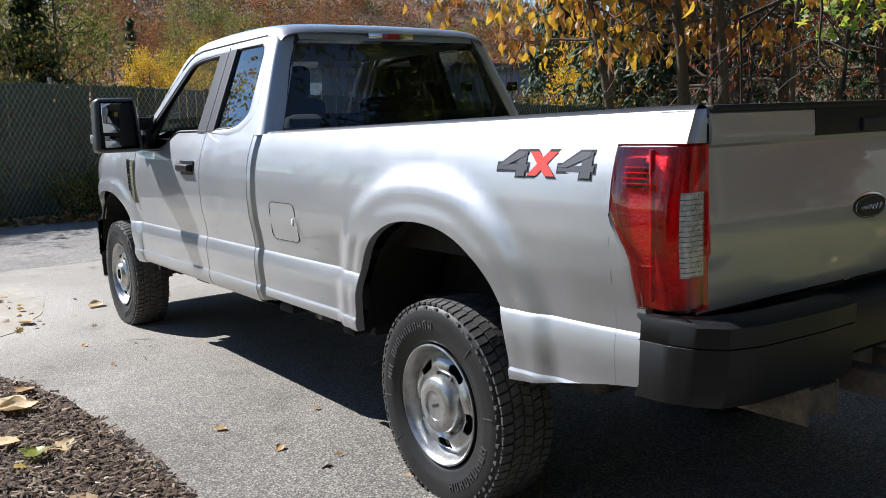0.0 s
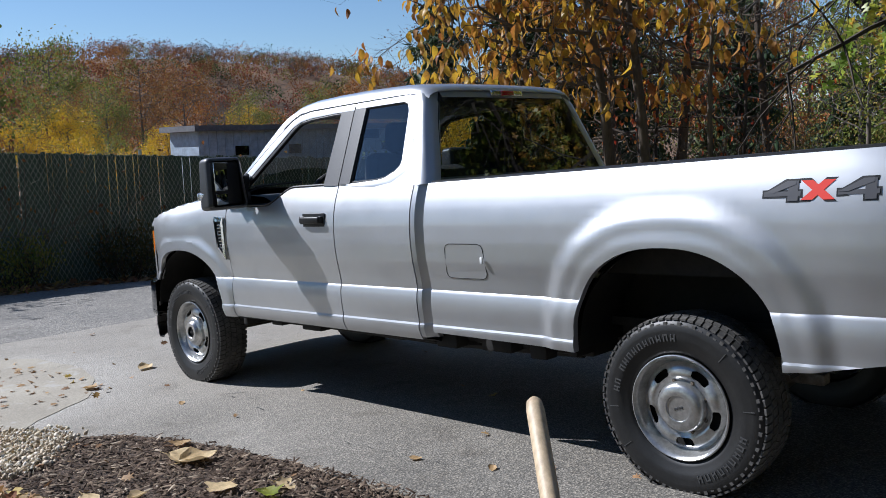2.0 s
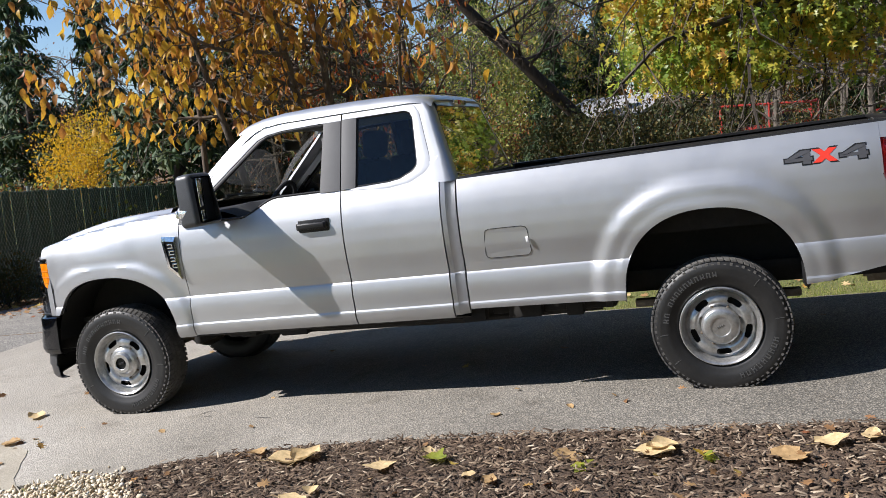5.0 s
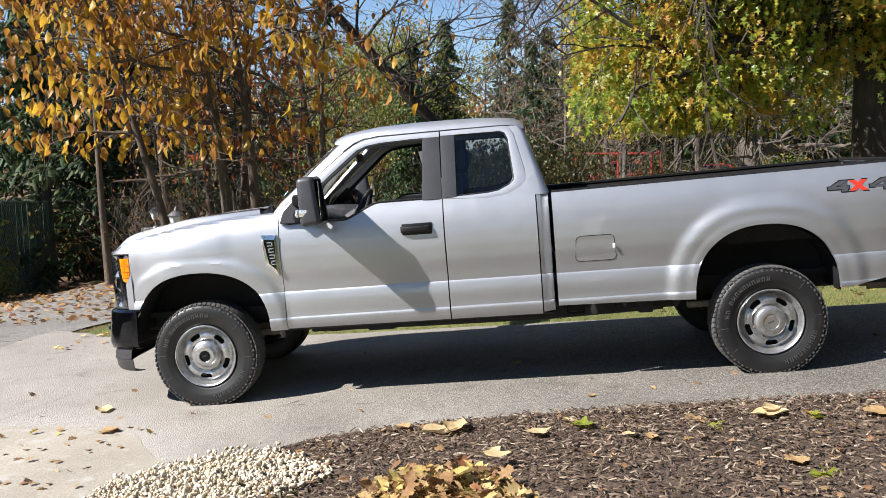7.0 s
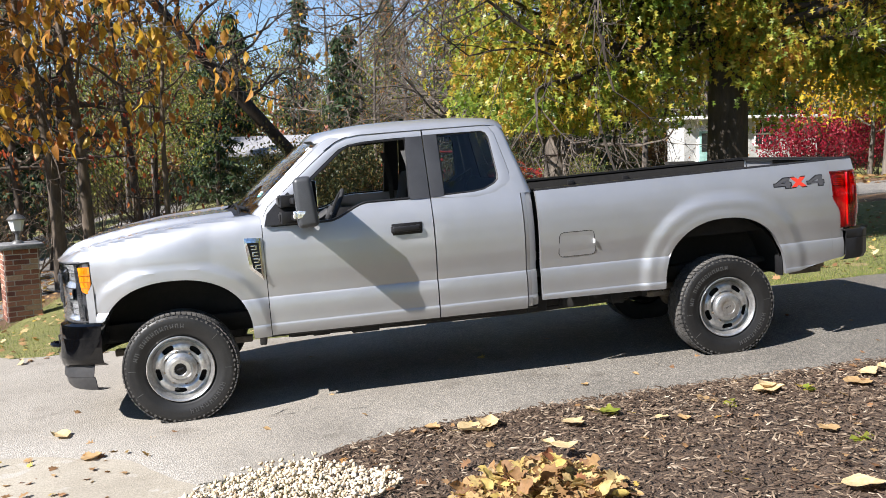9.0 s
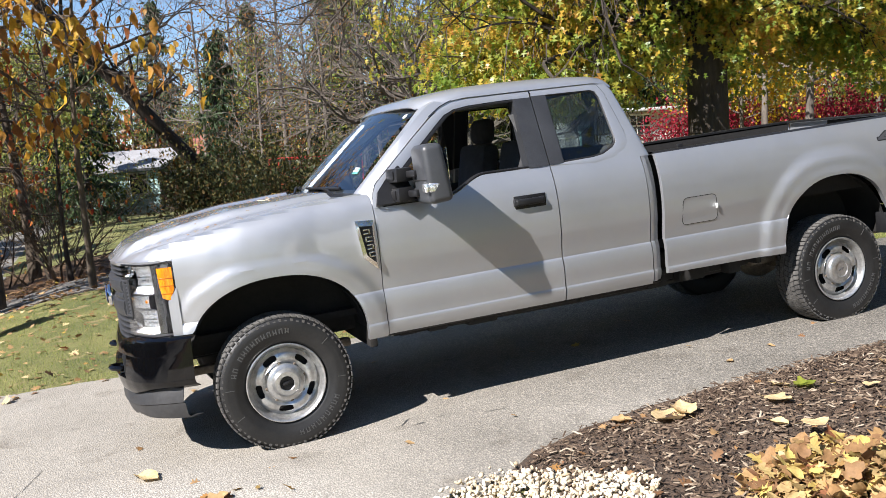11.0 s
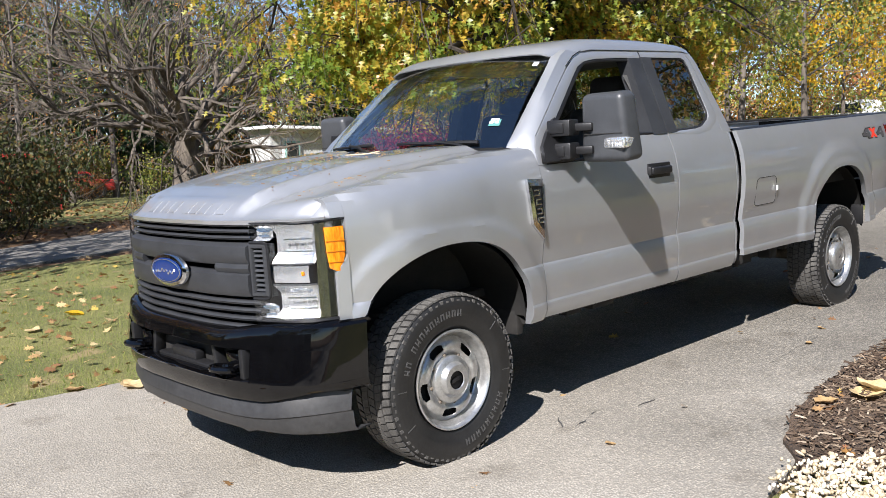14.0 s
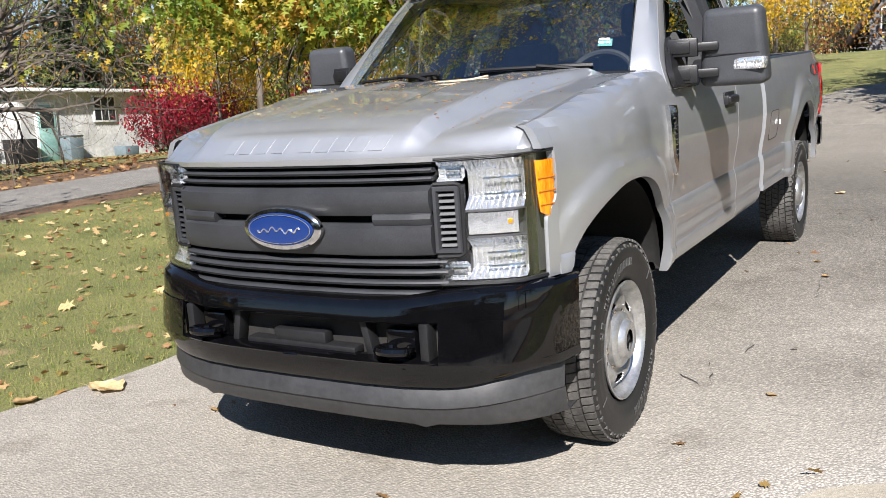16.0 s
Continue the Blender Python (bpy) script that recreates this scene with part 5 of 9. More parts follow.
tube(bm, [ring @ Vector((0.03, 0, 0)), (3.2, 0.40, 1.26)], 0.04, 8)
part("steering_wheel", bm, DASH, truck, "black three-spoke steering wheel")
bm = bmesh.new()
box(bm, (3.02, 0.0, 1.80), (0.03, 0.24, 0.07), 0.012)
part("rear_view_mirror", bm, DASH, truck)
for s in (1, -1):
    bm = bmesh.new()
    sheet(bm, [[(x, s * (lerp(SIDE, z) - 0.06), z) for x in (1.65, 2.3, 3.45)] for z in (0.75, 1.1, 1.33)])
    part("door_lining", bm, DASH, truck, "", 40)

# ---- ground ----
def ground_z(x, y):
    """The plane of the drive, level beyond the street and behind the wood's edge, with a dip by the gate pillars."""
    keep = 1.0 - 0.70 * smooth01((-y - 13.0) / 15.0)
    z = -SLOPE * min(max(x, -40.0), 14.5) * keep
    z -= 0.052 * min(max(-y - 1.0, 0.0), 18.0) * smooth01((x - 9.0) / 4.0) * smooth01((60.0 - x) / 30.0)
    z -= 0.22 * smooth01((x - 5.6) / 2.0) * smooth01((-y - 2.6) / 3.5) * smooth01((11.5 - x) / 2.5)
    z += 0.05 * min(max(-x - 12.0, 0.0), 34.0) * smooth01((y + 9.6) / 5.0)
    return z


def site(x, y, z=0.0):
    return Vector((x, y, ground_z(x, y) + z))


def uneven(name, low, high, scale, fine_low, fine_high, fine, rough=0.9, relief=0.01, patch=None):
    m, n, k, b = material(name, rough)
    a = texture(m, "noise", scale, 6, 0.6)
    c = ramp(m, a.outputs[0], ((0.32, low), (0.68, high)))
    f = texture(m, "noise", fine, 4, 0.75)
    d = ramp(m, f.outputs[0], ((0.3, fine_low), (0.7, fine_high)))
    col = blend(m, 1.0, c.outputs[0], d.outputs[0], "MULTIPLY")
    if patch:
        p = texture(m, "noise", patch[0], 3, 0.5)
        q = ramp(m, p.outputs[0], ((patch[1], (0, 0, 0)), (patch[1] + 0.08, (1, 1, 1))))
        col = blend(m, q.outputs[0], col, patch[2])
    k.new(col, b.inputs["Base Color"])
    bump(m, b, f.outputs[0], 0.8, relief)
    return m


def asphalt(name, low, high, stone, grain, sandy=False):
    """Worn asphalt: stones of several greys in a dark binder, broad stains and pale worn tracks."""
    m, n, k, b = material(name, 0.88)
    v = texture(m, "voronoi", grain)
    c = ramp(m, v.outputs["Color"], ((0.1, (0.48, 0.48, 0.48)), (0.5, (0.95, 0.95, 0.95)), (0.95, stone)))
    e = ramp(m, v.outputs["Distance"], ((0.22, (1.08, 1.08, 1.08)), (0.62, (0.48, 0.48, 0.48))))
    a = texture(m, "noise", 0.9, 7, 0.62)
    w = ramp(m, a.outputs[0], ((0.3, low), (0.72, high)))
    grit = blend(m, 1.0, c.outputs[0], e.outputs[0], "MULTIPLY")
    s = texture(m, "noise", 3.1, 5, 0.6)
    t = ramp(m, s.outputs[0], ((0.58, (1, 1, 1)), (0.72, (0.72, 0.70, 0.68))))
    col = blend(m, 1.0, w.outputs[0], t.outputs[0], "MULTIPLY")
    if not sandy:
        col = blend(m, 1.0, col, grit, "MULTIPLY")
    if sandy:
        # darker and coarser up the drive, worn paler towards the street
        c1, sx = n.new("ShaderNodeTexCoord"), n.new("ShaderNodeSeparateXYZ")
        k.new(c1.outputs["Object"], sx.inputs[0])
        wear, wob = n.new("ShaderNodeMapRange"), n.new("ShaderNodeMath")
        wob.operation = "MULTIPLY_ADD"
        k.new(a.outputs[0], wob.inputs[0])
        wob.inputs[1].default_value = 2.4
        k.new(sx.outputs[0], wob.inputs[2])
        k.new(wob.outputs[0], wear.inputs[0])
        wear.inputs["From Min"].default_value, wear.inputs["From Max"].default_value = 0.2, 5.6
        col = blend(m, 1.0, col, ramp(m, wear.outputs[0], ((0.0, (0.61, 0.61, 0.60)), (1.0, (1.12, 1.11, 1.09)))).outputs[0], "MULTIPLY")
        # beyond that, the brightness of front-lit asphalt is put into the colour
        upper = n.new("ShaderNodeMapRange")
        k.new(wob.outputs[0], upper.inputs[0])
        upper.inputs["From Min"].default_value, upper.inputs["From Max"].default_value = -2.4, -5.5
        col = blend(m, 1.0, col, ramp(m, upper.outputs[0], ((0.0, (1, 1, 1)), (1.0, (1.6, 1.59, 1.57)))).outputs[0], "MULTIPLY")
        smoothed = ramp(m, wear.outputs[0], ((0.15, (0, 0, 0)), (1.0, (0.62, 0.62, 0.62))))
        col = blend(m, 1.0, col, blend(m, smoothed.outputs[0], grit, (0.84, 0.84, 0.84)), "MULTIPLY")
        # sand washed out over the asphalt round the concrete slab
        c0 = n.new("ShaderNodeTexCoord")
        mp = n.new("ShaderNodeMapping")
        mp.inputs["Location"].default_value = (-5.6 / 2.1, -2.6 / 2.1, 0)
        mp.inputs["Scale"].default_value = (1 / 2.1, 1 / 2.1, 0)
        gr = n.new("ShaderNodeTexGradient")
        gr.gradient_type = "SPHERICAL"
        k.new(c0.outputs["Object"], mp.inputs["Vector"])
        k.new(mp.outputs[0], gr.inputs["Vector"])
        mix = n.new("ShaderNodeMath")
        mix.operation = "ADD"
        k.new(gr.outputs["Fac"], mix.inputs[0])
        k.new(ramp(m, s.outputs[0], ((0.3, (-0.12, -0.12, -0.12)), (0.7, (0.12, 0.12, 0.12)))).outputs[0], mix.inputs[1])
        col = blend(m, ramp(m, mix.outputs[0], ((0.12, (0, 0, 0)), (0.36, (0.8, 0.8, 0.8)))).outputs[0], col, blend(m, 1.0, e.outputs[0], (0.50, 0.465, 0.405), "MULTIPLY"))
    k.new(col, b.inputs["Base Color"])
    bump(m, b, v.outputs["Distance"], 0.6, 0.006)
    return m


LAWN = uneven("mown_lawn", (0.10, 0.118, 0.036), (0.215, 0.21, 0.078), 0.8, (0.5, 0.5, 0.45), (1.35, 1.3, 1.1), 55, 0.95, 0.03, (2.5, 0.62, (0.26, 0.20, 0.095)))
SOIL = uneven("leaf_litter_ground", (0.07, 0.045, 0.025), (0.17, 0.10, 0.05), 0.9, (0.4, 0.4, 0.4), (1.7, 1.6, 1.5), 26, 0.95, 0.05)
DRIVE = asphalt("worn_asphalt", (0.25, 0.230, 0.197), (0.335, 0.311, 0.27), (1.65, 1.60, 1.54), 95, True)
STREET = asphalt("street_asphalt", (0.22, 0.21, 0.19), (0.33, 0.31, 0.275), (1.4, 1.36, 1.3), 60)
PAD = uneven("sandy_concrete", (0.27, 0.24, 0.19), (0.37, 0.335, 0.27), 1.3, (0.7, 0.7, 0.68), (1.2, 1.2, 1.2), 70, 0.9, 0.004, (5.0, 0.62, (0.36, 0.335, 0.29)))
MULCH = uneven("dark_mulch", (0.05, 0.034, 0.023), (0.10, 0.07, 0.048), 3.0, (0.3, 0.3, 0.3), (1.9, 1.8, 1.7), 60, 0.95, 0.03)


def noise2(x, y, k=1.0):
    return noise.noise(Vector((x * k, y * k, 3.7)))


def sheet_of(name, xs, ys, mat, lift, inside=None, label="", category="", kind="structure", rough=0.0):
    bm = bmesh.new()
    g = {}
    for i, x in enumerate(xs):
        for j, y in enumerate(ys):
            g[i, j] = bm.verts.new((x, y, ground_z(x, y) + lift + rough * noise2(x, y, 2.1)))
    for i in range(len(xs) - 1):
        for j in range(len(ys) - 1):
            bm.faces.new((g[i, j], g[i + 1, j], g[i + 1, j + 1], g[i, j + 1]))
    return tagged(part(name, bm, mat, None, "", 60), label, category, "", kind)


def patch_of(name, outline, mat, lift, label, category, height=0.0, cell=0.12):
    """A flat patch with an uneven outline, filled and laid on the ground."""
    b = bmesh.new()
    pts = []
    for (x0, y0), (x1, y1) in zip(outline, outline[1:] + outline[:1]):
        n = max(1, int(math.hypot(x1 - x0, y1 - y0) / cell))
        for i in range(n):
            x, y = x0 + (x1 - x0) * i / n, y0 + (y1 - y0) * i / n
            pts.append((x + 0.05 * noise2(x, y, 2.7) + 0.02 * noise2(y, x, 9), y + 0.05 * noise2(x + 9, y, 2.7) + 0.02 * noise2(x, y + 5, 9)))
    top = [b.verts.new((x, y, ground_z(x, y) + lift)) for x, y in pts]
    low = [b.verts.new((x, y, ground_z(x, y) - 0.03)) for x, y in pts]
    f = b.faces.new(top)
    for i in range(len(pts)):
        b.faces.new((low[i], low[(i + 1) % len(pts)], top[(i + 1) % len(pts)], top[i]))
    bmesh.ops.triangulate(b, faces=[f])
    return tagged(part(name, b, mat, None, "", 30), label, category, "", "structure")


far = [-900, -400, -200, -120, -80, -60, -48, -40]
near = [float(v) for v in np.arange(-36, 36.1, 1.0)]
xs = far + near + [-v for v in far[::-1]]
sheet_of("ground", xs, xs, SOIL, -0.03, label="leaf-strewn woodland and garden ground", category="ground")
lawn_x = [float(v) for v in np.arange(-44, 7.3, 0.4)]
sheet_of("lawn_right", lawn_x, [-9.3, -8.5, -7.5, -6.5, -5.5, -4.5, -3.5, -2.6, -2.0, -1.45], LAWN, 0.0, label="short autumn lawn beside the drive", category="lawn")
sheet_of("lawn_far", [float(v) for v in np.arange(-34, 15, 1.0)], [float(v) for v in np.arange(-60, -15.6, 1.6)], LAWN, -0.012, label="sunlit lawn beyond the lane", category="lawn")
sheet_of("lawn_upper", lawn_x[:80], [-1.5, -0.5, 0.5, 1.5, 2.25], LAWN, -0.006, label="lawn above the bend of the drive", category="lawn")
patch_of("driveway_upper", [(-12, -1.55), (-17, -1.55), (-20.2, -1.0), (-22.2, 0.8), (-22.8, 4.0), (-22.8, 12.0), (-19.4, 12.0), (-19.2, 5.0), (-18.4, 2.8), (-16.5, 1.72), (-12, 1.72)], DRIVE, 0.012, "worn grey asphalt drive bending away past the lawn", "driveway")
patch_of("driveway", [(-12, -1.55), (-5, -1.55), (0, -1.57), (3.0, -1.74), (4.4, -1.84), (5.2, -2.05), (6.2, -2.2), (7.4, -3.2), (7.8, -3.6), (7.8, 3.4), (4.2, 2.3), (3.3, 2.15), (2.6, 1.85), (1.6, 1.74), (0, 1.70), (-5, 1.72), (-12, 1.72)], DRIVE, 0.008, "worn grey asphalt drive", "driveway")
sheet_of("street", [7.6, 9, 11, 13.2], [float(v) for v in np.arange(-60, 61, 2.0)], STREET, 0.0, label="grey asphalt street running past the fence", category="road")
patch_of("lane", [(9.5, -9.2), (4.0, -9.6), (-3.5, -10.6), (-12, -11.2), (-30, -12.6), (-30, -16.2), (-12, -14.4), (-5, -13.7), (0.5, -13.4), (4.6, -11.7), (9.5, -11.2)], STREET, 0.006, "narrow asphalt lane behind the lawn", "road")
patch_of("concrete_apron", [(3.55, 3.9), (3.6, 2.6), (3.85, 2.35), (4.1, 2.15), (4.2, 2.0), (4.34, 1.76), (4.57, 1.56), (5.0, 1.36), (5.6, 1.2), (6.5, 1.25), (7.5, 2.0), (7.5, 3.9), (5.0, 3.9)], PAD, 0.012, "tan concrete slab strewn with leaves", "pavement")
patch_of("mulch_bed", [(-12, 1.70), (-5, 1.70), (0.0, 1.70), (0.6, 1.68), (1.6, 1.72), (2.1, 1.76), (2.7, 1.83), (3.1, 1.98), (3.35, 2.2), (3.0, 2.9), (2.2, 4.2), (0.5, 5.0), (-3, 4.2), (-12, 4.0)], MULCH, 0.03, "dark bark mulch bed along the drive", "flower bed")
sheet_of("lawn_left", [float(v) for v in np.arange(-40, 7.6, 1.0)], [2.2, 3, 4, 5, 6, 8, 10, 14, 20, 30, 45], LAWN, -0.01, label="lawn behind the mulch bed", category="lawn")

# ---- plants ----
BARK_DARK = mottled("dark_bark", (0.02, 0.016, 0.012), (0.075, 0.058, 0.044), 3.5, 0.95, 0, 0.02, 60, "Object", (1, 1, 0.25))
BARK_BROWN = mottled("brown_bark", (0.045, 0.034, 0.024), (0.15, 0.115, 0.082), 3.5, 0.95, 0, 0.02, 60, "Object", (1, 1, 0.25))
BARK_GREY = mottled("grey_bark", (0.065, 0.054, 0.044), (0.19, 0.16, 0.132), 3.5, 0.95, 0, 0.02, 60, "Object", (1, 1, 0.25))
BARK_PALE = mottled("pale_grey_bark", (0.052, 0.043, 0.034), (0.18, 0.15, 0.12), 3.5, 0.95, 0, 0.02, 60, "Object", (1, 1, 0.25))
OAK_LEAF = island_colors("oak_leaves", ((0.0, (0.12, 0.22, 0.03)), (0.32, (0.26, 0.35, 0.05)), (0.50, (0.43, 0.44, 0.07)), (0.66, (0.62, 0.48, 0.06)), (0.84, (0.64, 0.35, 0.065)), (1.0, (0.42, 0.20, 0.07))), 0.38, 0.58, 0.6, 0.5, 1.3)
YELLOW_LEAF = island_colors("yellow_leaves", ((0.0, (0.62, 0.42, 0.04)), (0.3, (0.58, 0.34, 0.035)), (0.55, (0.44, 0.21, 0.035)), (0.8, (0.30, 0.11, 0.03)), (1.0, (0.22, 0.075, 0.03))), 0.45, 0.5, 0.4, 0.45, 0.6)
GOLD_LEAF = island_colors("gold_leaves", ((0.0, (0.66, 0.36, 0.015)), (0.5, (0.66, 0.42, 0.025)), (0.8, (0.48, 0.36, 0.03)), (1.0, (0.28, 0.25, 0.04))), 0.5, 0.45, 0.3, 0.5, 0.5)
RED_LEAF = island_colors("red_leaves", ((0.0, (0.36, 0.05, 0.025)), (0.5, (0.5, 0.12, 0.03)), (0.8, (0.5, 0.2, 0.04)), (1.0, (0.25, 0.04, 0.02))), 0.5, 0.4)
CRIMSON_LEAF = island_colors("crimson_leaves", ((0.0, (0.19, 0.008, 0.02)), (0.6, (0.33, 0.016, 0.036)), (1.0, (0.12, 0.01, 0.018))), 0.5, 0.35)
OLIVE_LEAF = island_colors("olive_leaves", ((0.0, (0.09, 0.13, 0.025)), (0.45, (0.20, 0.24, 0.045)), (0.8, (0.34, 0.31, 0.07)), (1.0, (0.26, 0.16, 0.05))), 0.6, 0.35)
BROWN_LEAF = island_colors("russet_leaves", ((0.0, (0.16, 0.07, 0.03)), (0.5, (0.28, 0.12, 0.035)), (0.8, (0.36, 0.20, 0.05)), (1.0, (0.12, 0.08, 0.04))), 0.6, 0.35)
PINE_LEAF = island_colors("conifer_needles", ((0.0, (0.018, 0.04, 0.016)), (0.6, (0.045, 0.08, 0.028)), (1.0, (0.09, 0.11, 0.04))), 0.6, 0.2)
BUSH_LEAF = island_colors("bush_leaves", ((0.0, (0.035, 0.05, 0.018)), (0.6, (0.08, 0.085, 0.03)), (0.85, (0.16, 0.12, 0.035)), (1.0, (0.10, 0.05, 0.025))), 0.5, 0.3)
GRASS = island_colors("grass_blades", ((0.0, (0.10, 0.16, 0.03)), (0.5, (0.19, 0.24, 0.05)), (0.8, (0.30, 0.29, 0.09)), (1.0, (0.38, 0.31, 0.14))), 0.7, 0.3, 0.2)
LITTER = island_colors("fallen_leaves", ((0.0, (0.17, 0.085, 0.04)), (0.35, (0.30, 0.17, 0.075)), (0.6, (0.44, 0.29, 0.14)), (0.8, (0.24, 0.085, 0.04)), (0.93, (0.50, 0.36, 0.08)), (1.0, (0.10, 0.055, 0.03))), 0.65, 0.2)
PALE_LEAF = island_colors("pale_fallen_leaves", ((0.0, (0.50, 0.36, 0.17)), (0.5, (0.62, 0.48, 0.27)), (1.0, (0.55, 0.33, 0.13))), 0.6, 0.2)
HEAP_LEAF = island_colors("raked_leaves", ((0.0, (0.16, 0.08, 0.04)), (0.3, (0.34, 0.20, 0.085)), (0.6, (0.50, 0.37, 0.17)), (0.85, (0.56, 0.43, 0.13)), (1.0, (0.30, 0.12, 0.06))), 0.65, 0.25)
CHIP = island_colors("bark_chips", ((0.0, (0.04, 0.026, 0.018)), (0.45, (0.095, 0.065, 0.046)), (0.8, (0.18, 0.13, 0.09)), (0.95, (0.28, 0.22, 0.16)), (1.0, (0.40, 0.33, 0.25))), 0.9, 0.0, 0.2)
STONE = island_colors("white_stones", ((0.0, (0.40, 0.31, 0.20)), (0.35, (0.55, 0.46, 0.33)), (0.75, (0.67, 0.59, 0.46)), (0.95, (0.76, 0.71, 0.62)), (1.0, (0.42, 0.28, 0.15))), 0.7, 0.0, 0.4)


def outline_leaf(pts, fold=0.18, curl=0.15):
    """A leaf lying in x and y with its stalk at the origin: a fan about the midrib, folded and curled."""
    v = [(0.0, 0.5, 0.0)] + [(x, y, abs(x) * fold - curl * y * y) for x, y in pts]
    n = len(pts)
    return np.array(v, float), [(0, 1 + i, 1 + (i + 1) % n) for i in range(n)]


LOBED = outline_leaf([(0, 0), (0.12, 0.22), (0.42, 0.16), (0.2, 0.40), (0.52, 0.56), (0.2, 0.62), (0.26, 0.9), (0, 1.0), (-0.26, 0.9), (-0.2, 0.62), (-0.52, 0.56), (-0.2, 0.40), (-0.42, 0.16), (-0.12, 0.22)])
OVATE = outline_leaf([(0, 0), (0.24, 0.25), (0.30, 0.5), (0.16, 0.82), (0, 1.0), (-0.16, 0.82), (-0.30, 0.5), (-0.24, 0.25)], 0.35, 0.25)
HANGING = outline_leaf([(0, 0), (0.20, 0.2), (0.28, 0.46), (0.15, 0.8), (0.02, 1.0), (-0.13, 0.82), (-0.27, 0.5), (-0.21, 0.22)], 0.55, 0.35)


def curled_leaf(seed, lobes=0.0, length=11, across=6):
    """A dead leaf with a midrib, a wavy edge, curled sides and a stalk, lying along y."""
    g = np.random.default_rng(seed)
    bend, roll, phase, tip = g.uniform(0.15, 0.5), g.uniform(0.25, 0.8), g.uniform(0, 6.3, 4), g.uniform(-0.12, 0.12)
    v, f = [], []
    for i in range(length):
        u = i / (length - 1)
        w = 0.36 * math.sin(math.pi * min(1.0, u ** 0.75 * 1.0)) ** 0.8 * (1 + lobes * math.sin(5 * math.pi * u + 0.6)) + 0.004
        for j in range(across + 1):
            q = 2 * j / across - 1
            x = q * w * (1 + 0.10 * math.sin(9 * u + phase[0] + 2 * q)) + tip * u * u
            z = bend * (u - 0.45) ** 2 + roll * w * q * q * (0.6 + 0.4 * math.sin(3 * u + phase[1])) + 0.03 * math.sin(11 * u + phase[2]) * abs(q) + 0.02 * math.sin(7 * q + phase[3])
            v.append((x, u, z))
    for i in range(length - 1):
        for j in range(across):
            a = i * (across + 1) + j
            f.append((a, a + 1, a + across + 2, a + across + 1))
    k = len(v)
    v += [(-0.012, 0.02, 0.02), (0.012, 0.02, 0.02), (0.02, -0.28, 0.05), (0.0, -0.28, 0.05)]
    f.append((k, k + 1, k + 2, k + 3))
    return np.array(v, float), f


OAK_SHAPE = outline_leaf([(0, 0), (0.34, 0.20), (0.085, 0.38), (0.47, 0.66), (0.10, 0.70), (0, 1.05), (-0.10, 0.70), (-0.47, 0.66), (-0.085, 0.38), (-0.34, 0.20)])
SIMPLE = (np.array([(0, 0, 0), (0.33, 0.5, 0.08), (0, 1, -0.06), (-0.33, 0.5, 0.08)], float), [(0, 1, 2), (0, 2, 3)])
SPRAY = (np.array([(0, 0, 0), (0.16, 0.35, -0.03), (0.05, 1, -0.25), (-0.05, 1, -0.25), (-0.16, 0.35, -0.03), (0.3, 0.6, -0.15), (-0.3, 0.6, -0.15)], float), [(0, 1, 2, 3, 4), (0, 5, 1), (0, 4, 6)])
BLADE = (np.array([(-0.05, 0, 0), (0.05, 0, 0), (0.02, 0.25, 1.0)], float), [(0, 1, 2)])
SLIVER = (np.array([(-0.5, -0.1, 0), (0.5, -0.07, 0), (0.46, 0.1, 0.02), (-0.45, 0.09, 0), (-0.38, 0, 0.13), (0.4, 0.01, 0.11)], float), [(0, 1, 5, 4), (1, 2, 5), (2, 3, 4, 5), (3, 0, 4)])
_p = (1 + 5 ** 0.5) / 2
PEBBLE = (np.array([(-1, _p, 0), (1, _p, 0), (-1, -_p, 0), (1, -_p, 0), (0, -1, _p), (0, 1, _p), (0, -1, -_p), (0, 1, -_p), (_p, 0, -1), (_p, 0, 1), (-_p, 0, -1), (-_p, 0, 1)], float) * 0.45,
          [(0, 11, 5), (0, 5, 1), (0, 1, 7), (0, 7, 10), (0, 10, 11), (1, 5, 9), (5, 11, 4), (11, 10, 2), (10, 7, 6), (7, 1, 8), (3, 9, 4), (3, 4, 2), (3, 2, 6), (3, 6, 8), (3, 8, 9), (4, 9, 5), (2, 4, 11), (6, 2, 10), (8, 6, 7), (9, 8, 1)])


def turns(rng, n, tilt=math.pi, flat=False, droop=None):
    """n random turns; flat ones keep near level, drooping ones hang down."""
    yaw = rng.uniform(0, 2 * math.pi, n)
    a = rng.normal(0, tilt, n) if flat else rng.uniform(-tilt, tilt, n)
    b = rng.normal(0, tilt, n) if flat else rng.uniform(-tilt, tilt, n)
    if droop is not None:
        a = rng.normal(-droop, 0.35, n)
        b = rng.normal(0, 0.5, n)
    cy, sy, ca, sa, cb, sb = np.cos(yaw), np.sin(yaw), np.cos(a), np.sin(a), np.cos(b), np.sin(b)
    o, l = np.zeros(n), np.ones(n)
    rz = np.stack([cy, -sy, o, sy, cy, o, o, o, l], -1).reshape(n, 3, 3)
    rx = np.stack([l, o, o, o, ca, -sa, o, sa, ca], -1).reshape(n, 3, 3)
    ry = np.stack([cb, o, sb, o, l, o, -sb, o, cb], -1).reshape(n, 3, 3)
    return rz @ rx @ ry


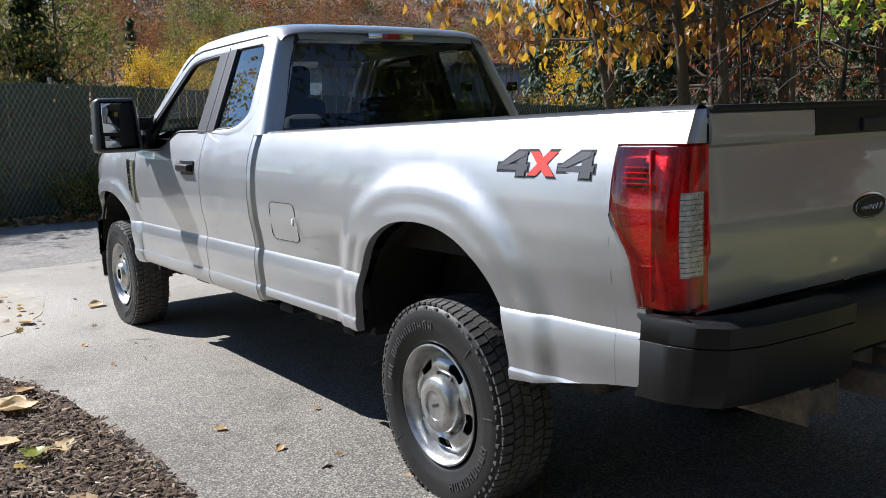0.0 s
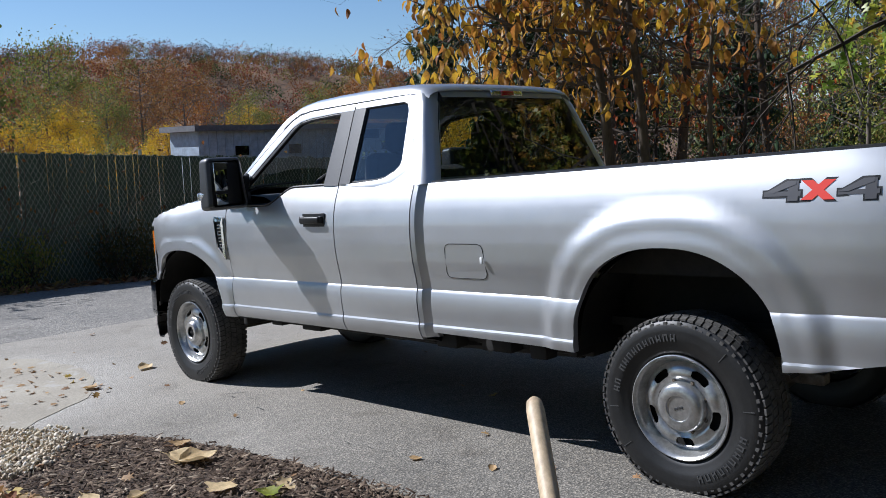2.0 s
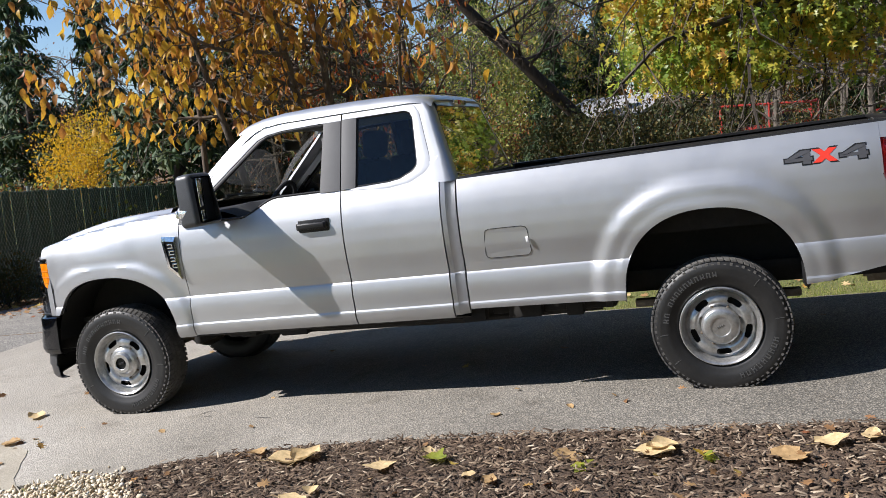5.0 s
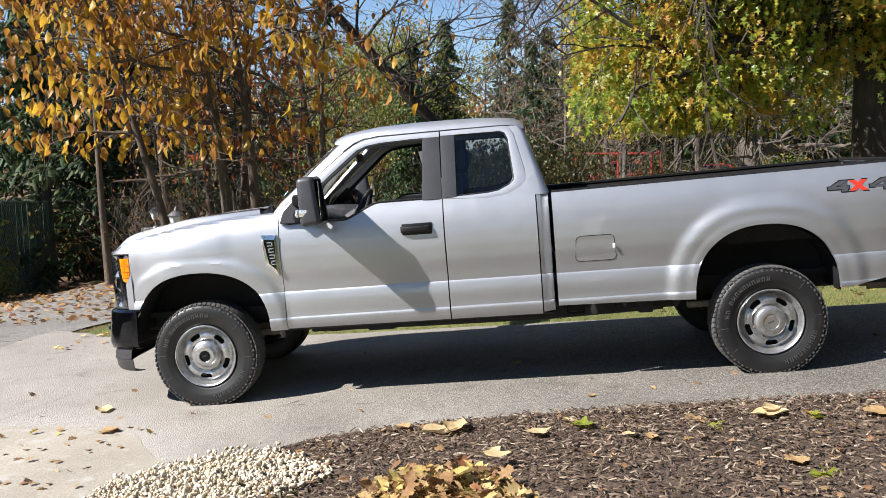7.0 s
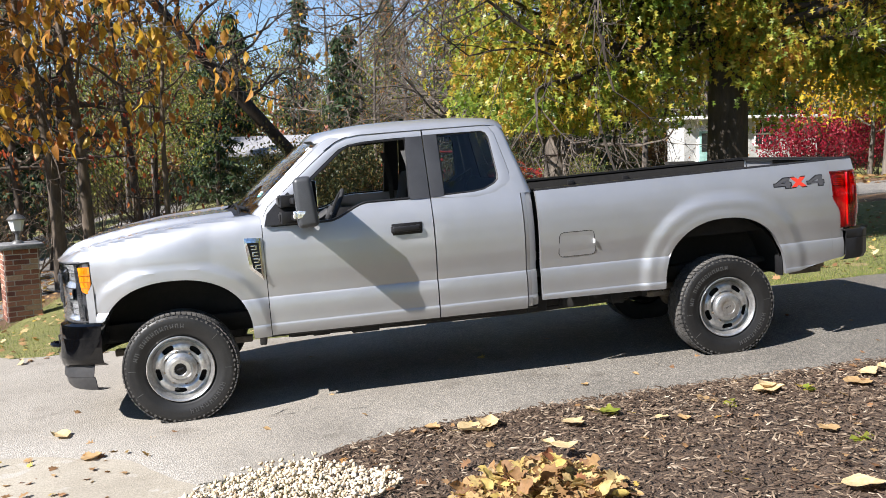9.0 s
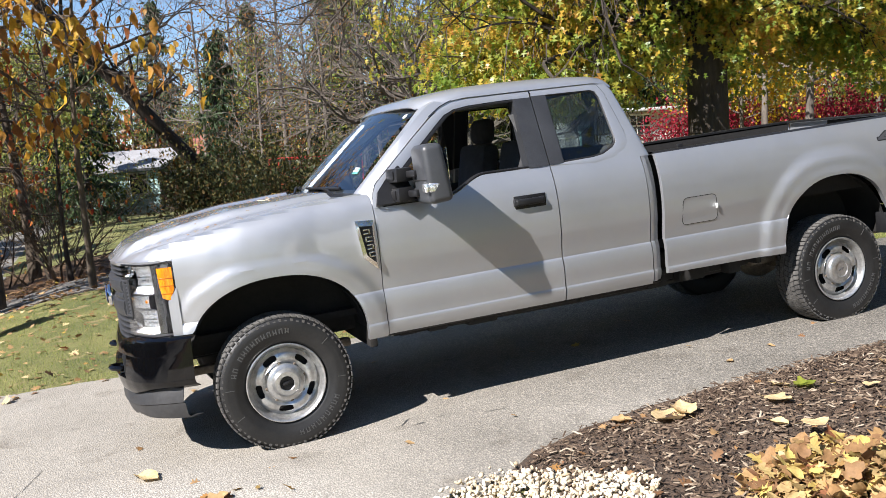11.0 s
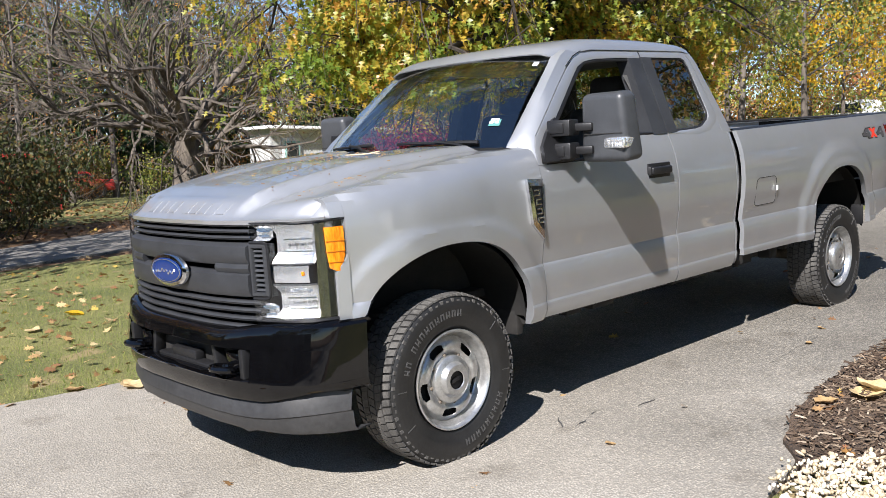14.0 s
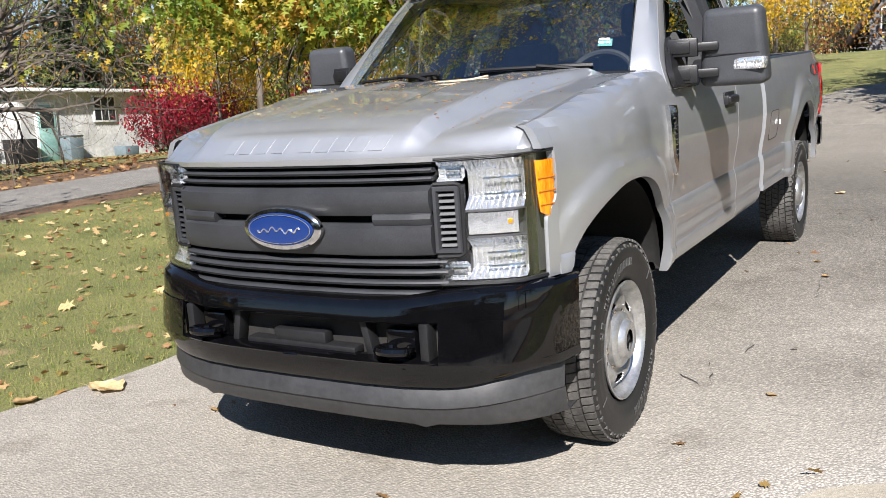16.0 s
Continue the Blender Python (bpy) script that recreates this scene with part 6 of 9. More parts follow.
def scatter(name, shape, places, rot, sizes, mat, parent=None, label="", smooth=False, squash=None):
    """Many small pieces joined into one mesh."""
    tv, tf = shape
    n, k = len(places), len(tv)
    base = tv[None] * np.asarray(sizes, float).reshape(n, 1, -1)
    if squash is not None:
        base = base * squash[:, None, :]
    v = np.einsum("nij,nkj->nki", rot, base) + np.asarray(places)[:, None]
    off = np.arange(n) * k
    loops = np.concatenate([np.array(f)[None, :] + off[:, None] for f in tf], 1).ravel()
    counts = np.tile([len(f) for f in tf], n)
    me = bpy.data.meshes.new(name)
    me.vertices.add(n * k)
    me.vertices.foreach_set("co", v.ravel())
    me.loops.add(len(loops))
    me.loops.foreach_set("vertex_index", loops.astype(np.int32))
    me.polygons.add(len(counts))
    me.polygons.foreach_set("loop_start", np.concatenate([[0], np.cumsum(counts)[:-1]]).astype(np.int32))
    me.update(calc_edges=True)
    if smooth:
        me.polygons.foreach_set("use_smooth", [True] * len(me.polygons))
    me.materials.append(mat)
    ob = new(name, me)
    if parent:
        ob.parent = parent
    if label:
        tagged(ob, label)
    return ob


def grow(bm, rng, start, way, length, radius, depth, tips, bend=0.25, fork=(2, 4), spread=0.6, lift=0.15, shrink=0.62, sides=7, taper=0.55, low=0.0):
    """A limb that bends, tapers and forks; the ends and the ways along go to tips."""
    pts, rad = [Vector(start)], [radius]
    d = Vector(way).normalized()
    steps = max(3, int(length / (0.35 if depth > 2 else 0.28)))
    steps = min(steps, 8)
    for i in range(steps):
        d = (d + Vector(rng.normal(0, bend, 3)) * 0.5 + Vector((0, 0, lift)) * 0.3).normalized()
        pts.append(pts[-1] + d * length / steps)
        rad.append(radius * (1 - (1 - taper) * (i + 1) / steps))
    tube(bm, pts, rad, sides, False)
    if depth <= 1:
        tips.extend(pts[1:])
    if depth > 0:
        for i in range(rng.integers(*fork) + 1):
            u = 1.0 if i == 0 else rng.uniform(0.35 + low, 1.0)
            k = min(int(u * steps), steps)
            side = Vector(rng.normal(0, 1, 3))
            side = (side - d * side.dot(d)).normalized()
            grow(bm, rng, pts[k], d * (1 - spread * 0.5) + side * spread + Vector((0, 0, lift)), length * shrink * rng.uniform(0.8, 1.2), rad[k] * (0.75 if i == 0 else 0.6), depth - 1, tips, bend, fork, spread, lift, shrink, max(3, sides - 2), taper)


def spots_near(rng, tips, n, spread):
    t = np.array([tuple(p) for p in tips])
    return t[rng.integers(0, len(t), n)] + rng.normal(0, spread, (n, 3))

# ---- the oak beside the drive ----
def oak():
    rng = np.random.default_rng(4)
    t = thing("oak_tree", "oak tree with drooping lobed leaves turning from green to gold", "tree", m=Matrix.Translation(site(-2.65, -4.1)))
    bm = bmesh.new()
    tips = []
    tube(bm, [(0, 0, -0.1), (0.0, 0, 0.1), (0.0, 0, 0.6), (0.01, 0.02, 2.0), (0.0, 0.0, 3.4), (0.05, -0.1, 5.5), (0.0, 0.0, 8.0), (0, 0, 11)], [0.42, 0.34, 0.28, 0.265, 0.25, 0.19, 0.12, 0.04], 18)
    for i in range(26):
        z = 2.9 + 6.5 * (i / 26) ** 1.1
        a = i * 2.4 + rng.uniform(-0.3, 0.3)
        reach = 3.9 * (1 - 0.55 * (z - 2.9) / 8) * rng.uniform(0.8, 1.1)
        if math.sin(a) > 0.35:
            reach *= 0.32
        grow(bm, rng, (0, 0, z), (math.cos(a), math.sin(a), -0.12 + 0.1 * rng.normal()), reach * 0.55, 0.055, 3, tips, 0.3, (2, 4), 0.75, -0.10 if z < 5 else 0.02, 0.6, 6)
    # low boughs that hang towards the street end of the drive
    for ax, ay, z, reach in ((0.98, 0.18, 3.2, 3.2), (0.98, 0.08, 2.9, 3.1), (0.97, 0.16, 3.5, 2.6), (0.93, 0.30, 3.9, 2.5), (0.99, -0.05, 3.3, 2.8), (0.9, -0.4, 3.6, 2.8), (0.97, 0.24, 4.8, 2.9), (0.98, 0.05, 5.6, 2.8), (0.85, -0.5, 4.6, 3.0), (0.6, 0.2, 4.2, 1.8), (0.45, 0.15, 5.0, 1.8), (0.95, 0.1, 6.4, 2.4), (0.5, 0.3, 3.9, 1.5)):
        grow(bm, rng, (0, 0, z), (ax, ay, 0.0), reach, 0.06, 3, tips, 0.2, (3, 5), 0.7, -0.16, 0.5, 6)
    # low boughs on the side away from the street
    for i in range(15):
        a = math.pi + (-0.6 + 0.11 * i) + rng.uniform(-0.1, 0.1)
        grow(bm, rng, (0, 0, 2.8 + 0.2 * i), (math.cos(a), math.sin(a), 0.0), rng.uniform(2.0, 3.4), 0.05, 3, tips, 0.25, (3, 5), 0.7, -0.02, 0.5, 6)
    # upper boughs over the drive
    for i in range(12):
        a = -0.35 + 0.09 * i
        grow(bm, rng, (0, 0, 5.0 + 0.4 * i), (math.cos(a), math.sin(a) * 0.5, 0.15), rng.uniform(3.2, 4.6) * (1 - 0.03 * i), 0.07, 3, tips, 0.25, (3, 5), 0.7, 0.0, 0.55, 6)
    for i in range(9):
        a = -0.5 + 0.17 * i
        grow(bm, rng, (0, 0, 7.2 + 0.35 * i), (math.cos(a), math.sin(a), 0.1), rng.uniform(3.6, 4.8), 0.07, 3, tips, 0.25, (3, 5), 0.7, 0.0, 0.55, 6)
    # high boughs that reach across the drive
    for i in range(11):
        a = 0.5 + 0.17 * i
        grow(bm, rng, (0, 0, 5.6 + 0.32 * i), (math.cos(a), math.sin(a), 0.3), rng.uniform(3.0, 3.9), 0.07, 3, tips, 0.25, (3, 5), 0.7, 0.02, 0.55, 6)
    for i in range(10):
        a = -0.75 + 0.11 * i
        grow(bm, rng, (0, 0, 4.9 + 0.3 * i), (math.cos(a), math.sin(a), 0.12), rng.uniform(3.4, 4.4), 0.07, 3, tips, 0.2, (3, 5), 0.7, 0.03, 0.55, 6)
    part("trunk", bm, BARK_DARK, t, "furrowed dark trunk and boughs", 60)
    p = np.array([tuple(v) for v in tips])
    p = p[((p[:, 1] < 1.35) | (p[:, 2] > 5.8)) & (p[:, 2] > 1.9)]
    # hanging sprays: most of the leaves on the low boughs, gathered round twig ends
    low, high = p[p[:, 2] < 5.4], p[p[:, 2] >= 5.0]
    high = high[(high[:, 1] < 1.0) | (rng.uniform(0, 1, len(high)) < 0.4)]
    for name, ends, number, shape, size, label in (("crown", low, 8500, OAK_SHAPE, 0.095, "lobed green and gold leaves"), ("upper_crown", high, 5000, SIMPLE, 0.12, "")):
        spray = ends[rng.integers(0, len(ends), number)] + rng.normal(0, 0.10, (number, 3))
        spots = np.repeat(spray, 7, 0) + rng.normal(0, 1, (number * 7, 3)) * (0.09, 0.09, 0.12) - (0, 0, 0.06)
        spots = spots[((spots[:, 1] < 1.5) | (spots[:, 2] > 5.5)) & (spots[:, 2] > 1.75) & ((spots[:, 0] < 3.7) | (spots[:, 2] > 4.9))]
        n = len(spots)
        scatter(name, shape, spots, turns(rng, n, droop=1.0), rng.uniform(0.75 * size, 1.25 * size, n), OAK_LEAF, t, label)


oak()


# ---- the multi-stemmed bare tree beyond the lane ----
def bare_tree():
    rng = np.random.default_rng(9)
    t = thing("bare_tree", "bare many-limbed grey tree standing in fallen leaves", "tree", m=Matrix.Translation(site(-5.25, -20.1)))
    bm = bmesh.new()
    tips = []
    tube(bm, [(0, 0, -0.1), (0, 0, 0.1), (0.03, 0, 0.5), (-0.02, 0.03, 1.1), (0.04, 0, 1.7), (0.0, 0, 2.2)], [0.70, 0.55, 0.43, 0.38, 0.37, 0.26], 18)
    # upright limbs from the fork
    for i in range(10):
        a = i * 2.4
        lean = rng.uniform(0.18, 0.75)
        grow(bm, rng, (0.16 * math.cos(a), 0.16 * math.sin(a), rng.uniform(1.5, 2.1)), (lean * math.cos(a), lean * math.sin(a), 1.0), rng.uniform(2.3, 3.2), rng.uniform(0.09, 0.15), 4, tips, 0.34, (2, 3), 0.55, 0.08, 0.70, 7, 0.6)
    # long arching limbs whose ends hang
    for i in range(11):
        a = i * 0.571 + rng.uniform(-0.2, 0.2)
        grow(bm, rng, (0.2 * math.cos(a), 0.2 * math.sin(a), rng.uniform(1.4, 2.3)), (math.cos(a), math.sin(a), rng.uniform(0.25, 0.75)), rng.uniform(2.4, 3.4), rng.uniform(0.06, 0.10), 4, tips, 0.36, (2, 3), 0.62, -0.06, 0.70, 6, 0.6)
    # the longest limbs sweep out over the lane
    for i in range(7):
        a = -0.7 + 0.3 * i
        grow(bm, rng, (0.2 * math.cos(a), 0.2 * math.sin(a), rng.uniform(1.8, 2.6)), (math.cos(a), math.sin(a), rng.uniform(0.35, 0.9)), rng.uniform(3.4, 4.4), rng.uniform(0.07, 0.11), 4, tips, 0.36, (2, 3), 0.62, -0.03, 0.70, 6, 0.6)
    part("trunk", bm, BARK_PALE, t, "", 60)
    spots = spots_near(rng, tips, 900, 0.1)
    scatter("last_leaves", SIMPLE, spots, turns(rng, 900), rng.uniform(0.05, 0.09, 900), BROWN_LEAF, t)


bare_tree()


# ---- the grove with hanging yellow leaves on the far side of the drive ----
def grove_tree(name, label, x, y, lean, height, radius, seed, leaves, mat, boughs, size, shape=OVATE, box_low=2.2, droop=1.35, bark=BARK_DARK, group="", reach=1.0, start=0.45, spread=0.16):
    rng = np.random.default_rng(seed)
    t = thing(name, label, "tree", group, Matrix.Translation(site(x, y)))
    bm = bmesh.new()
    tips = []
    pts = [(lean[0] * u ** 1.3 * height + 0.08 * math.sin(5 * u + seed), lean[1] * u ** 1.3 * height + 0.08 * math.cos(4 * u + seed), -0.1 + u * height) for u in np.linspace(0, 1, 9)]
    tube(bm, pts, [radius * (1.25 if i == 0 else 1.0 - 0.8 * i / 8) for i in range(9)], 10)
    for i in range(boughs):
        u = start + (0.97 - start) * (i + 0.5) / boughs
        k = u * 8
        a, b = Vector(pts[int(k)]), Vector(pts[min(int(k) + 1, 8)])
        ang = i * 2.4 + rng.uniform(-0.4, 0.4)
        grow(bm, rng, a.lerp(b, k - int(k)), (math.cos(ang), math.sin(ang), rng.uniform(-0.05, 0.5)), reach * height * rng.uniform(0.16, 0.26), radius * 0.32, 2 if height < 5 else 3, tips, 0.28, (2, 4), 0.7, -0.05, 0.6, 6)
    part("trunk", bm, bark, t, "", 60)
    if leaves:
        s = spots_near(rng, [p for p in tips if p.z > box_low - 0.3] or tips, leaves, spread)
        s = s[s[:, 2] > box_low]
        n = len(s)
        scatter("crown", shape, s, turns(rng, n, droop=droop), rng.uniform(size * 0.7, size * 1.15, n), mat, t)
    return t


YL = "slender dark tree with large hanging yellow leaves"
grove_tree("grove_tree", YL, 7.35, -9.6, (0.10, 0.10), 7.2, 0.13, 21, 720, YELLOW_LEAF, 13, 0.235, HANGING, box_low=2.6, group="grove trees", start=0.42, reach=1.2, bark=BARK_BROWN)
grove_tree("grove_tree", YL, 7.05, -10.1, (0.04, 0.06), 7.6, 0.12, 22, 720, YELLOW_LEAF, 13, 0.235, HANGING, box_low=2.6, group="grove trees", start=0.42, reach=1.2, bark=BARK_BROWN)
grove_tree("grove_tree", YL, 8.35, -9.0, (0.20, 0.05), 7.0, 0.10, 23, 720, YELLOW_LEAF, 12, 0.235, HANGING, box_low=2.6, group="grove trees", start=0.42, reach=1.2, bark=BARK_BROWN)
grove_tree("grove_tree", YL, 5.6, -9.9, (-0.06, 0.05), 6.4, 0.06, 24, 130, YELLOW_LEAF, 11, 0.235, HANGING, box_low=2.6, group="grove trees", start=0.45, reach=1.2, bark=BARK_BROWN)
grove_tree("grove_tree", YL, 10.6, -11.2, (0.06, 0.02), 7.2, 0.09, 32, 560, YELLOW_LEAF, 11, 0.235, HANGING, box_low=3.2, group="grove trees", start=0.45, reach=1.2, bark=BARK_BROWN)
grove_tree("red_sapling", "sapling with scattered red and orange leaves", 8.1, -12.4, (0.0, 0.03), 5.2, 0.06, 25, 300, RED_LEAF, 10, 0.12, OVATE, 2.0, start=0.3)
grove_tree("red_sapling", "sapling with scattered red and orange leaves", 5.9, -11.9, (0.05, 0.02), 4.6, 0.05, 26, 200, RED_LEAF, 9, 0.11, OVATE, 1.0, start=0.25)
for i, (x, y, lx, ly, h, r) in enumerate(((8.4, -13.6, -0.05, 0.0, 8.5, 0.15), (9.1, -13.2, 0.04, 0.02, 8, 0.11), (6.9, -14.9, 0.06, -0.02, 9, 0.12), (10.6, -14.6, 0.02, 0.03, 8.5, 0.12))):
    grove_tree("bare_grove_tree", "slender leafless dark tree in the grove", x, y, (lx, ly), h, r, 40 + i, 90, BROWN_LEAF, 16, 0.09, SIMPLE, 2.0, group="leafless grove trees", start=0.25, bark=BARK_BROWN)
# the leaning trunk that crosses the gap
rng = np.random.default_rng(77)
t = thing("leaning_tree", "dark leaning tree trunk with bare upper branches", "tree", m=Matrix.Translation(site(1.46, -17.19)))
bm = bmesh.new()
tips = []
pts = [(-0.2, -0.1, -0.2), (0.46, 0.2, 0.5), (1.18, 0.52, 1.3), (2.06, 0.92, 2.3), (3.0, 1.36, 3.4), (4.03, 1.84, 4.6), (5.2, 2.35, 6.0), (6.0, 2.65, 7.2)]
tube(bm, pts, [0.21, 0.185, 0.17, 0.16, 0.15, 0.135, 0.10, 0.04], 12)
part("trunk", bm, BARK_DARK, t, "", 60)
bm = bmesh.new()
for i in range(16):
    k = 3 + i % 5
    a = Vector(pts[k]).lerp(Vector(pts[min(k + 1, 7)]), rng.uniform(0, 1))
    grow(bm, rng, a, (rng.normal(-0.3, 0.7), rng.normal(0, 0.5), rng.uniform(0.2, 0.9)), rng.uniform(1.2, 2.0), 0.045, 3, tips, 0.3, (2, 4), 0.65, 0.05, 0.65, 6)
part("bare_crown", bm, BARK_DARK, t, "bare dark twigs", 60)
scatter("last_leaves", OVATE, spots_near(rng, tips, 160, 0.1), turns(rng, 160, droop=1.3), rng.uniform(0.12, 0.2, 160), YELLOW_LEAF, t)


# ---- trees of the wood: a few kinds, repeated ----
def crown_tree(name, label, height, radius, crown, mat, leaves, size, seed, bark=BARK_GREY, shape=SIMPLE, group=""):
    """Trunk with limbs and an uneven crown of many leaves in clumps."""
    rng = np.random.default_rng(seed)
    t = thing(name, label, "tree", group)
    bm = bmesh.new()
    tips = []
    tube(bm, [(0.12 * math.sin(3 * u), 0.1 * math.cos(2 * u + seed), u * height * 0.9 - 0.2) for u in np.linspace(0, 1, 7)], [radius * (1.0 - 0.85 * i / 6) for i in range(7)], 7)
    for i in range(15):
        z = height * (0.28 + 0.6 * i / 15)
        a = i * 2.4
        grow(bm, rng, (0, 0, z), (math.cos(a), math.sin(a), 0.35), crown * 0.5 * (1.15 - 0.5 * i / 15), radius * 0.3, 2, tips, 0.3, (2, 4), 0.7, 0.05, 0.66, 4)
    part("trunk", bm, bark, t, "", 60)
    if leaves:
        s = spots_near(rng, tips, leaves, crown * 0.085)
        scatter("crown", shape, s, turns(rng, leaves), rng.uniform(size * 0.7, size * 1.3, leaves), mat, t)
    return t


def conifer(name, label, height, width, sprays, seed, group="", size=0.4):
    rng = np.random.default_rng(seed)
    t = thing(name, label, "conifer", group)
    bm = bmesh.new()
    tube(bm, [(0, 0, -0.2), (0, 0, height * 0.5), (0, 0, height)], [height * 0.018, height * 0.011, 0.01], 7)
    spots, yaw = [], []
    for i in range(int(height * 9)):
        u = rng.uniform(0.06, 0.99)
        a = rng.uniform(0, 2 * math.pi)
        reach = width * (1 - u) ** 0.8 * rng.uniform(0.7, 1.1) + 0.1
        p0, p1 = Vector((0, 0, u * height)), Vector((reach * math.cos(a), reach * math.sin(a), u * height - 0.22 * reach))
        tube(bm, [p0, p0.lerp(p1, 0.5) + Vector((0, 0, 0.06 * reach)), p1], [0.02, 0.012, 0.004], 3, False)
        for q in rng.uniform(0.25, 1.0, max(1, sprays // int(height * 9))):
            spots.append(p0.lerp(p1, float(q)) + Vector(rng.normal(0, 0.08, 3)))
            yaw.append(a)
    part("trunk", bm, BARK_DARK, t, "", 60)
    n = len(spots)
    scatter("needle_crown", SPRAY, np.array([tuple(v) for v in spots]), turns(rng, n, droop=0.5), rng.uniform(size * 0.6, size * 1.2, n), PINE_LEAF, t)
    return t


KINDS = [
    crown_tree("olive_tree", "tall woodland tree with thin olive-green foliage", 10, 0.16, 4.6, OLIVE_LEAF, 4200, 0.17, 61, group="woodland trees"),
    crown_tree("russet_tree", "tall woodland tree with russet foliage", 10, 0.16, 4.6, BROWN_LEAF, 3600, 0.17, 62, group="woodland trees"),
    crown_tree("bare_woodland_tree", "tall grey woodland tree almost without leaves", 11, 0.15, 5.0, BROWN_LEAF, 500, 0.12, 63, group="woodland trees"),
    crown_tree("gold_tree", "woodland tree with bright golden foliage", 8, 0.15, 4.4, GOLD_LEAF, 6000, 0.17, 64, group="golden trees"),
    conifer("spruce", "tall dark green spruce", 13, 2.6, 2600, 65, "conifers", 0.55),
    conifer("hemlock", "dark green hemlock with drooping sprays", 9, 3.0, 4200, 66, "conifers", 0.42),
]
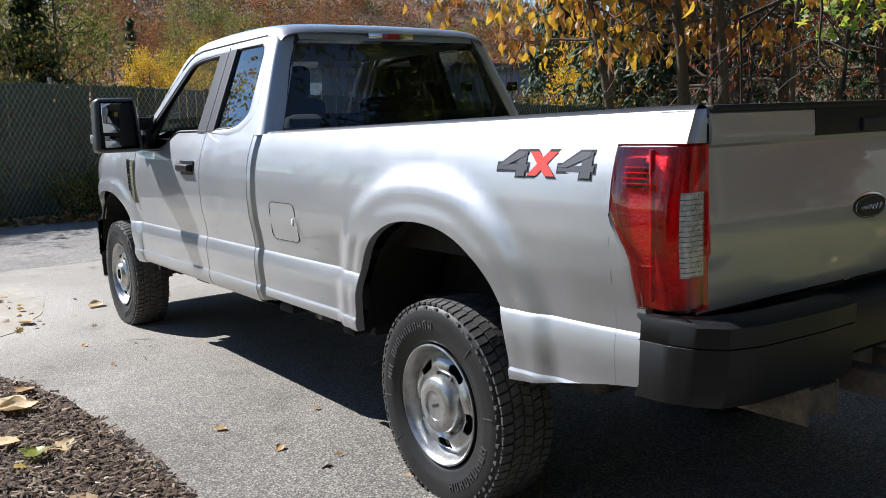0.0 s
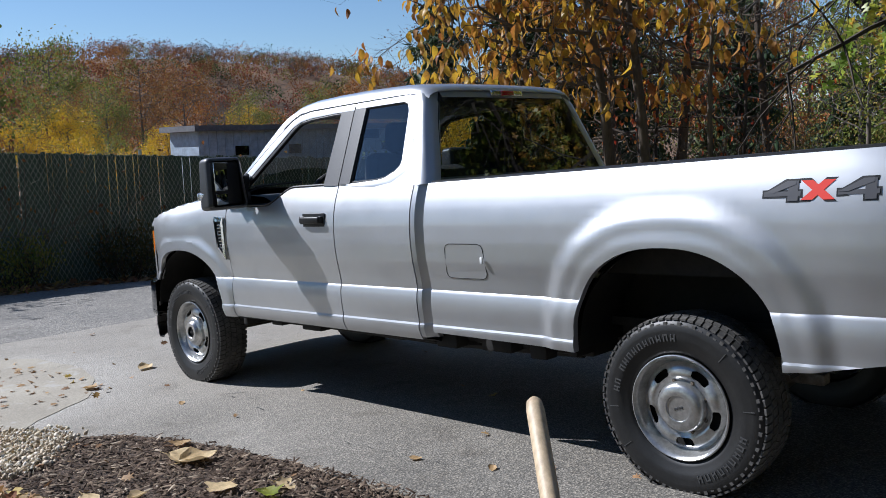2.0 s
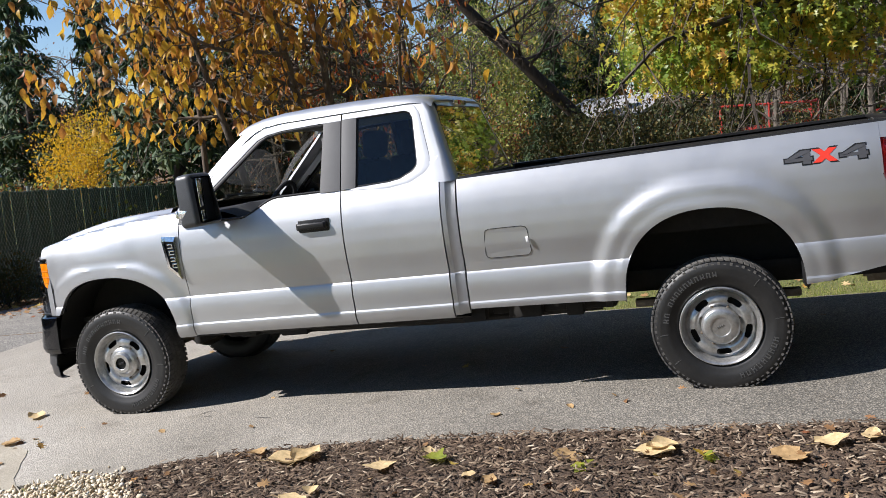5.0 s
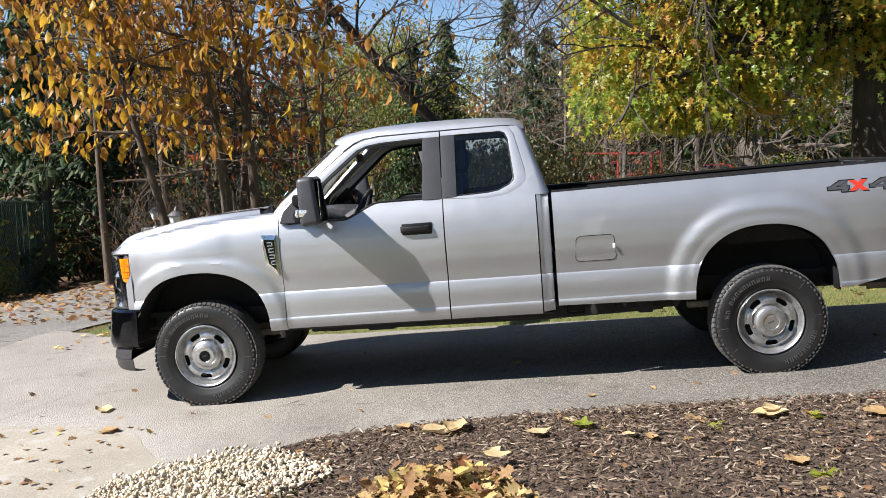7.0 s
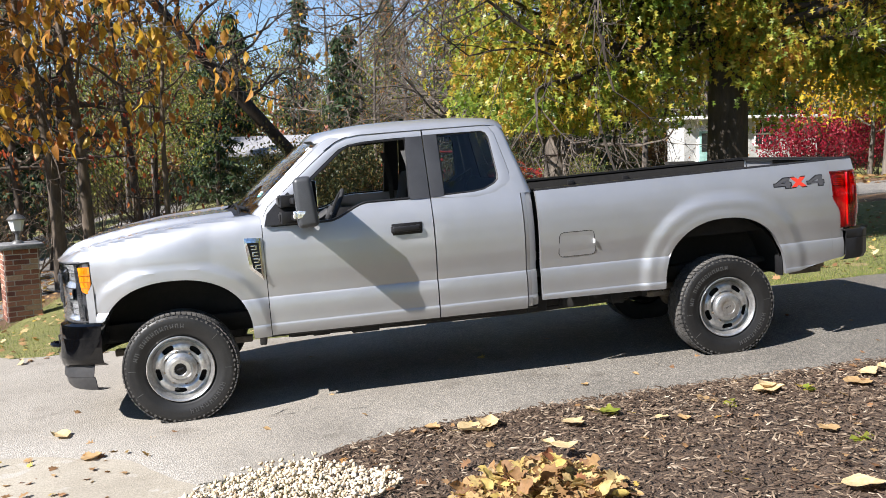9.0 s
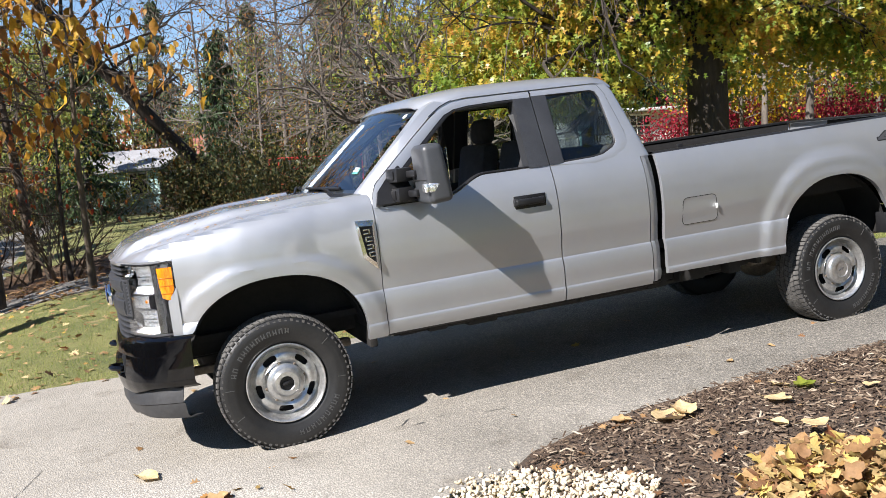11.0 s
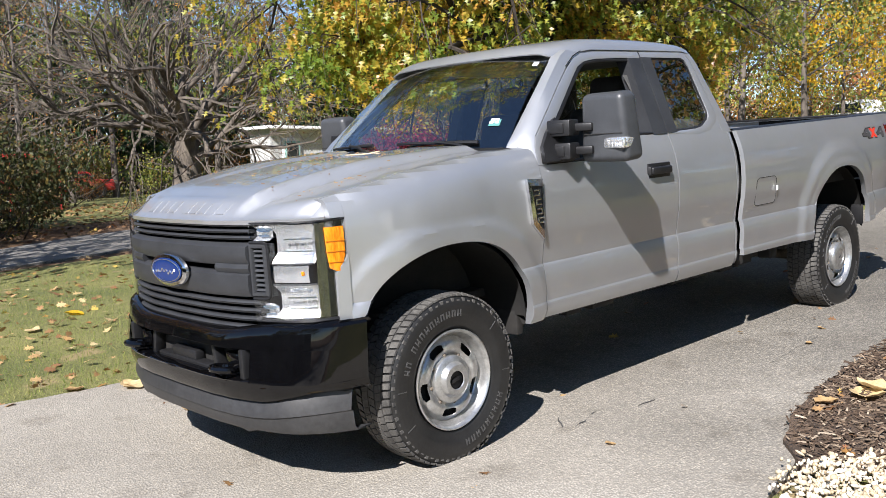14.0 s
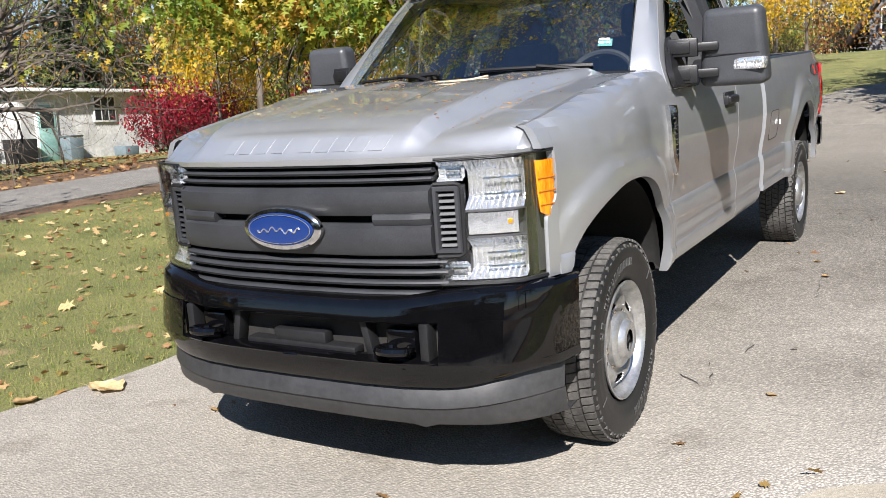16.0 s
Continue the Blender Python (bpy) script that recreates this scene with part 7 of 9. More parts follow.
plan = [
    # x, y, kind, scale
    (12.6, -17.0, 5, 0.85), (15.0, -21, 5, 1.0), (17, -25, 0, 0.9), (12.5, -25, 4, 0.8), (7.5, -23, 0, 0.6), (6.0, -30, 4, 0.55), (1.0, -30, 4, 0.52),
    (25, -25.2, 3, 0.62), (23.2, -23.6, 3, 0.5), (21, -28, 2, 0.7), (28, -31, 4, 0.8), (31, -34, 4, 0.9), (34, -31, 2, 0.9),
    (-2.5, -34, 2, 1.1), (-6, -31, 0, 1.0), (-9.5, -35, 2, 1.1), (-12, -38, 4, 1.1), (-15, -36, 0, 1.1), (-19, -37, 2, 1.1), (-22, -36, 4, 1.0), (-25, -34, 1, 1.0), (-28, -38, 0, 1.1),
    (-3, -46, 4, 1.1), (2, -50, 4, 1.2), (-8, -44, 4, 1.1), (-17, -46, 4, 1.2), (8, -42, 0, 1.0), (13, -38, 2, 1.0), (18, -36, 1, 1.0), (-32, -46, 4, 1.2), (-12, -52, 0, 1.3), (-24, -50, 1, 1.3),
    (-13.5, -14.0, 3, 0.95), (-18.5, -12.5, 0, 1.0), (-23, -17, 0, 1.05), (-17, -20, 0, 0.9), (-22.5, -9.7, 0, 0.85), (-30, -22, 0, 1.1), (-34, -15, 1, 1.1), (-31, -3.6, 3, 0.62), (-40, -24, 2, 1.1), (-38, -8, 2, 1.0), (-46, -14, 0, 1.2),
    (18.5, 4, 0, 0.7), (21, 0.5, 0, 0.75), (23, 6, 1, 0.8), (27, -1, 0, 0.75), (19, 9.5, 0, 0.9), (30, 5, 1, 0.9), (22, 13, 0, 1.0), (44, -24, 2, 0.5), (17.2, 1.5, 2, 0.5),
    (-2.0, -24.5, 2, 0.75), (-24.5, -29.5, 0, 0.9), (-20, -25, 3, 0.8), (-33, -30, 1, 1.1), (-22, -22, 0, 0.9), (-26, -14, 0, 1.0), (-36, -20, 0, 1.1), (-31, -12, 3, 0.8), (-35, -5.5, 0, 0.8),
    # the last three stand out of view, added to cast shade on the upper drive
    (14.4, -15.6, 5, 1.0), (16.2, -18.6, 5, 1.05), (30, -28, 4, 1.0), (33.5, -31.4, 4, 1.1), (27, -27.5, 2, 0.8), (-2.6, -30, 2, 0.85), (-4.6, -29, 2, 1.0), (-0.2, -26.5, 2, 0.7), (-5.5, -36, 4, 0.95), (0.2, -34, 4, 0.6), (-13.5, 4.9, 0, 1.1), (-10.0, 5.6, 1, 0.95), (-17.5, 5.2, 0, 1.0),
    # the wood and gardens behind the walker, seen only as reflections
    (-16, 14, 0, 1.0), (-10, 22, 1, 1.0), (-2, 26, 0, 1.1), (6, 24, 1, 1.0), (13, 20, 0, 1.0), (-24, 10, 1, 1.0), (-20, 26, 4, 1.1), (20, 28, 2, 1.1), (-9.5, 8.5, 0, 0.9), (-14, 6.5, 1, 0.9), (-13, 11, 0, 1.0), (-19, 7, 0, 1.0), (-28, 6, 4, 1.1), (-24, 3.6, 5, 0.9), (-30, 9, 5, 1.0), (-36, 5, 4, 1.0), (-21, 9.5, 5, 0.9),
    # hemlocks at y 3.2 to 3.4: unseen, added to shade the drive's bend and darken reflections
    (7, -36, 5, 0.7), (8.5, -41.5, 0, 0.85), (5.5, -44.5, 4, 0.9), (2.5, -45, 2, 1.0), (1.2, -33.5, 2, 0.95), (-0.6, -36, 2, 1.05), (-1.6, -38.5, 0, 0.85), (-0.5, -43.5, 0, 0.95), (-12.8, 3.2, 5, 0.95), (-16.6, 3.4, 5, 1.0), (-26, 3.2, 5, 0.9), (10, -33, 0, 0.8), (-6.5, 11.5, 0, 1.0), (-2.0, 12.2, 5, 0.9), (2.0, 13.5, 0, 1.1), (-11.0, 12.0, 5, 1.0),
    # orchard and wood edge beyond the fence
    (81.5, -29.2, 0, 1.2), (68.2, -22.0, 1, 0.78), (74.0, -34.0, 1, 1.0), (53.4, -18.7, 3, 0.6), (61.6, -25.1, 0, 0.7), (94, -49.6, 1, 1.15), (86, -22, 1, 1.1), (77, -27, 3, 0.75), (28.4, -10.8, 3, 0.36), (32.9, -10.4, 3, 0.42), (30.6, -10.7, 0, 0.34),
    (50, -14, 3, 0.55), (55, -18, 0, 0.6), (51, -24, 3, 0.42), (60, -20, 1, 0.6), (62, -12, 0, 0.65), (48, -9, 1, 0.55), (66, -26, 1, 0.7), (70, -16, 0, 0.75), (58, -6, 5, 0.6), (75, -30, 3, 0.7), (56, -1, 1, 0.6), (64, -3, 0, 0.7), (80, -22, 4, 0.6), (85, -40, 1, 0.8), (72, -44, 0, 0.7), (90, -55, 3, 0.8), (95, -70, 0, 0.9), (70, 6, 1, 0.7),
    # dark trees between fence and building
    (18.4, -1.4, 5, 0.5), (18.6, -2.0, 0, 0.5), (18.0, 0.6, 0, 0.5), (17.0, 6.5, 5, 0.55), (16.6, 3.2, 0, 0.4), (26, 3, 4, 0.7),
]
row = np.random.default_rng(8)
for i in range(26):
    plan.append((-52 + 3.9 * i + row.uniform(-1, 1), -52 - 5 * row.uniform(0, 1), (0, 4, 1, 2, 4, 0, 5)[i % 7], row.uniform(1.1, 1.4)))
for i in range(22):
    plan.append((-48 + 3.4 * i + row.uniform(-1, 1), -43 - 4 * row.uniform(0, 1), (2, 5, 0, 4, 5)[i % 5], row.uniform(0.8, 1.1)))
for i in range(16):
    plan.append((-54 - 6 * row.uniform(0, 1), -46 + 4.2 * i, (0, 1, 4, 0, 2)[i % 5], row.uniform(1.0, 1.3)))

rng = np.random.default_rng(5)
used = set()
for x, y, k, sc in plan:
    if y < -40 and -9 < x < 7:
        sc *= 0.78
    m = Matrix.Translation(site(x, y)) @ Matrix.Rotation(rng.uniform(0, 6.28), 4, "Z") @ Matrix.Scale(sc, 4)
    if k in used:
        c = copy_thing(KINDS[k], m)
        c.matrix_basis = m
    else:
        used.add(k)
        KINDS[k].matrix_basis = m


# ---- bushes ----
def bush(name, label, x, y, width, height, mat, leaves, size, seed, group="", shape=SIMPLE, bark=BARK_DARK):
    rng = np.random.default_rng(seed)
    t = thing(name, label, "bush", group, Matrix.Translation(site(x, y)))
    bm = bmesh.new()
    tips = []
    for i in range(14):
        a = i * 2.4
        r = width * 0.2 * rng.uniform(0, 1)
        grow(bm, rng, (r * math.cos(a), r * math.sin(a), -0.05), (0.7 * math.cos(a), 0.7 * math.sin(a), 1.0), height * 0.42, 0.022, 2, tips, 0.3, (3, 5), 0.6, 0.1, 0.75, 3)
    part("branchwork", bm, bark, t, "", 60)
    s = spots_near(rng, tips, leaves, 0.14)
    s *= np.array([width / 2 / max(0.1, np.percentile(np.abs(s[:, 0]), 97)), width / 2 / max(0.1, np.percentile(np.abs(s[:, 1]), 97)), height / max(0.1, np.percentile(s[:, 2], 98))])
    s[:, 2] = np.maximum(s[:, 2], 0.05)
    scatter("foliage", shape, s, turns(rng, leaves), rng.uniform(size * 0.7, size * 1.3, leaves), mat, t)
    return t


bush("evergreen_bush", "broad dark green bush flecked with brown", 1.75, -15.2, 4.3, 2.15, BUSH_LEAF, 15000, 0.085, 81)
bush("crimson_bush", "crimson autumn bush beside the shed", -22.6, -28.0, 3.6, 2.9, CRIMSON_LEAF, 4200, 0.11, 82, "crimson bushes")
bush("crimson_bush", "crimson autumn bush beside the shed", -16.2, -23.6, 3.2, 2.6, CRIMSON_LEAF, 3500, 0.11, 83, "crimson bushes")
bush("crimson_bush", "crimson autumn bush beside the shed", -18.6, -17.9, 3.0, 2.0, CRIMSON_LEAF, 3000, 0.11, 84, "crimson bushes")
bush("bare_shrub", "leafless grey shrub behind the fence", 15.3, -0.8, 3.6, 3.5, BROWN_LEAF, 260, 0.07, 85, "bare shrubs", SIMPLE, BARK_PALE)
bush("bare_shrub", "leafless grey shrub behind the fence", 15.2, -2.6, 3.0, 3.2, BROWN_LEAF, 220, 0.07, 86, "bare shrubs", SIMPLE, BARK_PALE)
for i, (x, y, w, h) in enumerate(((6.2, -12.6, 3.4, 3.0), (8.9, -11.4, 3.0, 2.6), (3.0, -18.0, 2.0, 3.0), (10.2, -12.8, 3.2, 3.2), (7.6, -14.5, 3.6, 3.4))):
    bush("bare_shrub", "leafless brown undergrowth shrub in the grove", x, y, w, h, BROWN_LEAF, 200, 0.07, 120 + i, "grove shrubs", SIMPLE, BARK_BROWN)
THICKETS = [bush("thicket", "tangled brown and olive thicket", 15.6 - 0.5 * i, -3.0 + 4 * i, 2.6, 1.9, mat, 1900, 0.10, 90 + i, "thickets") for i, mat in enumerate((BROWN_LEAF, OLIVE_LEAF, BUSH_LEAF))]
spots_t = [(16.2, -7.5, 1.1), (15.6, -12.0, 1.3), (17.5, -15.5, 1.3), (13.0, -16.8, 0.9), (-8.0, -27.0, 0.9), (-3.5, -27.5, 1.0), (0.5, -22.5, 0.8), (13.85, -1.2, 0.5), (13.8, -3.2, 0.55), (13.85, -5.4, 0.55), (13.75, 0.8, 0.5), (13.8, -8.2, 0.55), (13.8, 3.0, 0.5), (13.7, -11.5, 0.6), (12.5, -20.0, 1.2), (14.5, -18.0, 1.2), (-2.4, -31.5, 0.6), (-5.0, -32.0, 0.7), (-7.2, -32.5, 0.6)]
row = np.random.default_rng(6)
spots_t += [(-30 + 2.3 * i + row.uniform(-0.8, 0.8), -36 - 4 * row.uniform(0, 1) - (4 if -26 < -30 + 2.3 * i < -10 else 0), row.uniform(1.0, 1.7)) for i in range(19)]
spots_t += [(-38 + 2.6 * i + row.uniform(-0.8, 0.8), -42 - 3 * row.uniform(0, 1), row.uniform(1.3, 1.9)) for i in range(24)]
spots_t += [(16 + 2.0 * i, -19.5 - 1.1 * i + row.uniform(-1, 1), row.uniform(0.9, 1.3)) for i in range(8)]
spots_t += [(-38 - 5 * row.uniform(0, 1), -30 + 2.6 * i, row.uniform(1.0, 1.5)) for i in range(10)]
for i in range(26):
    a = radians(176 + 2.3 * i)
    spots_t.append(((47 + 6 * row.uniform(0, 1)) * math.cos(a), (47 + 6 * row.uniform(0, 1)) * math.sin(a) - 2, row.uniform(1.7, 2.4)))
for i, (x, y, sc) in enumerate(spots_t):
    m = Matrix.Translation(site(x, y)) @ Matrix.Rotation(i * 1.7, 4, "Z") @ Matrix.Scale(sc, 4)
    copy_thing(THICKETS[i % 3], m).matrix_basis = m


# ---- the wooded hill ----
def hill_z(x, y):
    u = math.exp(-(((x - 330) / 95) ** 2) - ((y + 175) / 120) ** 2)
    v = math.exp(-(((x - 300) / 90) ** 2) - ((y + 20) / 120) ** 2)
    w = math.exp(-(((x - 260) / 90) ** 2) - ((y + 330) / 130) ** 2)
    return -5 + 34 * u + 18 * v + 20 * w


FAR_WOOD = uneven("hill_ground", (0.10, 0.06, 0.03), (0.18, 0.10, 0.045), 0.02, (0.6, 0.6, 0.6), (1.4, 1.3, 1.2), 0.4, 0.95, 0.3)
hx = [float(v) for v in np.linspace(130, 560, 36)]
hy = [float(v) for v in np.linspace(-620, 240, 60)]
bm = bmesh.new()
sheet(bm, [[(x, y, hill_z(x, y)) for y in hy] for x in hx])
tagged(part("hill", bm, FAR_WOOD, None, "", 60), "long wooded hill in autumn colours", "hill", "", "structure")
def crown_color(name, low, high):
    """Foliage of one far crown colour, varied clump by clump."""
    m, n, k, b = material(name, 0.95)
    b.inputs["Specular IOR Level"].default_value = 0.1
    g = n.new("ShaderNodeNewGeometry")
    c = ramp(m, g.outputs["Random Per Island"], ((0.0, low), (1.0, high)))
    t = texture(m, "noise", 0.03, 4)
    d = ramp(m, t.outputs[0], ((0.3, (0.75, 0.75, 0.75)), (0.7, (1.2, 1.2, 1.2))))
    k.new(blend(m, 1.0, c.outputs[0], d.outputs[0], "MULTIPLY"), b.inputs["Base Color"])
    return m


CROWNS = [crown_color("far_" + n, lo, hi) for n, lo, hi in (("orange", (0.34, 0.14, 0.04), (0.50, 0.23, 0.06)), ("russet", (0.24, 0.10, 0.045), (0.36, 0.16, 0.06)), ("grey_brown", (0.17, 0.13, 0.105), (0.27, 0.21, 0.165)), ("olive", (0.20, 0.18, 0.05), (0.34, 0.28, 0.08)), ("green", (0.06, 0.10, 0.04), (0.13, 0.17, 0.06)), ("red", (0.28, 0.085, 0.06), (0.40, 0.13, 0.075)))]


def far_crowns(name, label, rng, x, y, z, size, per, bit):
    """Crowns of loose leaf clumps, each crown of one colour."""
    wood = thing(name, label, "woodland", kind="stuff")
    hue = rng.choice(6, len(x), p=(0.24, 0.24, 0.22, 0.13, 0.08, 0.09))
    for h in range(6):
        on = hue == h
        n = int(on.sum())
        d = rng.normal(0, 1, (n, per, 3))
        d /= np.linalg.norm(d, axis=2, keepdims=True)
        d[:, :, 2] = np.abs(d[:, :, 2]) * 1.3
        lump = 1 + 0.22 * np.sin(5 * d[:, :, :1] + rng.uniform(0, 6, (n, 1, 1))) * np.cos(4 * d[:, :, 1:2] + rng.uniform(0, 6, (n, 1, 1)))
        p = np.stack([x[on], y[on], z[on]], -1)[:, None] + d * size[on][:, None, None] * lump * rng.uniform(0.7, 1.0, (n, per, 1))
        k = n * per
        tagged(scatter("crowns", SIMPLE, p.reshape(k, 3), turns(rng, k), rng.uniform(bit * 0.6, bit * 1.4, k), CROWNS[h], wood), kind="stuff")


def hill_wood():
    """Tree crowns covering the near side of the hill."""
    rng = np.random.default_rng(11)
    n = 1900
    x, y = rng.uniform(165, 345, n), rng.uniform(-430, 90, n)
    z = np.array([hill_z(a, c) for a, c in zip(x, y)]) + 1.0
    far_crowns("hill_trees", "far autumn wood of orange, russet and green crowns", rng, x, y, z, rng.uniform(3.0, 6.0, n), 190, 0.55)


def far_woods():
    """A belt of far crowns that closes the view behind gardens and lane."""
    rng = np.random.default_rng(12)
    n = 800
    a = np.radians(rng.uniform(150, 300, n))
    d = rng.uniform(85, 125, n)
    x, y = d * np.cos(a), d * np.sin(a)
    low = np.clip(1 - np.abs(np.degrees(a) - 266) / 10, 0, 1)
    z = rng.uniform(0, 1, n) * (9 - 5 * low) + np.array([ground_z(p, q) for p, q in zip(x, y)]) + 0.8
    far_crowns("far_woods", "far belt of autumn trees behind the gardens", rng, x, y, z, rng.uniform(1.8, 3.2, n), 44, 0.75)


hill_wood()
far_woods()

# ---- fence with slats along the street ----
SLAT = mottled("fence_slat_green", (0.028, 0.062, 0.048), (0.06, 0.11, 0.085), 3, 0.32, 0, 0.001)
WIRE = mottled("galvanised_wire", (0.30, 0.35, 0.32), (0.5, 0.54, 0.5), 5, 0.35, 0.5)
FX, F0, F1 = 14.25, 8.0, -15.6


def fence_foot(y):
    return -0.85 - 0.05 * max(-y - 0.7, 0.0)


fence = thing("slatted_fence", "tall chain-link fence woven with dark green slats", "fence")
bm = bmesh.new()
box(bm, (0, 0, 1.27), (0.012, 0.090, 2.34), 0.0)
me = bpy.data.meshes.new("slat")
bm.to_mesh(me)
bm.free()
me.materials.append(SLAT)
rng = np.random.default_rng(3)
for i in range(276):
    y = F0 - 0.04 - i * 0.0855
    ob = new("slat", me)
    ob.parent = fence
    ob.matrix_basis = Matrix.Translation((FX, y, fence_foot(y) + rng.uniform(-0.03, 0.03))) @ Matrix.Rotation(rng.normal(0.12, 0.06), 4, "Z") @ Matrix.Rotation(rng.normal(0, 0.005), 4, "X")
verts, faces = [], []
for sgn in (1, -1):
    for i in range(330):
        y = F0 + 2.4 - i * 0.088
        y2 = y + sgn * 2.4 * 0.55
        a, b = (y, 0.06), (y2, 2.46)
        k = len(verts)
        for yy, zz in (a, b):
            c = min(max(yy, F1), F0)
            f = 0 if y2 == y else (c - y) / (y2 - y)
            zz = 0.06 + 2.4 * f
            verts.extend([(FX - 0.03 - 0.003 * sgn, c - 0.004, fence_foot(c) + zz), (FX - 0.03 - 0.003 * sgn, c + 0.004, fence_foot(c) + zz)])
        faces.append((k, k + 1, k + 3, k + 2))
mesh_part("chain_link", verts, faces, WIRE, fence)["kind"] = "stuff"
for i in range(9):
    y = F0 - i * (F0 - F1) / 8
    bm = bmesh.new()
    tube(bm, [(FX + 0.05, y, fence_foot(y) - 0.1), (FX + 0.05, y, fence_foot(y) + 2.55)], 0.035, 10)
    part("post", bm, WIRE, fence)
bm = bmesh.new()
tube(bm, [(FX + 0.02, y, fence_foot(y) + 2.42) for y in (F0, -0.7, F1)], 0.016, 8)
part("top_rail", bm, SLAT, fence)

# ---- long metal building beyond the fence ----
METAL_BLUE = mottled("blue_grey_siding", (0.33, 0.40, 0.48), (0.42, 0.49, 0.57), 0.5, 0.5, 0.1, 0.0)
ROOF_GREY = mottled("grey_roof", (0.10, 0.10, 0.105), (0.17, 0.17, 0.175), 1.0, 0.7)
works = thing("metal_building", "long low blue-grey metal building with a dark flat roof", "building")
bm = bmesh.new()
box(bm, (41.5, -34.2, -0.05), (3, 28.6, 4.8))
wall = part("wall", bm, METAL_BLUE, works)
for i in range(56):
    bm = bmesh.new()
    box(bm, (39.97, -20.0 - 0.505 * i, -0.05), (0.06, 0.05, 4.78))
    part("siding_rib", bm, METAL_BLUE, wall)
bm = bmesh.new()
box(bm, (41.5, -34.2, 2.47), (3.8, 29.4, 0.3))
part("roof", bm, ROOF_GREY, works, "dark overhanging roof edge")
for y in (-22.5, -26, -29.5, -33, -37, -41):
    bm = bmesh.new()
    box(bm, (39.95, y, 1.25), (0.08, 0.8, 0.5))
    part("window", bm, GLOSS_BLACK, works)

# ---- brick gate pillars with lanterns ----
BRICKS, _n, _k, _b = material("old_brick", 0.9)
_o = _n.new("ShaderNodeObjectInfo")
_f = ramp(BRICKS, texture(BRICKS, "noise", 40, 4).outputs[0], ((0.3, (0.7, 0.7, 0.7)), (0.7, (1.2, 1.2, 1.2))))
_k.new(blend(BRICKS, 1.0, ramp(BRICKS, _o.outputs["Random"], ((0.0, (0.12, 0.04, 0.028)), (0.4, (0.22, 0.085, 0.05)), (0.75, (0.32, 0.15, 0.09)), (1.0, (0.36, 0.24, 0.16)))).outputs[0], _f.outputs[0], "MULTIPLY"), _b.inputs["Base Color"])
MORTAR = mottled("mortar", (0.42, 0.38, 0.33), (0.56, 0.52, 0.46), 20, 0.95)
CAPSTONE = mottled("grey_capstone", (0.10, 0.10, 0.105), (0.22, 0.22, 0.22), 6, 0.9, 0, 0.004)
IRON = mottled("lantern_metal", (0.10, 0.10, 0.10), (0.25, 0.25, 0.24), 12, 0.45, 0.7)
PANE, *_ = material("lantern_pane", 0.25, 0.0, (0.55, 0.56, 0.55))


def pillar(x, y, foot, turn, height=1.06):
    t = thing("brick_pillar", "square red brick gate pillar with a stone cap", "pillar", "gate pillars", Matrix.Translation((x, y, foot)) @ Matrix.Rotation(turn, 4, "Z"))
    bm = bmesh.new()
    box(bm, (0, 0, height / 2), (0.46, 0.46, height))
    part("core", bm, MORTAR, t)
    b2 = bmesh.new()
    box(b2, (0, 0, 0), (0.205, 0.012, 0.06), 0.003, None, None, 1)
    data = bpy.data.meshes.new("brick")
    b2.to_mesh(data)
    b2.free()
    data.materials.append(BRICKS)
    for row in range(int(height / 0.075)):
        for side in range(4):
            for k in range(3 if row % 2 else 2):
                u = (k - (1 if row % 2 else 0.5)) * 0.218
                w = 0.5 if row % 2 and k in (0, 2) else 1.0
                ob = new("brick", data)
                ob.parent = t
                ob.matrix_basis = Matrix.Rotation(side * math.pi / 2, 4, "Z") @ Matrix.Translation((u * (0.78 if w < 1 else 1), -0.235, 0.045 + row * 0.075)) @ Matrix.Diagonal((w, 1, 1, 1))
    bm = bmesh.new()
    box(bm, (0, 0, height + 0.035), (0.62, 0.62, 0.07), 0.012)
    part("cap", bm, CAPSTONE, t, "grey stone cap")
    l = thing("lantern", "small metal post lantern with pale panes", "lantern", "gate lanterns", Matrix.Translation((x, y, foot + height + 0.07)) @ Matrix.Rotation(turn, 4, "Z"))
    bm = bmesh.new()
    lathe(bm, [(0.0, 0.09), (0.03, 0.07), (0.05, 0.03), (0.13, 0.025), (0.16, 0.05), (0.18, 0.075)], 16, Matrix.Rotation(radians(90), 4, "X"))
    part("stem", bm, IRON, l)
    bm = bmesh.new()
    lathe(bm, [(0.18, 0.075), (0.30, 0.105), (0.34, 0.115)], 6, Matrix.Rotation(radians(90), 4, "X"))
    part("pane_ring", bm, PANE, l)
    bm = bmesh.new()
    lathe(bm, [(0.34, 0.13), (0.355, 0.135), (0.40, 0.09), (0.43, 0.03), (0.47, 0.02), (0.50, 0.005)], 12, Matrix.Rotation(radians(90), 4, "X"))
    part("hood", bm, IRON, l)


pillar(7.27, -6.5, ground_z(7.27, -6.5) - 0.02, 0.4)
pillar(9.65, -11.4, ground_z(9.65, -11.4) - 0.02, 0.4)

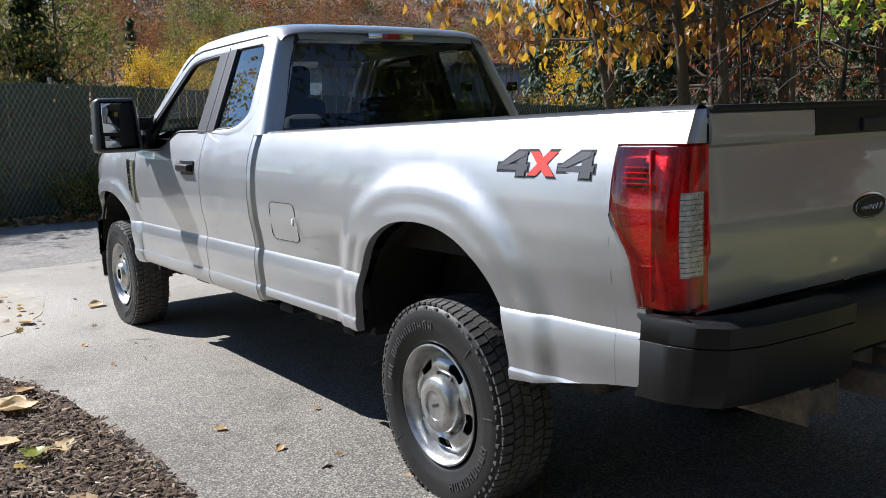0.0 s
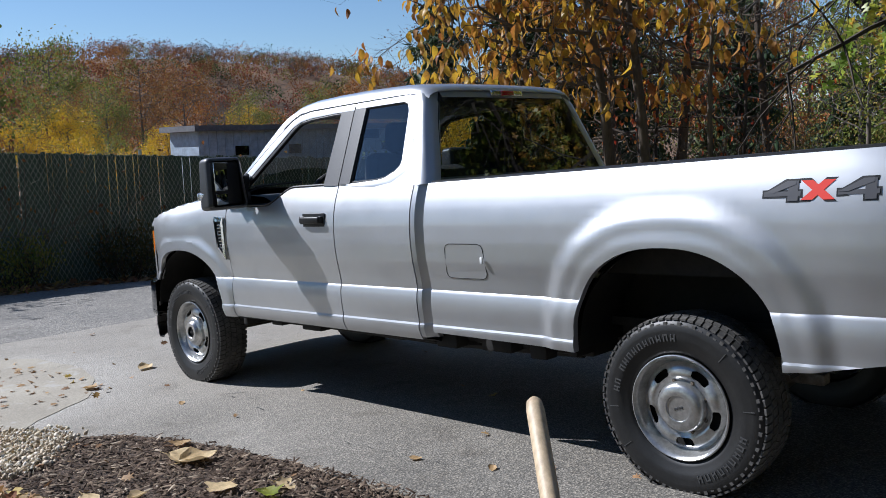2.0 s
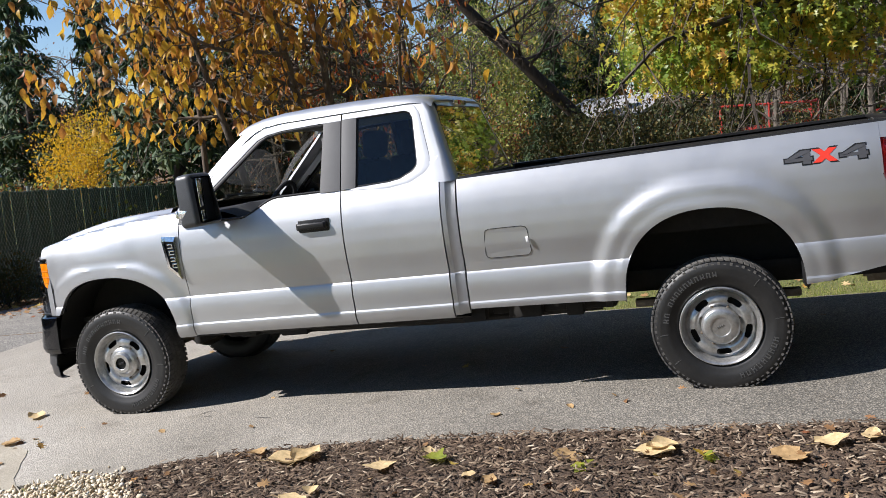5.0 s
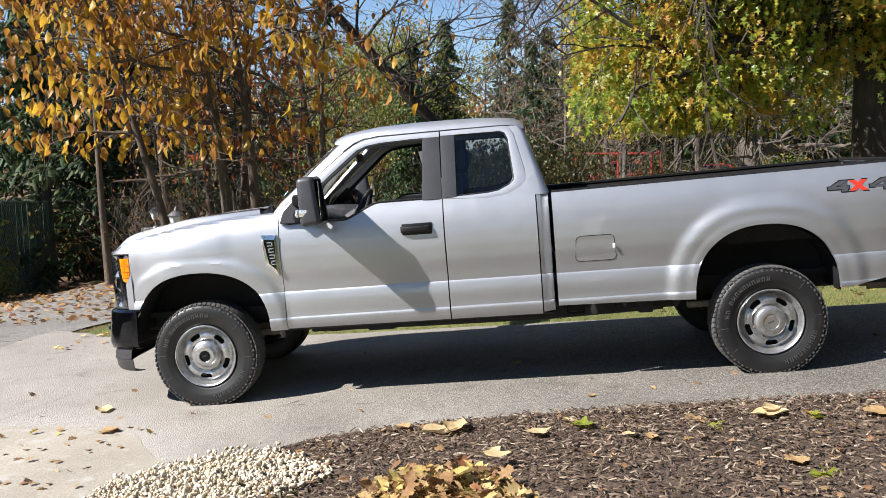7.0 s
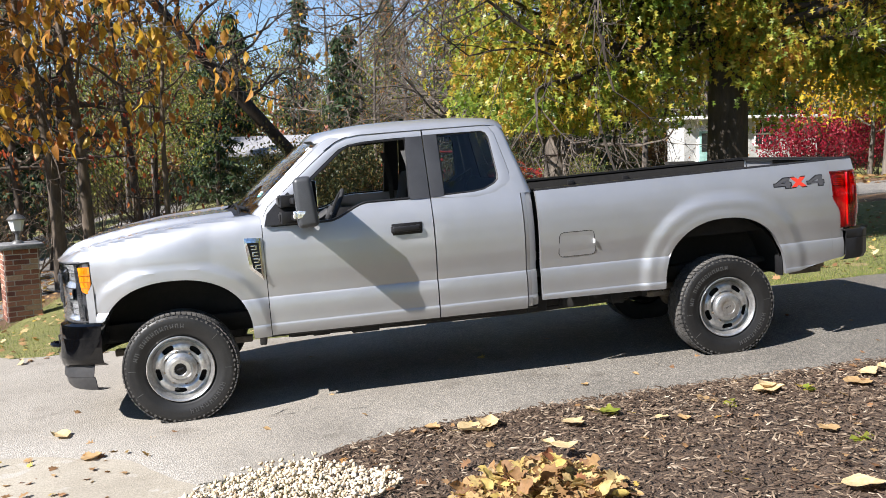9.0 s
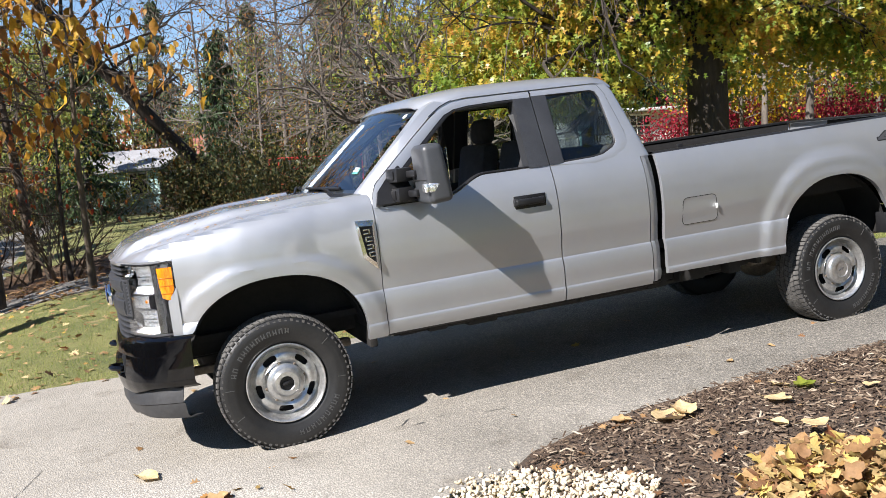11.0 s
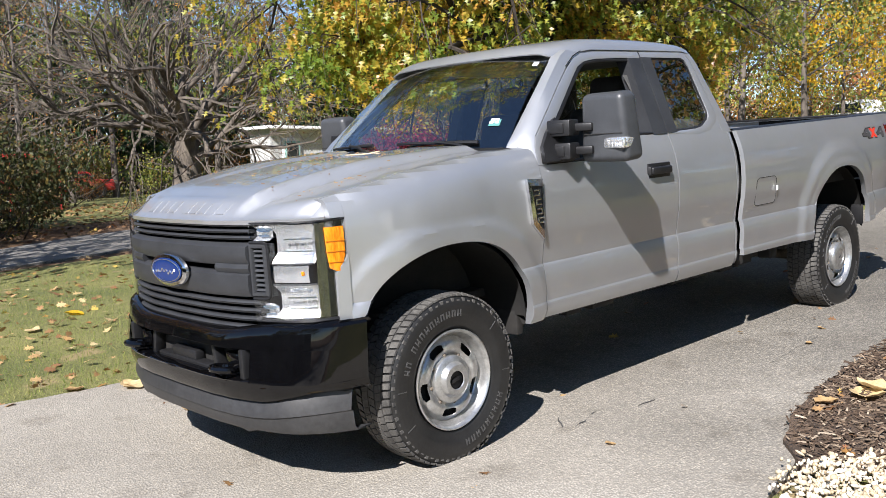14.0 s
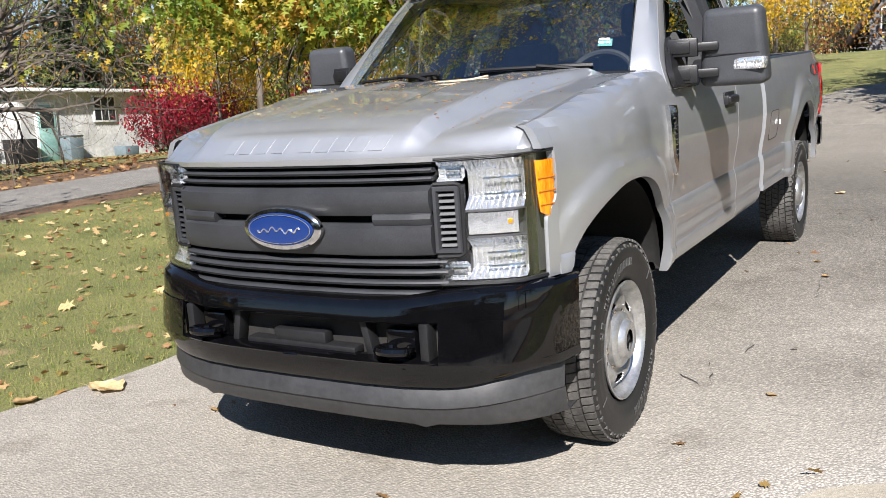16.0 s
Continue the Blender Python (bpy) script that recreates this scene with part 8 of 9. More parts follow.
# ---- corrugated white shed ----
SIDING = mottled("white_corrugated_siding", (0.40, 0.40, 0.385), (0.64, 0.64, 0.61), 1.2, 0.6, 0.0, 0.002)
WHITE_TRIM = mottled("white_trim", (0.68, 0.68, 0.66), (0.80, 0.80, 0.78), 2, 0.6)
TEAL = mottled("teal_door_paint", (0.22, 0.42, 0.38), (0.33, 0.52, 0.47), 2, 0.6)
DARK_GLASS = mottled("dark_pane", (0.012, 0.014, 0.016), (0.03, 0.034, 0.036), 3, 0.1)
shed = thing("garden_shed", "white corrugated flat-roofed shed with a teal door", "shed")
SX0, SX1, SY, SZ0, SZ1 = -14.35, -20.9, -30.0, 0.05, 3.0
bm = bmesh.new()
rows = []
for x in np.arange(SX0, SX1, -0.076):
    d = 0.018 * math.sin((x - SX0) / 0.15 * 2 * math.pi) + 0.0
    rows.append([(float(x), SY + d, SZ0), (float(x), SY + d, SZ1)])
sheet(bm, rows)
sheet(bm, [[(SX0, SY, z), (SX0, SY - 1.7, z)] for z in (SZ0, SZ1)])
sheet(bm, [[(SX1, SY, z), (SX1, SY - 1.7, z)] for z in (SZ0, SZ1)])
sheet(bm, [[(SX0, SY - 1.7, z), (SX1, SY - 1.7, z)] for z in (SZ0, SZ1)])
part("wall", bm, SIDING, shed, "", 80, 0.02)
bm = bmesh.new()
box(bm, ((SX0 + SX1) / 2, SY - 0.75, 3.07), (SX0 - SX1 + 0.8, 2.5, 0.14), 0.02)
part("roof_fascia", bm, WHITE_TRIM, shed, "white fascia of the flat roof")
bm = bmesh.new()
box(bm, (-15.42, SY + 0.05, 1.36), (0.95, 0.10, 2.5), 0.01)
part("door_frame", bm, WHITE_TRIM, shed)
bm = bmesh.new()
box(bm, (-15.42, SY + 0.085, 1.32), (0.80, 0.08, 2.32), 0.01)
door = part("door", bm, TEAL, shed, "faded teal door")
bm = bmesh.new()
box(bm, (-15.42, SY + 0.12, 1.98), (0.6, 0.03, 0.82))
part("door_pane", bm, DARK_GLASS, door)
bm = bmesh.new()
box(bm, (-18.28, SY + 0.05, 2.32), (1.16, 0.1, 1.14), 0.01)
win = part("window_frame", bm, WHITE_TRIM, shed)
for i in range(3):
    for j in range(2):
        bm = bmesh.new()
        box(bm, (-17.92 - 0.36 * i, SY + 0.092, 2.06 + 0.52 * j), (0.30, 0.03, 0.44))
        part("pane", bm, DARK_GLASS, win)
bin_mat = mottled("blue_grey_bin", (0.10, 0.14, 0.16), (0.16, 0.20, 0.22), 3, 0.6)
def on_lawn(name, label, category, parts, mat):
    b = bmesh.new()
    for c, s, bev in parts:
        box(b, c, s, bev, None, (1.12, 1.12))
    return tagged(part(name, b, mat, None), label, category)
on_lawn("wheelie_bin", "blue-grey rubbish bin beside the shed door", "bin", [((-16.15, SY + 0.55, 0.62), (0.6, 0.6, 1.05), 0.05), ((-16.15, SY + 0.55, 1.2), (0.62, 0.66, 0.08), 0.02)], bin_mat)
on_lawn("crate", "dark board leaning against the shed wall", "crate", [((-13.95, SY + 0.4, 0.62), (1.1, 0.4, 1.1), 0.03)], DARK)
on_lawn("bucket", "grey tub standing by the shed", "tub", [((-18.9, SY + 0.5, 0.42), (0.7, 0.7, 0.55), 0.06)], bin_mat)

# ---- teal garden house, red frame, red car and pale pickup far off ----
house = thing("teal_house", "small pale teal house with a pale grey gable roof", "house", m=Matrix.Translation((3.1, -36.6, -0.05)) @ Matrix.Rotation(radians(-30), 4, "Z"))
PALE_TEAL = mottled("pale_teal_siding", (0.30, 0.46, 0.43), (0.42, 0.58, 0.54), 1, 0.7)
PALE_ROOF = mottled("pale_shingle_roof", (0.20, 0.20, 0.205), (0.32, 0.32, 0.33), 2, 0.8, 0, 0.01)
CHIMNEY_BRICK = mottled("chimney_brick", (0.22, 0.085, 0.06), (0.34, 0.14, 0.10), 3, 0.85, 0, 0.01)
# the near corner stands at the origin; the ridge runs along x, the gable end closes it
bm = bmesh.new()
prism(bm, [(0.0, -0.4), (0.0, 1.95), (-2.6, 2.75), (-5.2, 1.95), (-5.2, -0.4)], 4.6, Matrix(((0, 0, 1, 0), (1, 0, 0, 0), (0, 1, 0, 0), (0, 0, 0, 1))))
wall = part("wall", bm, PALE_TEAL, house)
for i in range(11):
    bm = bmesh.new()
    box(bm, (2.3, 0.012, 0.1 + 0.17 * i), (4.6, 0.03, 0.016))
    part("clapboard", bm, PALE_TEAL, wall)
for sgn in (1, -1):
    bm = bmesh.new()
    sheet(bm, [[(x, -2.6, 2.88), (x, -2.6 + sgn * 3.0, 1.93)] for x in (-0.4, 5.0)])
    part("roof_slope", bm, PALE_ROOF, house, "pale grey shingles", 30, 0.12)
for x, w in ((1.0, 0.8), (3.3, 1.1)):
    bm = bmesh.new()
    box(bm, (x, 0.02, 1.35), (w + 0.14, 0.07, 1.05))
    win = part("window", bm, WHITE_TRIM, house)
    bm = bmesh.new()
    box(bm, (x, 0.06, 1.35), (w, 0.04, 0.9))
    part("pane", bm, DARK_GLASS, win)
bm = bmesh.new()
box(bm, (-0.02, -2.2, 1.4), (0.07, 1.5, 1.0))
win = part("window", bm, WHITE_TRIM, house)
bm = bmesh.new()
box(bm, (-0.06, -2.2, 1.4), (0.04, 1.36, 0.86))
part("pane", bm, DARK_GLASS, win)
bm = bmesh.new()
box(bm, (-0.45, -3.9, 1.6), (0.6, 0.7, 4.0), 0.02)
part("chimney", bm, CHIMNEY_BRICK, house, "red brick chimney")
RED = mottled("red_steel", (0.38, 0.03, 0.025), (0.52, 0.05, 0.04), 3, 0.4)
rack = thing("pipe_shelter", "open red steel pipe frame", "frame")
for (x0, y0), (x1, y1) in (((-0.4, -25), (-3.4, -25)), ((-0.4, -27), (-3.4, -27)), ((-0.4, -25), (-0.4, -27)), ((-3.4, -25), (-3.4, -27)), ((-1.9, -25), (-1.9, -27))):
    bm = bmesh.new()
    tube(bm, [(x0, y0, 1.85), (x1, y1, 1.80)], 0.035, 6)
    part("beam", bm, RED, rack)
for x, y in ((-0.4, -25), (-3.4, -25), (-0.4, -27), (-3.4, -27), (-1.9, -25)):
    bm = bmesh.new()
    tube(bm, [(x, y, ground_z(x, y)), (x, y, 1.84)], 0.035, 6)
    part("post", bm, RED, rack)


def far_vehicle(name, label, m, paint, length, body_h, cab, cab_h, group=""):
    t = thing(name, label, "vehicle", group, m)
    bm = bmesh.new()
    box(bm, (0, 0, 0.35 + body_h / 2), (length, 1.8, body_h), 0.12, None, (0.98, 0.94), 3)
    body = part("body", bm, paint, t)
    bm = bmesh.new()
    box(bm, (cab[0], 0, 0.35 + body_h + cab_h / 2), (cab[1], 1.62, cab_h), 0.1, None, (0.72, 0.86), 3)
    part("cabin", bm, paint, t)
    bm = bmesh.new()
    box(bm, (cab[0], 0, 0.35 + body_h + cab_h * 0.5), (cab[1] * 0.86, 1.64, cab_h * 0.6), 0.06, None, (0.8, 0.9))
    part("window_band", bm, DARK_GLASS, t)
    for x in (-length * 0.3, length * 0.3):
        for sgn in (1, -1):
            bm = bmesh.new()
            lathe(bm, [(-0.1, 0.15), (-0.1, 0.3), (-0.08, 0.34), (0.08, 0.34), (0.1, 0.3), (0.1, 0.2), (0.06, 0.18), (0.06, 0.01)], 20, Matrix.Translation((x, sgn * 0.8, 0.34)))
            part("wheel", bm, RUBBER, t)
    return t


far_vehicle("red_car", "small red car parked on the far lawn", Matrix.Translation(site(-3.2, -35.0)) @ Matrix.Rotation(0.2, 4, "Z"), RED, 3.8, 0.6, (-0.1, 2.3), 0.55)
far_vehicle("red_car", "small red car parked on the far lawn", Matrix.Translation(site(-7.4, -35.5)) @ Matrix.Rotation(-0.1, 4, "Z"), RED, 3.8, 0.5, (-0.1, 2.0), 0.35)
far_vehicle("white_pickup", "white pickup truck parked far up the drive", Matrix.Translation(site(-39, -14.9)) @ Matrix.Rotation(1.25, 4, "Z"), WHITE_TRIM, 5.2, 0.85, (0.3, 2.2), 0.75)

barn = thing("grey_house", "grey clapboard house with a steep dark roof up the drive", "house")
CLAP = mottled("grey_clapboard", (0.13, 0.13, 0.135), (0.20, 0.20, 0.205), 1, 0.8)
HX, HY, HZ = -50.0, 0.1, ground_z(-50, 0.1)
gable = [(-3.2, -0.4), (-3.2, 2.0), (0.0, 6.9), (3.8, 1.1), (3.8, -0.4)]
bm = bmesh.new()
prism(bm, gable, 7.0, Matrix(((0, 0, -1, HX), (1, 0, 0, HY), (0, 1, 0, HZ), (0, 0, 0, 1))))
bm.faces.new([bm.verts.new((HX, HY + y, HZ + z)) for y, z in gable])
wall = part("wall", bm, CLAP, barn)
for i in range(24):
    z = 0.15 + 0.28 * i
    w = min(3.8, (6.9 - z) / 1.526)
    bm = bmesh.new()
    box(bm, (HX + 0.012, HY, HZ + z), (0.03, 2 * w, 0.03))
    part("clapboard", bm, CLAP, wall)
for sgn in (1, -1):
    bm = bmesh.new()
    sheet(bm, [[(HX + 0.5 - d, HY, HZ + 7.15), (HX + 0.5 - d, HY + sgn * 4.25, HZ + 0.66)] for d in (0, 8.0)])
    part("roof_slope", bm, ROOF_GREY, barn, "steep dark roof", 30, 0.2)
for y, z in ((-2.3, 1.9), (0.0, 1.7), (2.3, 1.9), (0.0, 4.4)):
    bm = bmesh.new()
    box(bm, (HX + 0.03, HY + y, HZ + z), (0.08, 0.62, 1.5), 0.01)
    w = part("window_frame", bm, WHITE_TRIM, barn)
    bm = bmesh.new()
    box(bm, (HX + 0.08, HY + y, HZ + z), (0.04, 0.44, 1.3))
    part("pane", bm, DARK_GLASS, w)
# pale house behind the walker, seen only in the paint and glass
home = thing("pale_house", "pale sided house facing the drive", "house")
bm = bmesh.new()
box(bm, (-6.0, 17.5, 2.3), (12, 7, 4.6))
part("wall", bm, WHITE_TRIM, home)
bm = bmesh.new()
for sgn in (1, -1):
    sheet(bm, [[(x, 17.5, 6.9), (x, 17.5 + sgn * 4.0, 4.4)] for x in (-12.5, 0.5)])
part("roof", bm, ROOF_GREY, home, "", 30, 0.2)
for x in (-10.5, -8, -4.5, -2):
    bm = bmesh.new()
    box(bm, (x, 13.98, 2.2), (1.1, 0.08, 1.5))
    part("window", bm, DARK_GLASS, home)

# ---- wooden pole leaning over the mulch bed ----
WOOD = mottled("pale_handle_wood", (0.42, 0.31, 0.19), (0.58, 0.46, 0.30), 10, 0.55, 0, 0.0006, 60, "Object", (1, 1, 0.15))
bm = bmesh.new()
tube(bm, [(-0.8246, 2.9422, 1.0622), (-0.8305, 2.9475, 1.0561), (-0.842, 2.958, 1.044), (-1.30, 3.37, 0.573), (-1.785, 3.80, 0.085)], [0.006, 0.0155, 0.0185, 0.0185, 0.0185], 14)
tagged(part("wooden_handle", bm, WOOD, None, "", 50), "pale wooden tool handle leaning out of the mulch bed", "tool handle")

# ---- loose cover on the ground ----
rng = np.random.default_rng(17)


def drop_on(xy, lift):
    return np.array([(x, y, ground_z(x, y) + lift) for x, y in xy])


def in_bed(x, y):
    edge = lerp([(-30, 1.74), (0.6, 1.72), (1.6, 1.76), (2.7, 1.88), (3.1, 2.03), (3.3, 2.25)], x)
    return y > edge and x < 3.3 and y < 4.4


# bark chips
pts = []
while len(pts) < 23000:
    x, y = rng.uniform(-2.2, 3.3), 1.68 + 2.6 * rng.uniform(0, 1) ** 1.5
    if in_bed(x, y) or (in_bed(x, y + 0.06) and rng.uniform() < 0.35):
        pts.append((x, y))
n = len(pts)
ob = scatter("bark_mulch", SLIVER, drop_on(pts, 0.034) + np.stack([np.zeros(n), np.zeros(n), rng.uniform(0, 0.016, n)], -1), turns(rng, n, 0.28, True), rng.uniform(0.018, 0.058, n), CHIP)
tagged(ob, "loose dark bark chips and twigs", "mulch", "", "stuff")

# white stones at the corner of the bed
pts = []
while len(pts) < 3600:
    x, y = rng.uniform(2.85, 4.15), rng.uniform(2.05, 3.2)
    if y > lerp([(2.8, 2.68), (3.1, 2.42), (3.35, 2.2), (3.6, 2.22), (4.1, 2.62)], x) + 0.05 * rng.normal() and y < lerp([(2.85, 2.75), (3.3, 3.2), (4.15, 3.2)], x):
        pts.append((x, y))
n = len(pts)
ob = scatter("pale_gravel", PEBBLE, drop_on(pts, 0.035) + np.stack([np.zeros(n), np.zeros(n), rng.uniform(-0.01, 0.03, n)], -1), turns(rng, n), rng.uniform(0.008, 0.020, n), STONE, None, "", False, np.stack([rng.uniform(0.7, 1.7, n), rng.uniform(0.5, 1.2, n), rng.uniform(0.35, 0.8, n)], -1))
tagged(ob, "heap of cream and tan pebbles", "gravel", "", "stuff")

# raked leaf heap
heap = thing("leaf_heap", "heap of raked pale yellow and tan leaves", "leaf heap", kind="stuff")
for shape, n, lo, hi in ((LOBED, 700, 0.05, 0.10), (curled_leaf(3, 0.3, 9, 4), 220, 0.06, 0.11), (curled_leaf(8, 0.0, 7, 4), 130, 0.05, 0.10)):
    r, a = np.sqrt(rng.uniform(0, 1, n)), rng.uniform(0, 2 * math.pi, n)
    spots = drop_on(np.stack([2.22 + 0.42 * r * np.cos(a), 3.22 + 0.42 * r * np.sin(a)], -1), 0.04)
    spots[:, 2] += 0.12 * (1 - r ** 2) * rng.uniform(0.2, 1.1, n)
    tagged(scatter("heaped_leaves", shape, spots, turns(rng, n, 0.9), rng.uniform(lo, hi, n), HEAP_LEAF, heap), kind="stuff")

# leaves lying on lawn, lane edge and wood floor
def litter(name, label, count, x0, x1, y0, y1, size, keep=None, mat=LITTER, lift=0.012):
    p = np.stack([rng.uniform(x0, x1, count), rng.uniform(y0, y1, count)], -1)
    if keep is not None:
        p = p[[keep(x, y) for x, y in p]]
    k = len(p)
    o = scatter(name, LOBED, drop_on(p, lift), turns(rng, k, 0.35, True), rng.uniform(size * 0.6, size * 1.3, k), mat)
    tagged(o, label, "leaf litter", "", "stuff")


litter("lawn_leaves", "scattered tan leaves on the lawn", 2400, -12, 7.0, -9.3, -1.9, 0.075)
litter("pale_lawn_leaves", "pale tan leaves strewn on the lawn", 420, -9, 7.0, -9.3, -1.9, 0.10, None, PALE_LEAF, 0.03)
litter("wood_leaves", "thick brown leaf litter under the trees", 4200, -22, 1.5, -28, -13.6, 0.13)
litter("grove_leaves", "brown leaf litter under the grove", 2600, 3, 13.2, -13, -5, 0.12, lambda x, y: x > 7.4 or y < -9)
litter("street_edge_leaves", "brown leaves blown against the fence", 1500, 12.9, 14.2, -15, 8, 0.13)
litter("apron_leaves", "leaves and leaf scraps on the concrete", 150, 4.3, 7.2, 1.4, 3.1, 0.06, None, LITTER, 0.02)
litter("drive_leaves", "few small leaves on the asphalt", 60, -9, 7.4, -1.4, 1.7, 0.06, None, LITTER, 0.012)
litter("bed_leaves", "small leaves among the bark chips", 260, -2.2, 3.2, 1.75, 4.2, 0.055, in_bed, LITTER, 0.05)

# grass blades on the lawn beside the drive
n = 110000
x, y = rng.uniform(-7, 7.4, n), -1.62 - 7.2 * rng.uniform(0, 1, n) ** 1.6
ok = y < np.interp(x, [-7, 0, 3, 4.4, 5.2, 6.2, 7.4], [-1.56, -1.6, -1.76, -1.86, -2.07, -2.22, -3.25])
p = drop_on(np.stack([x[ok], y[ok]], -1), -0.004)
n = len(p)
ob = scatter("grass", BLADE, p, turns(rng, n, 0.35, True), rng.uniform(0.02, 0.05, n), GRASS)
tagged(ob, "short mown grass, green turning straw", "grass", "", "stuff")

# large leaves that can be told apart, on mulch, drive and lawn
def big_leaf(x, y, size, turn, shape, mat, lift, label, tilt=0.2):
    k = int(abs(x * 1000 + y * 37)) % 1000
    g = np.random.default_rng(k)
    v, f = curled_leaf(k, 0.28 if shape is LOBED else 0.05)
    v[:, 0] *= 1.25 if shape is LOBED else 1.0
    v[:, 2] *= 0.8
    v[:, 2] -= v[:, 2].min()
    ob = mesh_part("fallen_leaf", [tuple(p * size) for p in v], f, mat, smooth=True)
    ob.matrix_world = Matrix.Translation(site(x, y, lift)) @ Matrix.Rotation(turn, 4, "Z") @ Matrix.Rotation(tilt * g.normal() * 0.5, 4, "X")
    return tagged(ob, label, "leaf", "fallen leaves")


PALE_L, RUST_L = "large pale tan dead leaf lying on the mulch", "curled rust-brown leaf lying on the mulch"
for x, y, sz, a, shape, mat, lab in (
    (2.42, 2.08, 0.24, 1.9, OVATE, PALE_LEAF, PALE_L), (2.24, 2.12, 0.20, 2.9, OVATE, PALE_LEAF, PALE_L), (1.74, 2.12, 0.16, 0.4, LOBED, PALE_LEAF, PALE_L), (1.56, 1.99, 0.12, 2.0, LOBED, PALE_LEAF, PALE_L), (0.82, 2.03, 0.16, 1.0, LOBED, LITTER, RUST_L), (1.50, 2.08, 0.13, 1.2, LOBED, OAK_LEAF, "yellow-green lobed leaf lying on the mulch"),
    (0.44, 2.06, 0.21, 1.2, OVATE, PALE_LEAF, PALE_L), (0.24, 1.97, 0.18, -1.0, OVATE, PALE_LEAF, PALE_L), (-0.24, 2.08, 0.19, 0.2, LOBED, LITTER, RUST_L), (-0.38, 2.02, 0.16, 1.9, OVATE, PALE_LEAF, PALE_L), (-0.62, 1.98, 0.14, 2.8, OVATE, PALE_LEAF, PALE_L),
    (2.60, 1.90, 0.12, 0.9, LOBED, LITTER, RUST_L), (1.98, 2.44, 0.11, 0.2, OVATE, PALE_LEAF, PALE_L), (1.09, 2.45, 0.11, 3.0, OVATE, LITTER, RUST_L), (0.49, 2.88, 0.13, 1.7, LOBED, LITTER, RUST_L), (1.22, 2.3, 0.10, 0.6, OVATE, PALE_LEAF, PALE_L), (-0.9, 2.5, 0.15, 2.1, LOBED, PALE_LEAF, PALE_L), (0.86, 3.62, 0.2, 1.2, OVATE, PALE_LEAF, PALE_L), (2.02, 2.72, 0.15, 1.5, OVATE, PALE_LEAF, PALE_L), (2.4, 2.95, 0.16, 0.3, OVATE, PALE_LEAF, PALE_L)):
    big_leaf(x, y, sz, a, shape, mat, 0.055 if y < 2.6 or x < 1.6 else 0.12, lab)
for x, y, sz, a, shape, mat, lab in (
    (5.06, 0.86, 0.17, 0.6, OVATE, PALE_LEAF, "curled tan leaf lying on the asphalt"), (4.75, 1.55, 0.13, 2.0, LOBED, LITTER, "brown lobed leaf on the concrete slab"), (3.62, 1.35, 0.06, 1.0, OVATE, LITTER, "small dark leaf on the asphalt"), (1.35, 1.3, 0.07, 2.0, OVATE, LITTER, "small dark leaf on the asphalt"), (0.9, 1.15, 0.06, 0.5, OVATE, LITTER, "small dark leaf on the asphalt"), (-2.4, 0.9, 0.12, 0.9, OVATE, PALE_LEAF, "tan leaf on the asphalt"), (-4.2, 1.2, 0.16, 0.2, OVATE, PALE_LEAF, "tan leaf on the asphalt"),
    (4.60, -1.84, 0.19, 0.4, OVATE, PALE_LEAF, "large tan leaf at the lawn edge"), (4.66, -1.68, 0.19, 1.7, OVATE, PALE_LEAF, "large tan leaf at the lawn edge"), (4.88, -1.92, 0.17, 2.9, OVATE, LITTER, "curled brown leaf at the lawn edge"), (3.84, -4.93, 0.2, 0.7, OVATE, GOLD_LEAF, "bright yellow leaf on the lawn"), (4.40, -4.30, 0.17, 2.2, OVATE, PALE_LEAF, "tan leaf on the lawn")):
    big_leaf(x, y, sz, a, shape, mat, 0.02, lab)
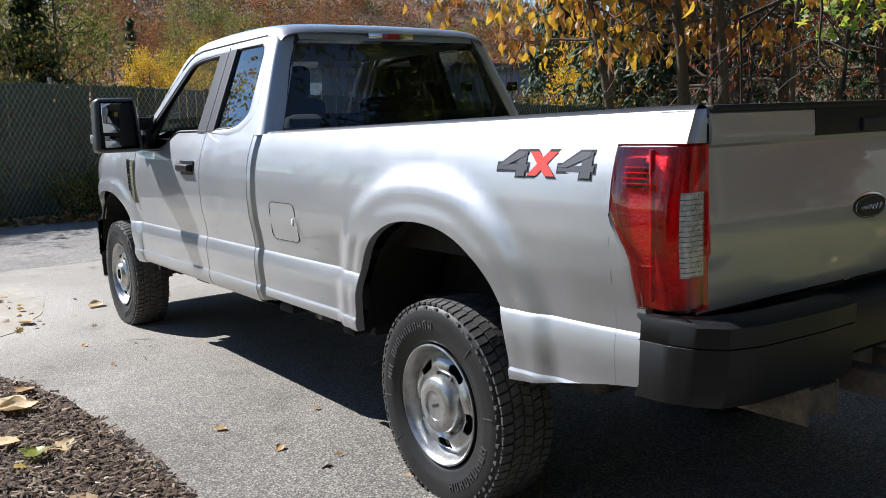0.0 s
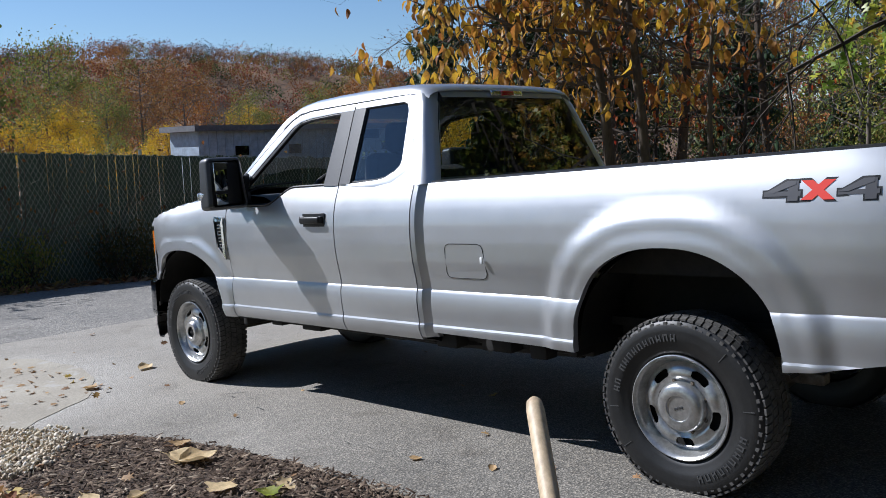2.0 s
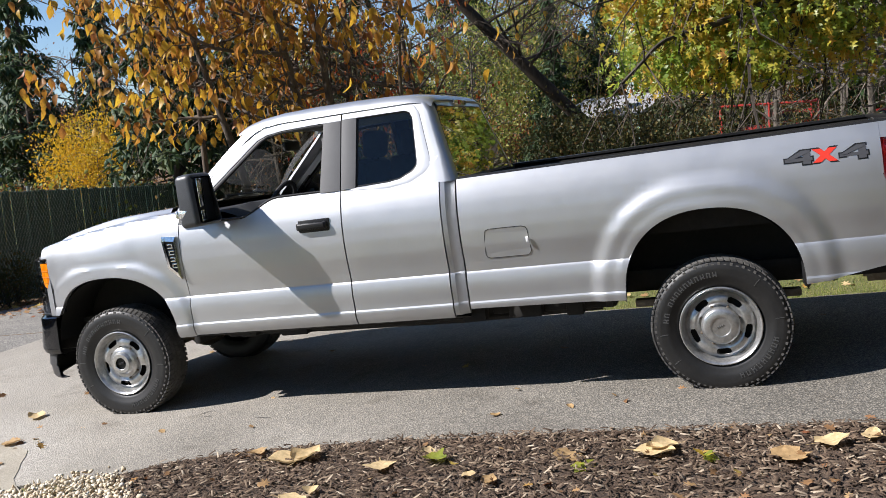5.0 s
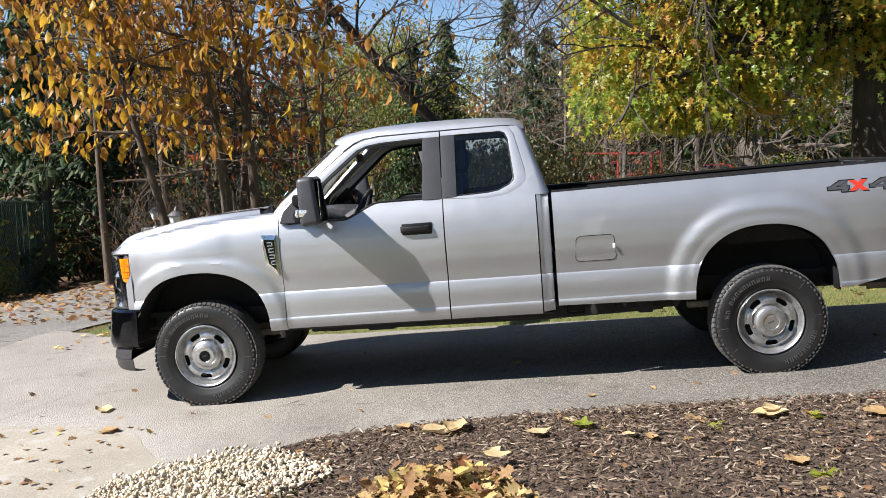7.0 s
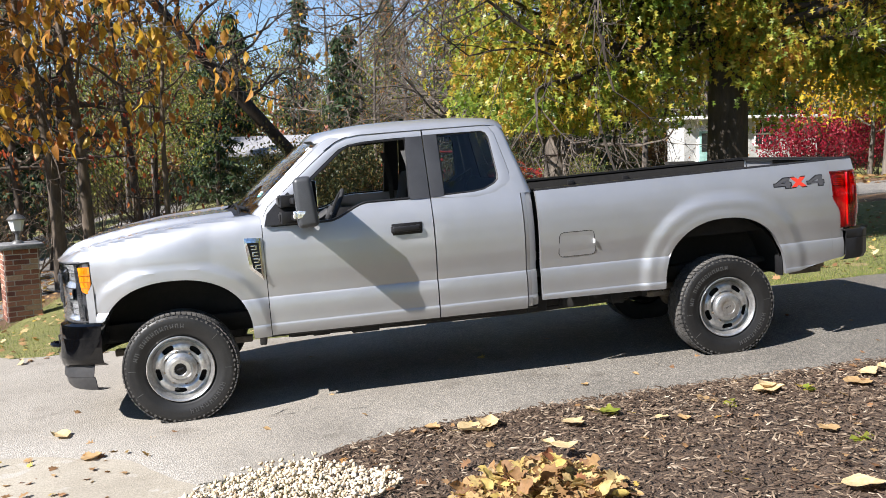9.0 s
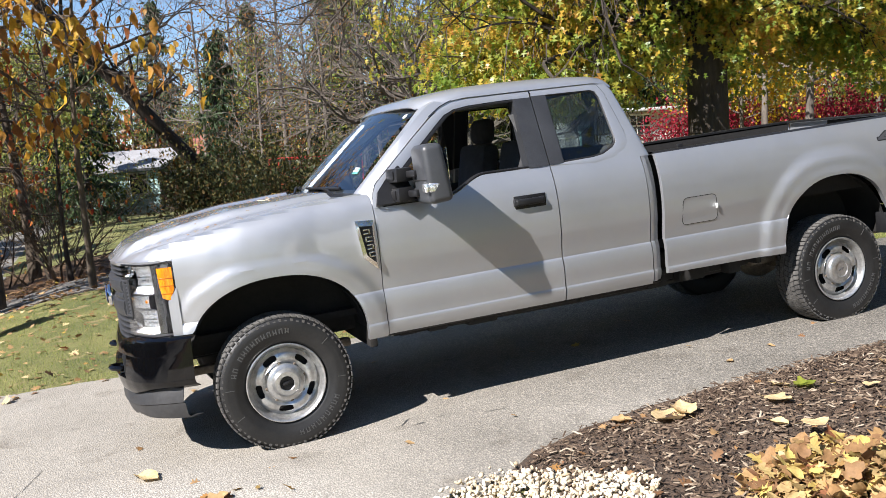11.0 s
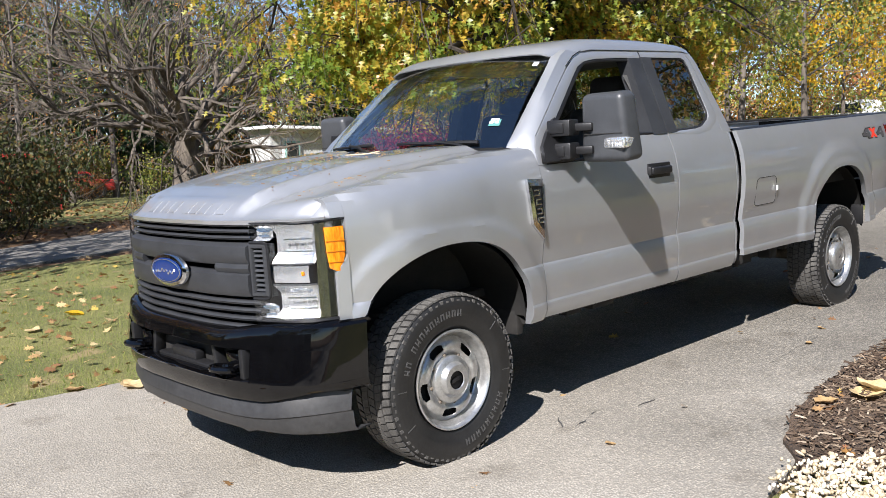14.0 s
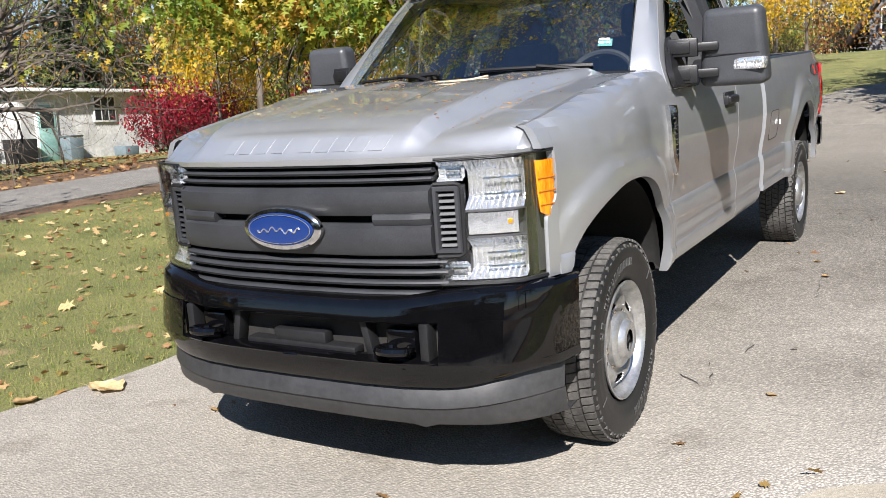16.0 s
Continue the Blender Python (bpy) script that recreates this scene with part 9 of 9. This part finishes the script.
# small green seedlings in the mulch
for x, y in ((0.10, 2.15), (0.66, 2.2), (0.35, 3.05)):
    t = thing("seedling", "small green weed in the mulch", "plant", "seedlings", Matrix.Translation(site(x, y, 0.03)))
    g = np.random.default_rng(int(x * 100) + 50)
    scatter("leaf_tuft", SIMPLE, g.normal(0, 0.008, (9, 3)) + (0, 0, 0.015), turns(g, 9, 0.6), g.uniform(0.05, 0.09, 9), OAK_LEAF, t)

# short dark cracks and tar streaks in the asphalt
def crack(points, width, label):
    b = bmesh.new()
    rows = []
    for i, (x, y) in enumerate(points):
        w = width * (0.35 + 0.65 * abs(math.sin(i * 1.7 + 0.6)))
        rows.append([site(x - w, y - w * 0.4, 0.0125), site(x + w, y + w * 0.4, 0.0125)])
    sheet(b, rows)
    tagged(part("asphalt_crack", b, TAR, None, "", 60), label, "crack", "cracks in the drive", "structure")


TAR = mottled("tar", (0.03, 0.03, 0.03), (0.07, 0.068, 0.065), 20, 0.8)
for x0, y0, dx, dy, n, w in ((3.25, 1.02, 0.05, 0.012, 7, 0.012), (3.45, 0.93, 0.03, 0.03, 5, 0.009), (2.9, 1.16, 0.045, -0.01, 4, 0.008), (1.1, 1.25, 0.06, 0.004, 14, 0.004), (5.6, 0.3, 0.02, 0.07, 16, 0.003), (6.3, -0.9, 0.05, 0.05, 18, 0.003), (-1.9, 1.2, 0.08, 0.015, 16, 0.004)):
    crack([(x0 + dx * i + 0.012 * noise2(i, y0, 1.3), y0 + dy * i + 0.02 * noise2(x0, i, 0.9)) for i in range(n)], w, "dark narrow crack in the worn asphalt")

# needles and leaf scraps lying on the bonnet, and a bleached twig by the wipers
n = 240
x, y = rng.uniform(3.85, 4.8, n), rng.uniform(-0.74, 0.74, n)
ob = scatter("leaf_scrap", SLIVER, np.array([(a, b, hood_z(a, b) + 0.002) for a, b in zip(x, y)]), turns(rng, n, 0.05, True), rng.uniform(0.006, 0.022, n), LITTER, truck)
tagged(ob, "tiny dry leaf scraps on the bonnet", kind="stuff")
bm = bmesh.new()
tube(bm, [SITE @ Vector((a, b, hood_z(a, b) + 0.006)) for a, b in ((4.02, 0.30), (4.03, 0.22), (4.05, 0.13), (4.06, 0.06))], [0.004, 0.005, 0.004, 0.002], 6)
tagged(part("twig", bm, WOOD, None, "", 60), "short bleached twig lying on the bonnet", "twig")
